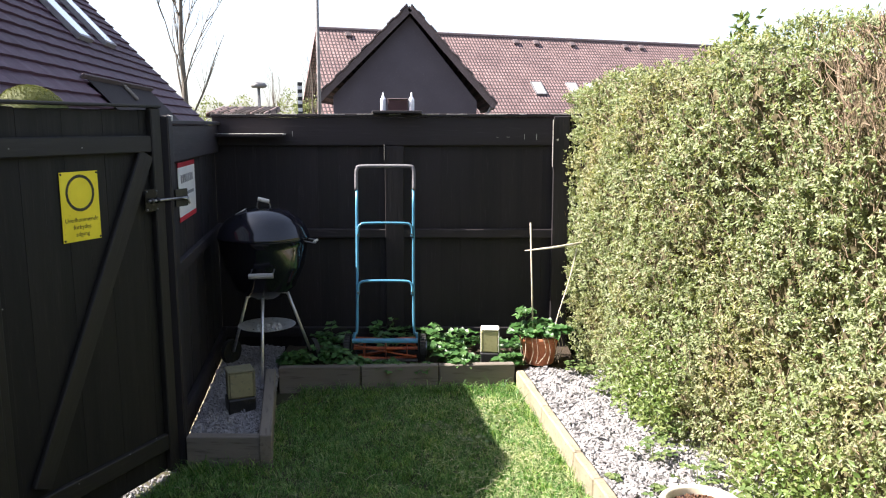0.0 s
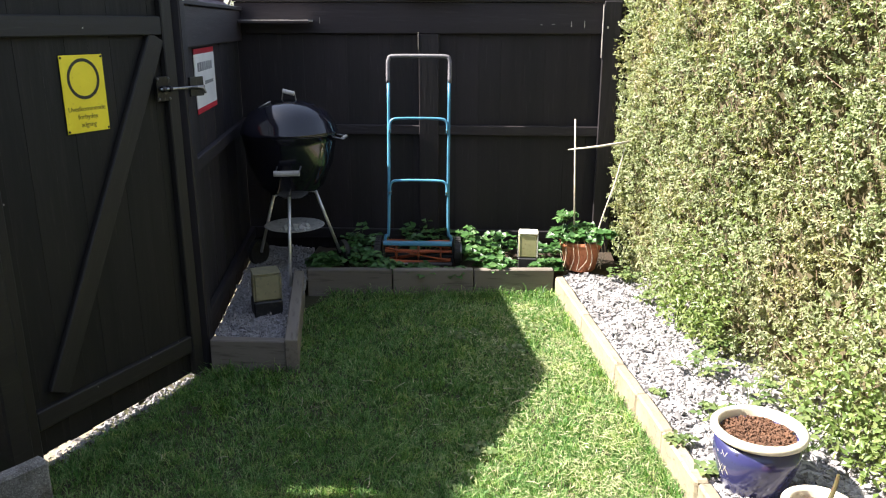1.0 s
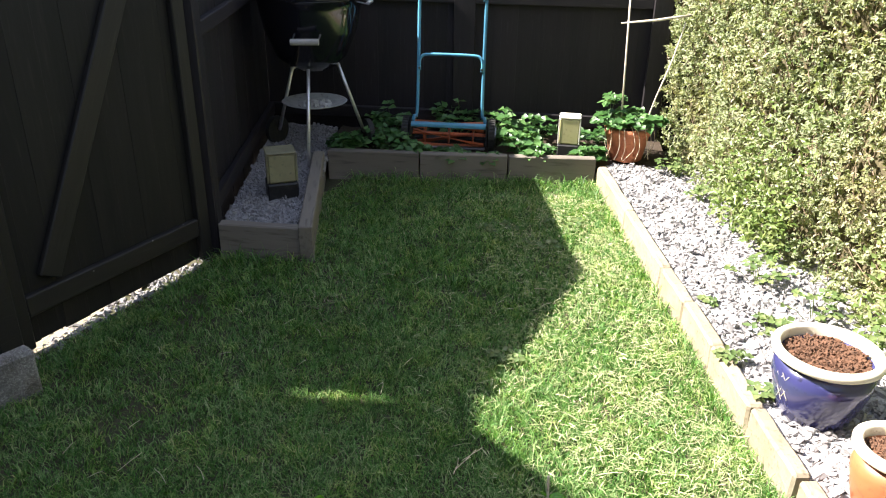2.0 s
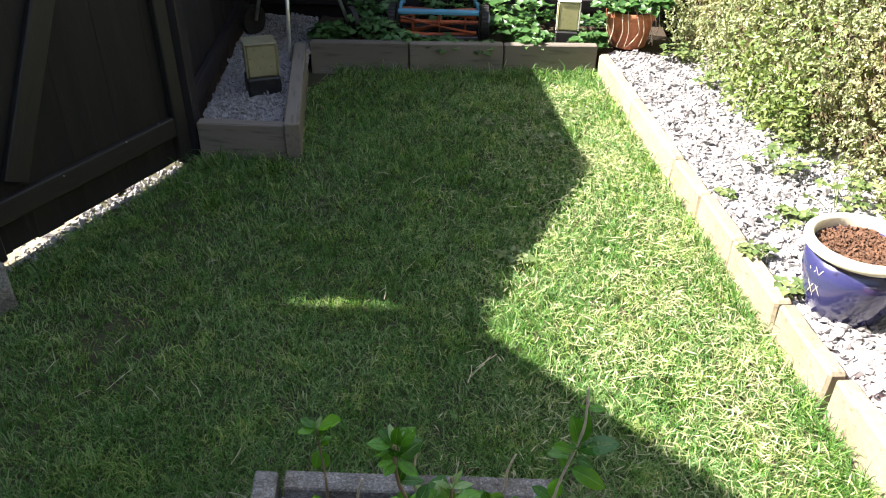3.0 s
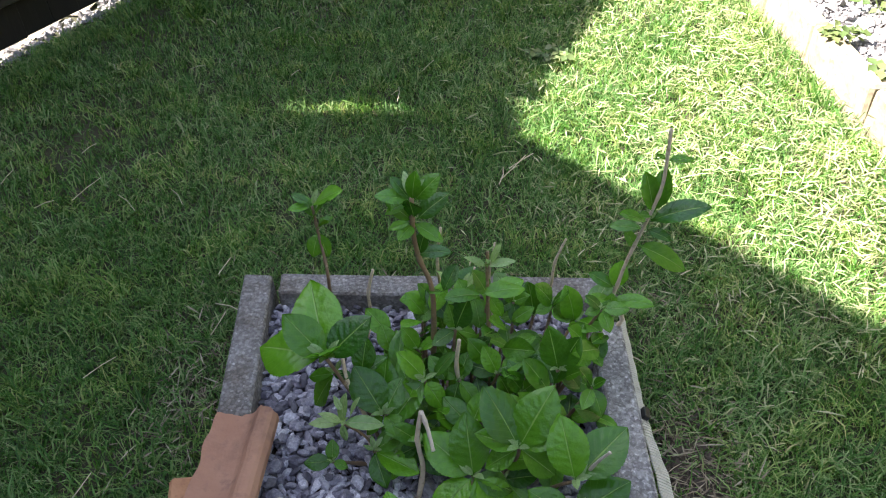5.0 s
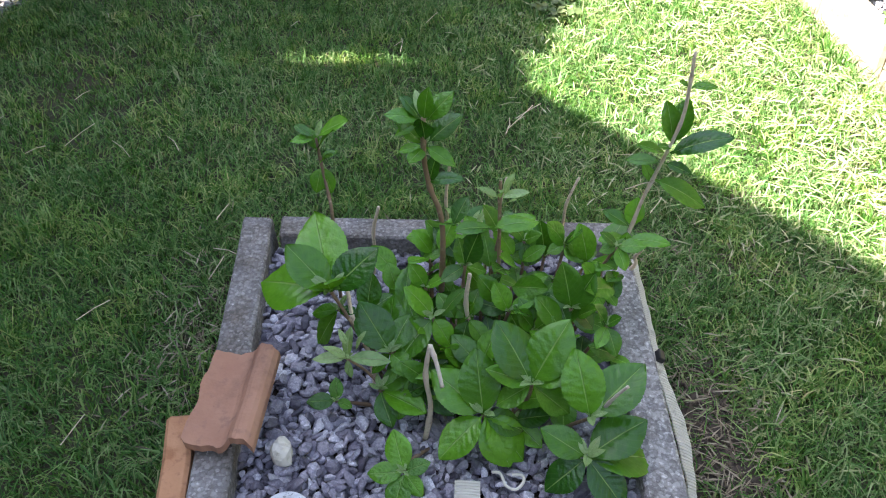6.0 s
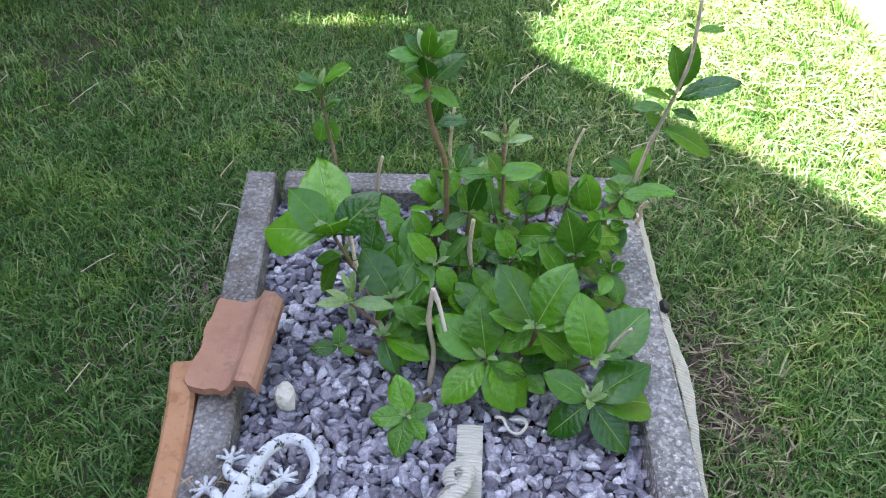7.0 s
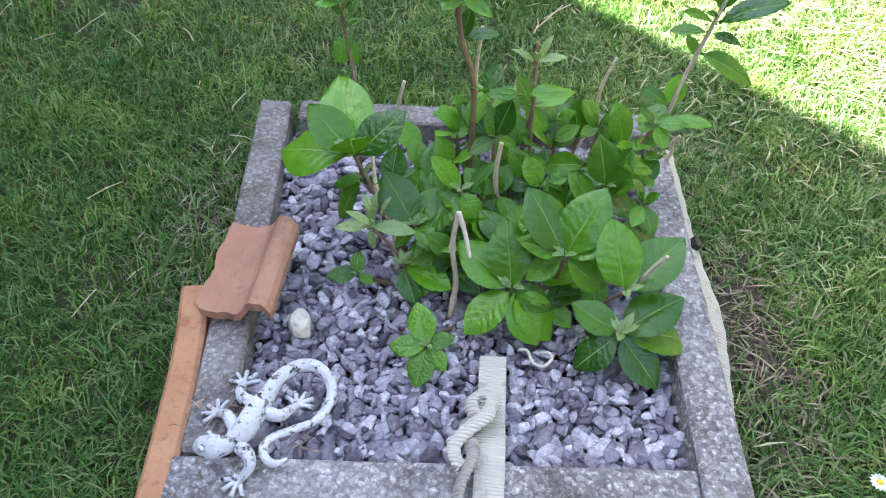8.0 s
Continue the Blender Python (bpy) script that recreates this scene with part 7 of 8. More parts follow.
# dry cut stalks
for a, b, r in (((-0.171, 1.229, 0.06), (-0.164, 1.245, 0.200), 0.0036), ((-0.131, 1.335, 0.06), (-0.129, 1.327, 0.222), 0.0034), ((-0.030, 1.529, 0.07), (-0.003, 1.521, 0.210), 0.0026), ((-0.268, 1.463, 0.06), (-0.246, 1.460, 0.200), 0.0030), ((-0.167, 1.467, 0.07), (-0.158, 1.450, 0.280), 0.0026), ((0.070, 1.482, 0.09), (0.080, 1.471, 0.140), 0.0032), ((-0.103, 1.462, 0.06), (-0.094, 1.462, 0.250), 0.0018), ((-0.235, 1.293, 0.06), (-0.256, 1.304, 0.215), 0.0032), ((-0.120, 1.46, 0.06), (-0.118, 1.455, 0.215), 0.0018)):
    a, b = Vector(a), Vector(b)
    stem((a, a.lerp(b, 0.35) + Vector((0.004, 0.002, 0)), a.lerp(b, 0.7) + Vector((-0.003, 0, 0)), b), r, M_DRY_STEM, "dry_stalk", "old cut pale dry stalk")
stem(((-0.164, 1.245, 0.200), (-0.157, 1.238, 0.180), (-0.151, 1.228, 0.157)), 0.0030, M_STICK, "peeled_bark", "white peeled strip of bark")
stem(((0.008, 1.216, 0.145), (0.018, 1.21, 0.18), (0.027, 1.207, 0.20)), 0.0022, M_STICK, "cut_stalk", "pale cut stalk")

# ---- broken roof tiles ----
t1 = thing("broken_pantile", -0.412, 1.166, BED_TOP + 0.001, 0, "broken orange clay pantile lying across the concrete kerb", "roof tile")
bm = bmesh.new()
nu, nv = 18, 12
top, bot = [], []
for j in range(nv + 1):
    t = j / nv
    rt, rb2 = [], []
    for i in range(nu + 1):
        s = i / nu
        x0, x1 = -0.004 + t * 0.002 + 0.007 * noise.noise(Vector((t * 4, 2, 0))), 0.075 - t * 0.002
        x = x0 + (x1 - x0) * s
        y = 0.010 + t * 0.118 + (1 - t) * (0.012 * noise.noise(Vector((s * 5, 0.4, 1))) + 0.002 * noise.noise(Vector((s * 17, 0.4, 3))) - 0.010 * s) + t ** 3 * (0.004 * math.cos(s * 9.5) * s + 0.003 * noise.noise(Vector((s * 12, 3, 1))))
        roll = max(0.0, 1 - ((s - 0.84) / (0.26 if s < 0.84 else 0.34)) ** 2)
        z = 0.010 + 0.015 * roll * roll * (3 - 2 * roll) - 0.004 * math.sin(math.pi * min(1, s / 0.60)) - 0.006 * max(0.0, (s - 0.92) / 0.08)
        rt.append(bm.verts.new((x, y, z + 0.010)))
        rb2.append(bm.verts.new((x, y, z if s > 0.6 else max(z, 0.0))))
    top.append(rt)
    bot.append(rb2)
for j in range(nv):
    for i in range(nu):
        bm.faces.new((top[j][i], top[j][i + 1], top[j + 1][i + 1], top[j + 1][i]))
        bm.faces.new((bot[j][i], bot[j + 1][i], bot[j + 1][i + 1], bot[j][i + 1]))
for j in range(nv):
    for i, flip in ((0, False), (nu, True)):
        q = (top[j][i], top[j + 1][i], bot[j + 1][i], bot[j][i])
        bm.faces.new(q[::-1] if flip else q)
for i in range(nu):
    bm.faces.new((top[0][i + 1], top[0][i], bot[0][i], bot[0][i + 1]))
    bm.faces.new((top[nv][i], top[nv][i + 1], bot[nv][i + 1], bot[nv][i]))
bmesh.ops.recalc_face_normals(bm, faces=bm.faces[:])
part("tile_body", bm, M_TERRA, t1)

t2 = thing("long_tile_strip", -0.3925, 0.958, 0, 9.0, "long orange clay tile standing on edge against the kerb", "roof tile")
bm = block(-0.0150, 0.0140, 0.0, 0.262, 0.0, 0.092, 0.004, 0.0008, 4, 60)
for v in bm.verts:
    if v.co.z > 0.05:
        v.co.x += 0.004 * math.sin(v.co.y * 12)
        v.co.z += 0.008 * max(0, (v.co.y - 0.2) / 0.06)
part("tile_body", bm, M_TERRA_PALE, t2)

# ---- lizard ornament ----
bm = bmesh.new()
spine = curve_points([(-0.368, 1.025, 0.108), (-0.361, 1.026, 0.111), (-0.352, 1.026, 0.113), (-0.344, 1.028, 0.112), (-0.339, 1.031, 0.111), (-0.334, 1.038, 0.112), (-0.329, 1.047, 0.113), (-0.326, 1.058, 0.113), (-0.323, 1.070, 0.112), (-0.320, 1.082, 0.110), (-0.318, 1.095, 0.108), (-0.313, 1.110, 0.105), (-0.302, 1.122, 0.103), (-0.290, 1.126, 0.101), (-0.279, 1.122, 0.099), (-0.269, 1.110, 0.097), (-0.266, 1.098, 0.096), (-0.268, 1.084, 0.095), (-0.275, 1.070, 0.096), (-0.291, 1.058, 0.099), (-0.305, 1.047, 0.103), (-0.311, 1.037, 0.105), (-0.309, 1.028, 0.105), (-0.303, 1.022, 0.104), (-0.296, 1.022, 0.103), (-0.289, 1.028, 0.102)], 4)
radii = []
kk = len(spine) - 1
for i in range(kk + 1):
    s = i / kk
    keyr = ((0.0, 0.0035), (0.035, 0.0110), (0.08, 0.0142), (0.125, 0.0112), (0.16, 0.0092), (0.20, 0.0122), (0.25, 0.0140), (0.31, 0.0134), (0.36, 0.0108), (0.42, 0.0086), (0.55, 0.0074), (0.7, 0.0064), (0.85, 0.0056), (0.94, 0.0046), (1.0, 0.0016))
    for (s0, r0), (s1, r1) in zip(keyr, keyr[1:]):
        if s0 <= s <= s1:
            radii.append(r0 + (r1 - r0) * (s - s0) / (s1 - s0))
            break
tube(bm, spine, [r * 0.80 for r in radii], 14, True, 0.72)
for pts in (((-0.328, 1.029, 0.110), (-0.318, 1.020, 0.114), (-0.317, 1.013, 0.107), (-0.325, 1.006, 0.0985)),
            ((-0.338, 1.044, 0.110), (-0.345, 1.054, 0.116), (-0.354, 1.062, 0.107), (-0.362, 1.067, 0.0985)),
            ((-0.325, 1.073, 0.109), (-0.338, 1.075, 0.114), (-0.347, 1.088, 0.106), (-0.348, 1.100, 0.099)),
            ((-0.315, 1.067, 0.107), (-0.303, 1.063, 0.111), (-0.299, 1.073, 0.104), (-0.295, 1.086, 0.094))):
    p = curve_points(pts, 4)
    tube(bm, p, [0.0066 - 0.0032 * i / (len(p) - 1) for i in range(len(p))], 9)
    foot = Vector(pts[-1])
    d = (Vector(pts[-1]) - Vector(pts[-2])).normalized()
    for a in (-75, -38, 0, 38, 75):
        e = Matrix.Rotation(radians(a), 3, "Z") @ Vector((d.x, d.y, 0)).normalized()
        tube(bm, [foot, foot + e * 0.008 + Vector((0, 0, 0.001)), foot + e * 0.0150 - Vector((0, 0, 0.001))], [0.0030, 0.0019, 0.0023], 6)
for s in (-1, 1):
    res = bmesh.ops.create_uvsphere(bm, u_segments=8, v_segments=6, radius=0.0026)
    for v in res["verts"]:
        v.co += Vector((-0.356, 1.026, 0.1215)) + Vector((0.001 * s, 0.0075 * s, 0))
liz = part("lizard_ornament", bm, M_LIZARD, smooth=True)
tagged(liz, "white-painted lizard ornament, flaking, on the slate chips", "ornament")


# ---- webbing straps ----
def ribbon(path, width, normal, thick=0.0016, ripple=0.0):
    """A flat band along path; its face looks along normal."""
    bm = bmesh.new()
    path = [Vector(p) for p in path]
    rings = []
    for i, p in enumerate(path):
        t = ring_frame(path, i)
        nr = Vector(normal[i] if isinstance(normal, list) else normal)
        wide = width[i] if isinstance(width, list) else width
        s = t.cross(nr).normalized()
        nr = s.cross(t).normalized()
        o = nr * (ripple * math.sin(i * 1.9))
        rings.append([bm.verts.new(p + s * wide / 2 + o), bm.verts.new(p + s * wide * 0.0 + nr * 0.0006 + o), bm.verts.new(p - s * wide / 2 + o),
                      bm.verts.new(p - s * wide / 2 - nr * thick + o), bm.verts.new(p + s * wide / 2 - nr * thick + o)])
    for a, b in zip(rings, rings[1:]):
        for k in range(5):
            bm.faces.new((a[k], b[k], b[(k + 1) % 5], a[(k + 1) % 5]))
    bm.faces.new(rings[0][::-1])
    bm.faces.new(rings[-1])
    bmesh.ops.recalc_face_normals(bm, faces=bm.faces[:])
    return bm


strap = thing("knotted_strap", -0.125, 1.08, 0.08, 0, "cream webbing strap knotted over the kerb", "strap")
O = Vector((-0.125, 1.08, 0.08))
band = curve_points([(-0.121, 1.168, 0.083), (-0.120, 1.130, 0.085), (-0.119, 1.090, 0.087), (-0.118, 1.062, 0.099), (-0.117, 1.02, 0.099), (-0.117, 0.975, 0.099), (-0.117, 0.955, 0.092), (-0.117, 0.948, 0.06)], 6)
part("band", ribbon([p - O for p in band], 0.026, (0, -0.2, 1)), M_STRAP_RIBBED, strap)
for strand in (((-0.1327, 1.0871, 0.100), (-0.1383, 1.1001, 0.101), (-0.1303, 1.1094, 0.102), (-0.1189, 1.103, 0.107), (-0.122, 1.0853, 0.110), (-0.133, 1.0727, 0.111), (-0.1429, 1.0615, 0.110), (-0.1492, 1.0511, 0.108), (-0.1466, 1.0384, 0.110), (-0.1414, 1.0344, 0.107)),
               ((-0.1256, 1.1009, 0.099), (-0.1337, 1.087, 0.099), (-0.1418, 1.0751, 0.100), (-0.1378, 1.0613, 0.103), (-0.1325, 1.0475, 0.108), (-0.1351, 1.0318, 0.111), (-0.1403, 1.0164, 0.110), (-0.1426, 0.9961, 0.108), (-0.144, 0.972, 0.106), (-0.144, 0.955, 0.105))):
    way = curve_points([Vector(p) - O for p in strand], 6)
    last = len(way) - 1
    bm = bmesh.new()
    tube(bm, way, [0.0074 - 0.0014 * i / last + 0.0005 * math.sin(i * 1.9) for i in range(last + 1)], 14, True, 0.55)
    part("knot_strand", bm, M_STRAP_RIBBED, strap, "twisted knotted strand", smooth=True)

strap2 = thing("edge_strap", 0.10, 1.3, 0.05, 0, "pale webbing strap along the kerb's outer side with a black buckle", "strap")
O = Vector((0.10, 1.3, 0.05))
edge = curve_points([(0.081, 1.505, 0.091), (0.085, 1.44, 0.091), (0.0885, 1.385, 0.090), (0.0905, 1.345, 0.090), (0.0985, 1.305, 0.080), (0.1090, 1.262, 0.068), (0.1145, 1.212, 0.054), (0.1165, 1.162, 0.042), (0.118, 1.10, 0.034), (0.120, 1.03, 0.028), (0.121, 0.96, 0.026)], 5)
norms = [(0.55, 0.05, 1.0)] * len(edge)
part("band", ribbon([p - O for p in edge], [0.009 if q.y > 1.345 else 0.010 + 0.010 * math.exp(-((q.y - 1.26) / 0.05) ** 2) for q in edge], norms, 0.0016, 0.0008), M_STRAP_RIBBED, strap2)
part("buckle", block(-0.004, 0.005, -0.007, 0.008, -0.004, 0.004, 0.001), M_BLACK_PLASTIC, strap2, "small black buckle", m=Matrix.Translation(Vector((0.093, 1.340, 0.092)) - O) @ Matrix.Rotation(radians(35), 4, "Y"))

cord = thing("curled_string", -0.08, 1.17, 0.075, 0, "short curl of white string on the slate chips", "string")
bm = bmesh.new()
tube(bm, curve_points([(-0.016, 0.012, 0.004), (-0.008, 0.010, 0.006), (-0.002, -0.002, 0.004), (0.008, -0.006, 0.004), (0.016, 0.002, 0.006), (0.014, 0.010, 0.005), (0.004, 0.011, 0.003)], 5), 0.0017, 6)
part("cord_body", bm, M_STRAP, cord, smooth=True)

bm = bmesh.new()
bmesh.ops.create_icosphere(bm, subdivisions=2, radius=1)
for v in bm.verts:
    v.co = Vector((v.co.x * 0.0125, v.co.y * 0.017, v.co.z * 0.0105)) * (1 + 0.25 * noise.noise(v.co * 1.7))
tagged(part("pale_stone", bm, M_STONE, m=pose(-0.318, 1.188, 0.083, 10, 15, 20)), "pale angular flint among the slate chips", "stone")

# ---- grass ----
def keep_off(x, y):
    """Where lawn grass may stand."""
    kx = LAWN_RIGHT[0][0] + (LAWN_RIGHT[1][0] - LAWN_RIGHT[0][0]) * (3.93 - y) / 2.13
    ok = x < kx - 0.004
    ok &= y < 3.87 + (x + 0.865) * 0.064
    gate_x = -1.392 + (y - 2.270) * 0.408
    ok &= ~((y > 2.98) & (x < -0.75 - (y - 2.975) * 0.195 + 0.004))
    ok &= x > np.where(y > 2.27, gate_x + 0.006, -1.6)
    ok &= ~((y > 0.945) & (y < 1.572) & (x > -0.394 - (y - 1.02) * 0.135) & (x < 0.112 - (y - 0.94) * 0.06))
    ok &= ~((y > 0.95) & (y < 1.225) & (x < -0.36) & (x > -0.436))
    return ok


def lawn(name, y0, y1, density, seed, height, width, xa=-1.75, xb=0.85):
    rg = np.random.default_rng(seed)
    n = int((xb - xa) * (y1 - y0) * density)
    x = rg.uniform(xa, xb, n)
    y = rg.uniform(y0, y1, n)
    ok = keep_off(x, y)
    # worn, thin places; the last term thins the left side to darken it
    worn = 0.95 * np.exp(-(((x - 0.165) / 0.042) ** 2 + ((y - 1.275) / 0.085) ** 2)) + 0.55 * np.exp(-(((x + 0.50) / 0.05) ** 2 + ((y - 1.42) / 0.09) ** 2))
    worn += 0.45 * np.exp(-(((x + 0.57) / 0.07) ** 2 + ((y - 2.69) / 0.10) ** 2)) + 0.4 * np.exp(-(((x - 0.29) / 0.09) ** 2 + ((y - 2.22) / 0.08) ** 2))
    worn += 0.58 / (1 + np.exp((x + 0.72) / 0.10)) * (0.6 + 0.5 * np.sin(x * 9 + y * 5) * np.sin(y * 7))
    ok &= rg.uniform(0, 1, n) > worn
    x, y = x[ok], y[ok]
    n = len(x)
    # blades grow in small tufts that lean apart
    lumps = 1 + 0.30 * np.sin(x * 13 + np.sin(y * 9) * 1.5) * np.sin(y * 11 + np.cos(x * 7) * 1.5)
    tuft = rg.integers(0, n, max(1, n // 16))
    cell = tuft[rg.integers(0, len(tuft), n)]
    near = rg.uniform(0, 1, n) < 0.62
    ox, oy = rg.normal(0, 0.011, n), rg.normal(0, 0.011, n)
    tall = rg.uniform(0.65, 1.5, n)[cell]
    bx, by = x[cell] + ox, y[cell] + oy
    near &= keep_off(bx, by)
    x, y = np.where(near, bx, x), np.where(near, by, y)
    h = height * lumps * rg.uniform(0.45, 1.2, n) * np.where(near, tall, 0.8)
    near_edge = (np.abs(x - (LAWN_RIGHT[0][0] + (LAWN_RIGHT[1][0] - LAWN_RIGHT[0][0]) * (3.93 - y) / 2.13)) < 0.04)
    near_edge |= (y > 3.80 + (x + 0.865) * 0.064) | ((y > 2.90) & (y < 3.86) & (x < -0.70 - (y - 2.975) * 0.195))
    h = np.where(near_edge, h * 1.75, h)
    w = width * rg.uniform(0.6, 1.35, n)
    lay = (rg.uniform(0, 2 * np.pi, n))[cell]
    a = np.where(near, np.arctan2(oy + 0.006 * np.sin(lay), ox + 0.006 * np.cos(lay)) + rg.normal(0, 0.5, n), rg.uniform(0, 2 * np.pi, n))
    bend = rg.uniform(0.45, 1.45, n)
    dx, dy = np.cos(a), np.sin(a)
    s = rg.uniform(0, 2 * np.pi, n)
    sx, sy = np.cos(s), np.sin(s)
    p0 = np.stack([x, y, ground_z(x, y) - 0.002], 1)
    m = p0 + np.stack([dx * h * bend * 0.30, dy * h * bend * 0.30, h * 0.58], 1)
    t = p0 + np.stack([dx * h * bend, dy * h * bend, h * (1.02 - 0.46 * bend)], 1)
    side = np.stack([sx * w, sy * w, np.zeros(n)], 1) * 0.5
    v = np.stack([p0 - side, p0 + side, m + side * 0.85, m - side * 0.85, t], 1)
    tri = np.array([[0, 1, 2], [0, 2, 3], [3, 2, 4]])
    f = tri[None] + (np.arange(n) * 5)[:, None, None]
    ob = put(name, fast_mesh(name, v, f.reshape(-1, 3)), M_GRASS)
    return tagged(ob, "short mown lawn grass with worn dry patches, thinner and darker to the left", "grass", kind="stuff")


lawn("lawn_grass", 0.75, 1.75, 78000, 1, 0.027, 0.0022)
lawn("lawn_grass", 1.75, 2.6, 52000, 2, 0.030, 0.0024)
lawn("lawn_grass", 2.6, 3.95, 30000, 3, 0.036, 0.0031)
lawn("lawn_grass", -0.7, 0.75, 15000, 4, 0.036, 0.0034)
lawn("lawn_grass", -3.15, -0.7, 5000, 5, 0.045, 0.0080, -1.95, 1.30)

# brown thatch in the worn places
rg = np.random.default_rng(31)
parts = []
for cx, cy, sx2, sy2, k in ((0.165, 1.27, 0.040, 0.10, 1300), (-0.50, 1.42, 0.045, 0.10, 350), (-0.57, 2.69, 0.07, 0.10, 350), (0.55, 2.1, 0.05, 0.5, 900), (0.0, 1.62, 0.25, 0.025, 500), (0.29, 2.22, 0.09, 0.08, 250)):
    parts.append(np.stack([rg.normal(cx, sx2, k), rg.normal(cy, sy2, k), rg.uniform(0.002, 0.016, k)], 1))
p = np.concatenate(parts)
kx = LAWN_RIGHT[0][0] + (LAWN_RIGHT[1][0] - LAWN_RIGHT[0][0]) * (3.93 - p[:, 1]) / 2.13
inb = (p[:, 1] > 0.93) & (p[:, 1] < 1.59) & (p[:, 0] > -0.47) & (p[:, 0] < 0.115)
p = p[(p[:, 0] < kx - 0.005) & ~inb]
k = len(p)
ax = rg.normal(size=(k, 3)) * np.array([1, 1, 0.18])
M_THATCH = leaf_surface("brown_thatch", ((0.0, (0.13, 0.10, 0.065)), (0.6, (0.28, 0.23, 0.15)), (1.0, (0.50, 0.44, 0.31))), 0.7, 0.1)
tagged(put("dead_thatch", leaf_cloud("dead_thatch", p, ax, np.array([[0, 0, 1.0]]) + rg.normal(size=(k, 3)) * 0.3, 0.034, 0.0022, rg, 0.1), M_THATCH), "dead brown thatch in worn patches of the lawn", "thatch", kind="stuff")

# pale dry blades among the green; they also paint sunlight onto the sunny side
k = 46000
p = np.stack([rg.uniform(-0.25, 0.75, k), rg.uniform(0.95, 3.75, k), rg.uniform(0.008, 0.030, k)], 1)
# density follows the sunlit part of the lawn and fades out towards the shade
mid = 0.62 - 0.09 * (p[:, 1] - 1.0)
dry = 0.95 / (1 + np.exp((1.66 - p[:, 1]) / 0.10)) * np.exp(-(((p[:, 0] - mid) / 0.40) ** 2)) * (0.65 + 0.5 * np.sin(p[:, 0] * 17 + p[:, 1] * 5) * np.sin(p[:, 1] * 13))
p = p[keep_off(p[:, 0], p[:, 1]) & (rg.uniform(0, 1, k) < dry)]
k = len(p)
M_DRY_SUNLIT_GRASS = leaf_surface("dry_sunlit_pale_grass", ((0.0, (0.30, 0.37, 0.15)), (0.5, (0.45, 0.48, 0.25)), (1.0, (0.60, 0.57, 0.37))), 0.5, 0.25)
tagged(put("dry_grass", leaf_cloud("dry_grass", p, rg.normal(size=(k, 3)) * np.array([1, 1, 0.25]), np.array([[0, 0, 1.0]]) + rg.normal(size=(k, 3)) * 0.35, 0.034, 0.0026, rg, 0.1), M_DRY_SUNLIT_GRASS), "pale dry blades in the lawn that also colour in its sunlit part", "dry grass", kind="stuff")

# bare earth where the lawn is worn through
k = 1300
ex, ey = rg.normal(0.160, 0.022, k), rg.normal(1.275, 0.055, k)
okk = ex > 0.122 - (ey - 0.94) * 0.06
e = np.stack([ex, ey, rg.uniform(0.0, 0.006, k)], 1)[okk]
tagged(put("bare_earth", chips("bare_earth", e, 0.010, rg, (1, 0.9, 0.7), 0.3), M_DRY_SOIL), "crumbly bare brown earth worn through the lawn", "earth", kind="stuff")

# dry straws lying in the lawn
straw = bmesh.new()
rs = random.Random(12)
for i in range(42):
    x, y = rs.uniform(-1.1, 0.55), rs.uniform(0.95, 2.9)
    if -0.48 < x < 0.13 and 0.9 < y < 1.6:
        continue
    if x > kerb_x(y) - 0.03:
        continue
    a, ln = rs.uniform(0, 6.28), rs.uniform(0.02, 0.07)
    p = Vector((x, y, 0.024 + rs.uniform(0, 0.008)))
    d = Vector((math.cos(a), math.sin(a), rs.uniform(-0.1, 0.25)))
    tube(straw, [p, p + d * ln * 0.5 + Vector((0.003, 0, 0.004)), p + d * ln], 0.0007, 4, False)
for p, q in (((-0.086, 1.955, 0.02), (-0.092, 1.885, 0.03)), ((-0.09, 1.90, 0.03), (-0.045, 1.96, 0.045)), ((-0.075, 1.93, 0.035), (-0.03, 1.975, 0.04))):
    tube(straw, [p, tuple((np.array(p) + np.array(q)) / 2 + np.array([0.004, 0, 0.004])), q], 0.0010, 5)
tagged(part("dry_straw", straw, M_DRY_STEM), "pale dry straw lying in the lawn", "straw", kind="stuff")

# broad-leaved weeds in the lawn
for i, (x, y, r) in enumerate(((0.02, 2.42, 0.05), (0.14, 3.2, 0.09), (0.22, 3.45, 0.09), (-0.05, 3.35, 0.08))):
    strawberry(x, y, 0.0, r, 0.045, int(6 + 120 * r), 110 + i, "low broad-leaved weed in the lawn", 0.024, name="lawn_weed", material=M_WEED)

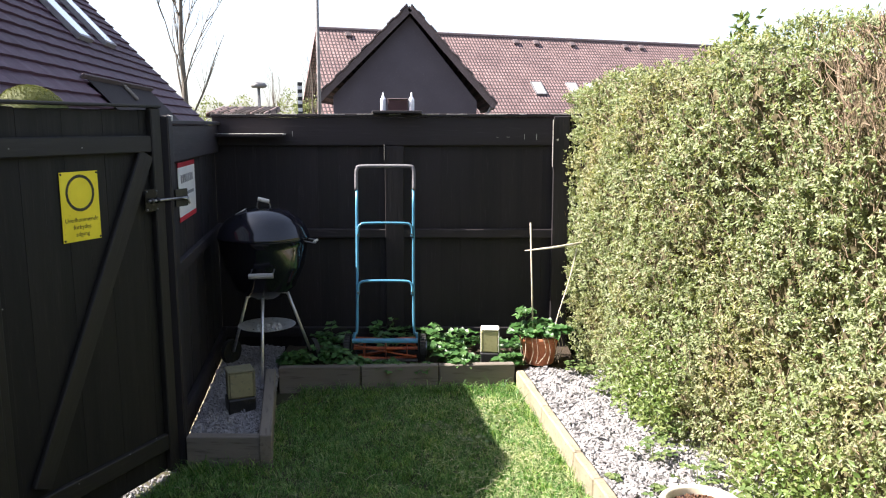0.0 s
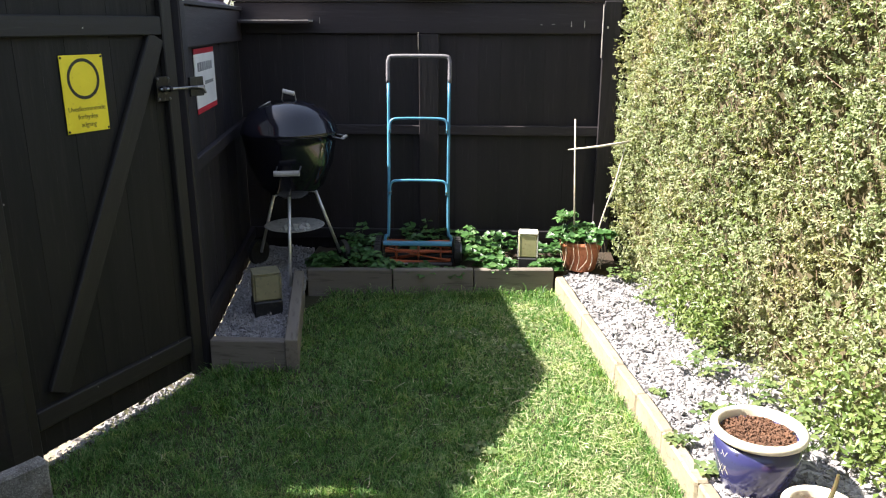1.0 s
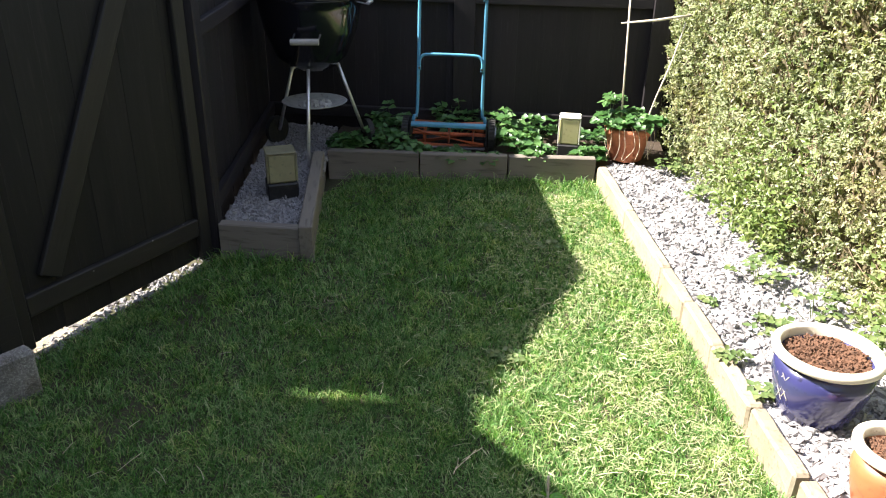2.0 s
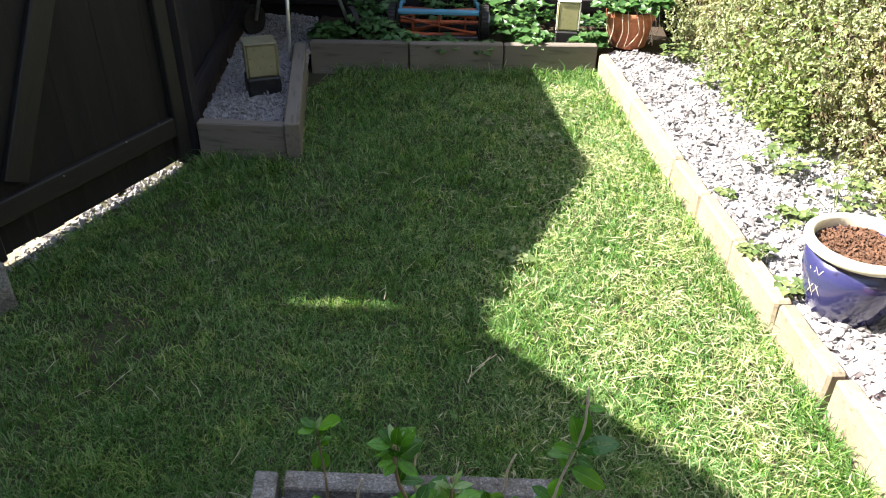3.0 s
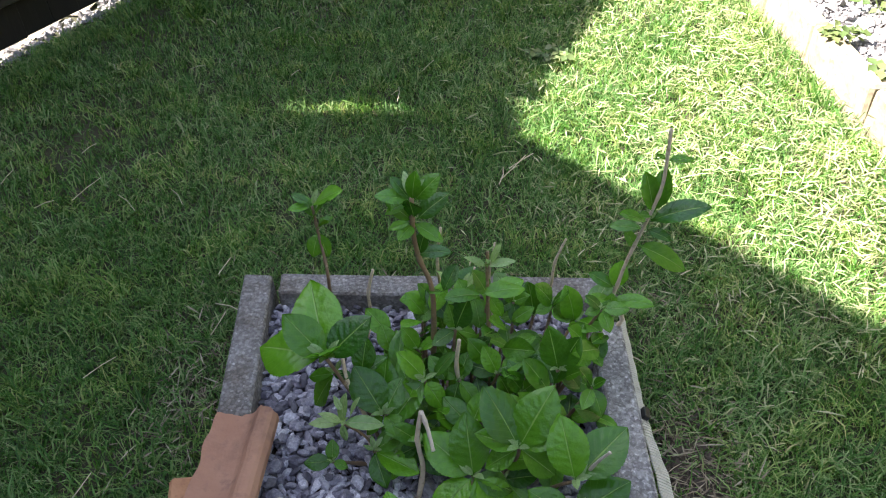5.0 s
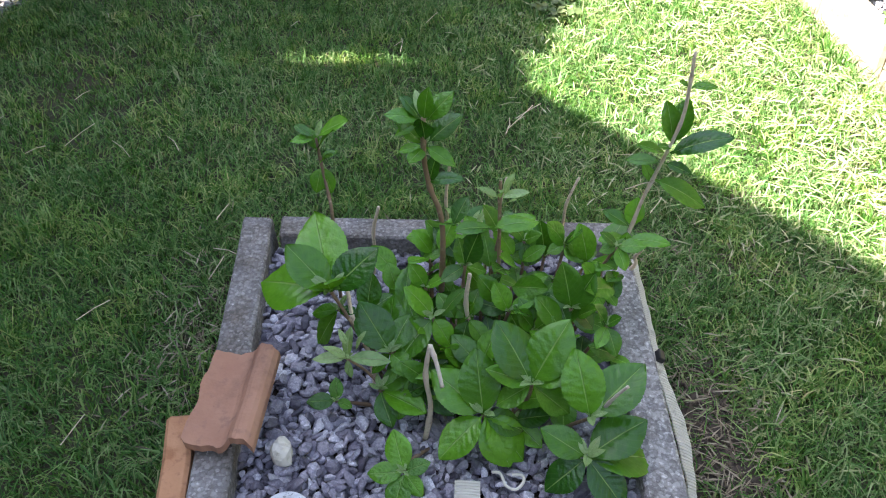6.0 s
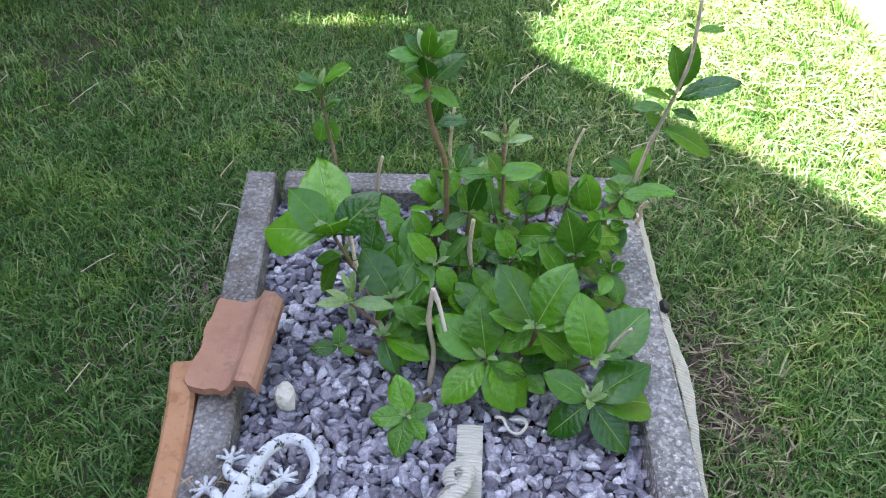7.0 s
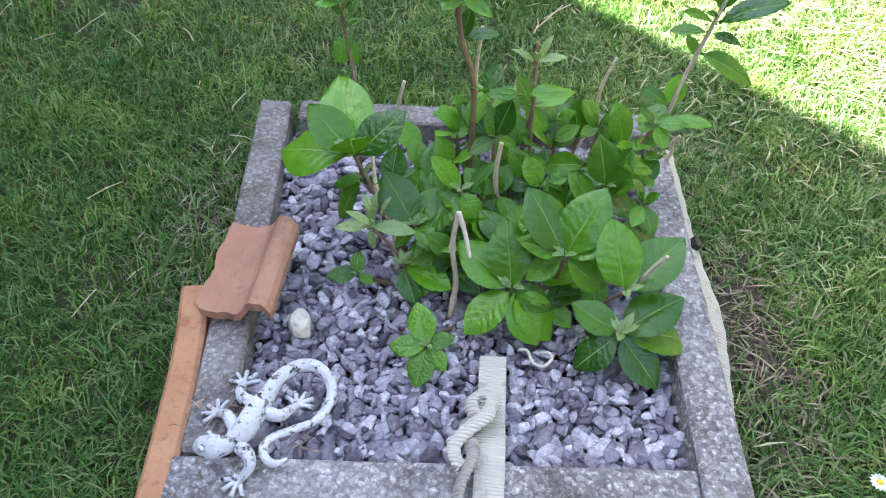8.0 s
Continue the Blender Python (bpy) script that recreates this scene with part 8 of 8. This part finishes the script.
# one daisy in the lawn
daisy = thing("daisy", 0.242, 1.098, 0.0, 0, "small white daisy standing in the lawn", "flower")
bm = bmesh.new()
tube(bm, curve_points([(0, 0, 0), (0.003, 0.002, 0.018), (0.002, 0, 0.034)], 4), 0.0009, 6)
part("stem", bm, M_WEED, daisy, smooth=True)
bm = bmesh.new()
bmesh.ops.create_uvsphere(bm, u_segments=10, v_segments=6, radius=0.003)
part("flower_eye", bm, M_YELLOW, daisy, "yellow middle", m=Matrix.Translation((0.002, 0, 0.0355)))
bm = bmesh.new()
q = [(0.002, -0.0008, 0.0), (0.007, -0.0017, 0.0012), (0.0095, 0.0, 0.0006), (0.007, 0.0017, 0.0012), (0.002, 0.0008, 0.0)]
up = [bm.verts.new(c) for c in q]
dn = [bm.verts.new((c[0], c[1], c[2] - 0.0004)) for c in q]
bm.faces.new(up)
bm.faces.new(dn[::-1])
for i in range(5):
    bm.faces.new((dn[i], dn[(i + 1) % 5], up[(i + 1) % 5], up[i]))
petal = part("petal", bm, M_WHITE, daisy, m=Matrix.Translation((0.002, 0, 0.035)))
for k in range(1, 14):
    put("petal", petal.data, None, daisy, Matrix.Translation((0.002, 0, 0.035)) @ Matrix.Rotation(k * 2 * math.pi / 14, 4, "Z"))

# dead roots and stalks beside the lizard
roots = bmesh.new()
rr = random.Random(41)
for k in range(20):
    p = Vector((rr.uniform(-0.385, -0.345), rr.uniform(1.04, 1.085), BED_TOP + 0.003)) if k < 13 else Vector((rr.uniform(-0.31, -0.27), rr.uniform(1.04, 1.065), 0.082))
    a = rr.uniform(0, 6.28)
    d = Vector((math.cos(a), math.sin(a), 0))
    ln = rr.uniform(0.010, 0.022)
    tube(roots, curve_points([p, p + d * ln * 0.5 + Vector((rr.uniform(-0.004, 0.004), rr.uniform(-0.004, 0.004), 0.004)), p + d * ln], 3), 0.0006, 4, False)
tagged(part("dead_root", roots, M_TWIG), "thin dead roots lying on the kerb by the ornament", "roots", kind="stuff")

# ---- from the plan to true size ----
for ob in scene.objects:
    if ob.parent is None and ob.type in {"MESH", "EMPTY", "CURVE", "FONT"}:
        ob.matrix_basis = Matrix.Scale(TRUE_SIZE, 4) @ ob.matrix_basis
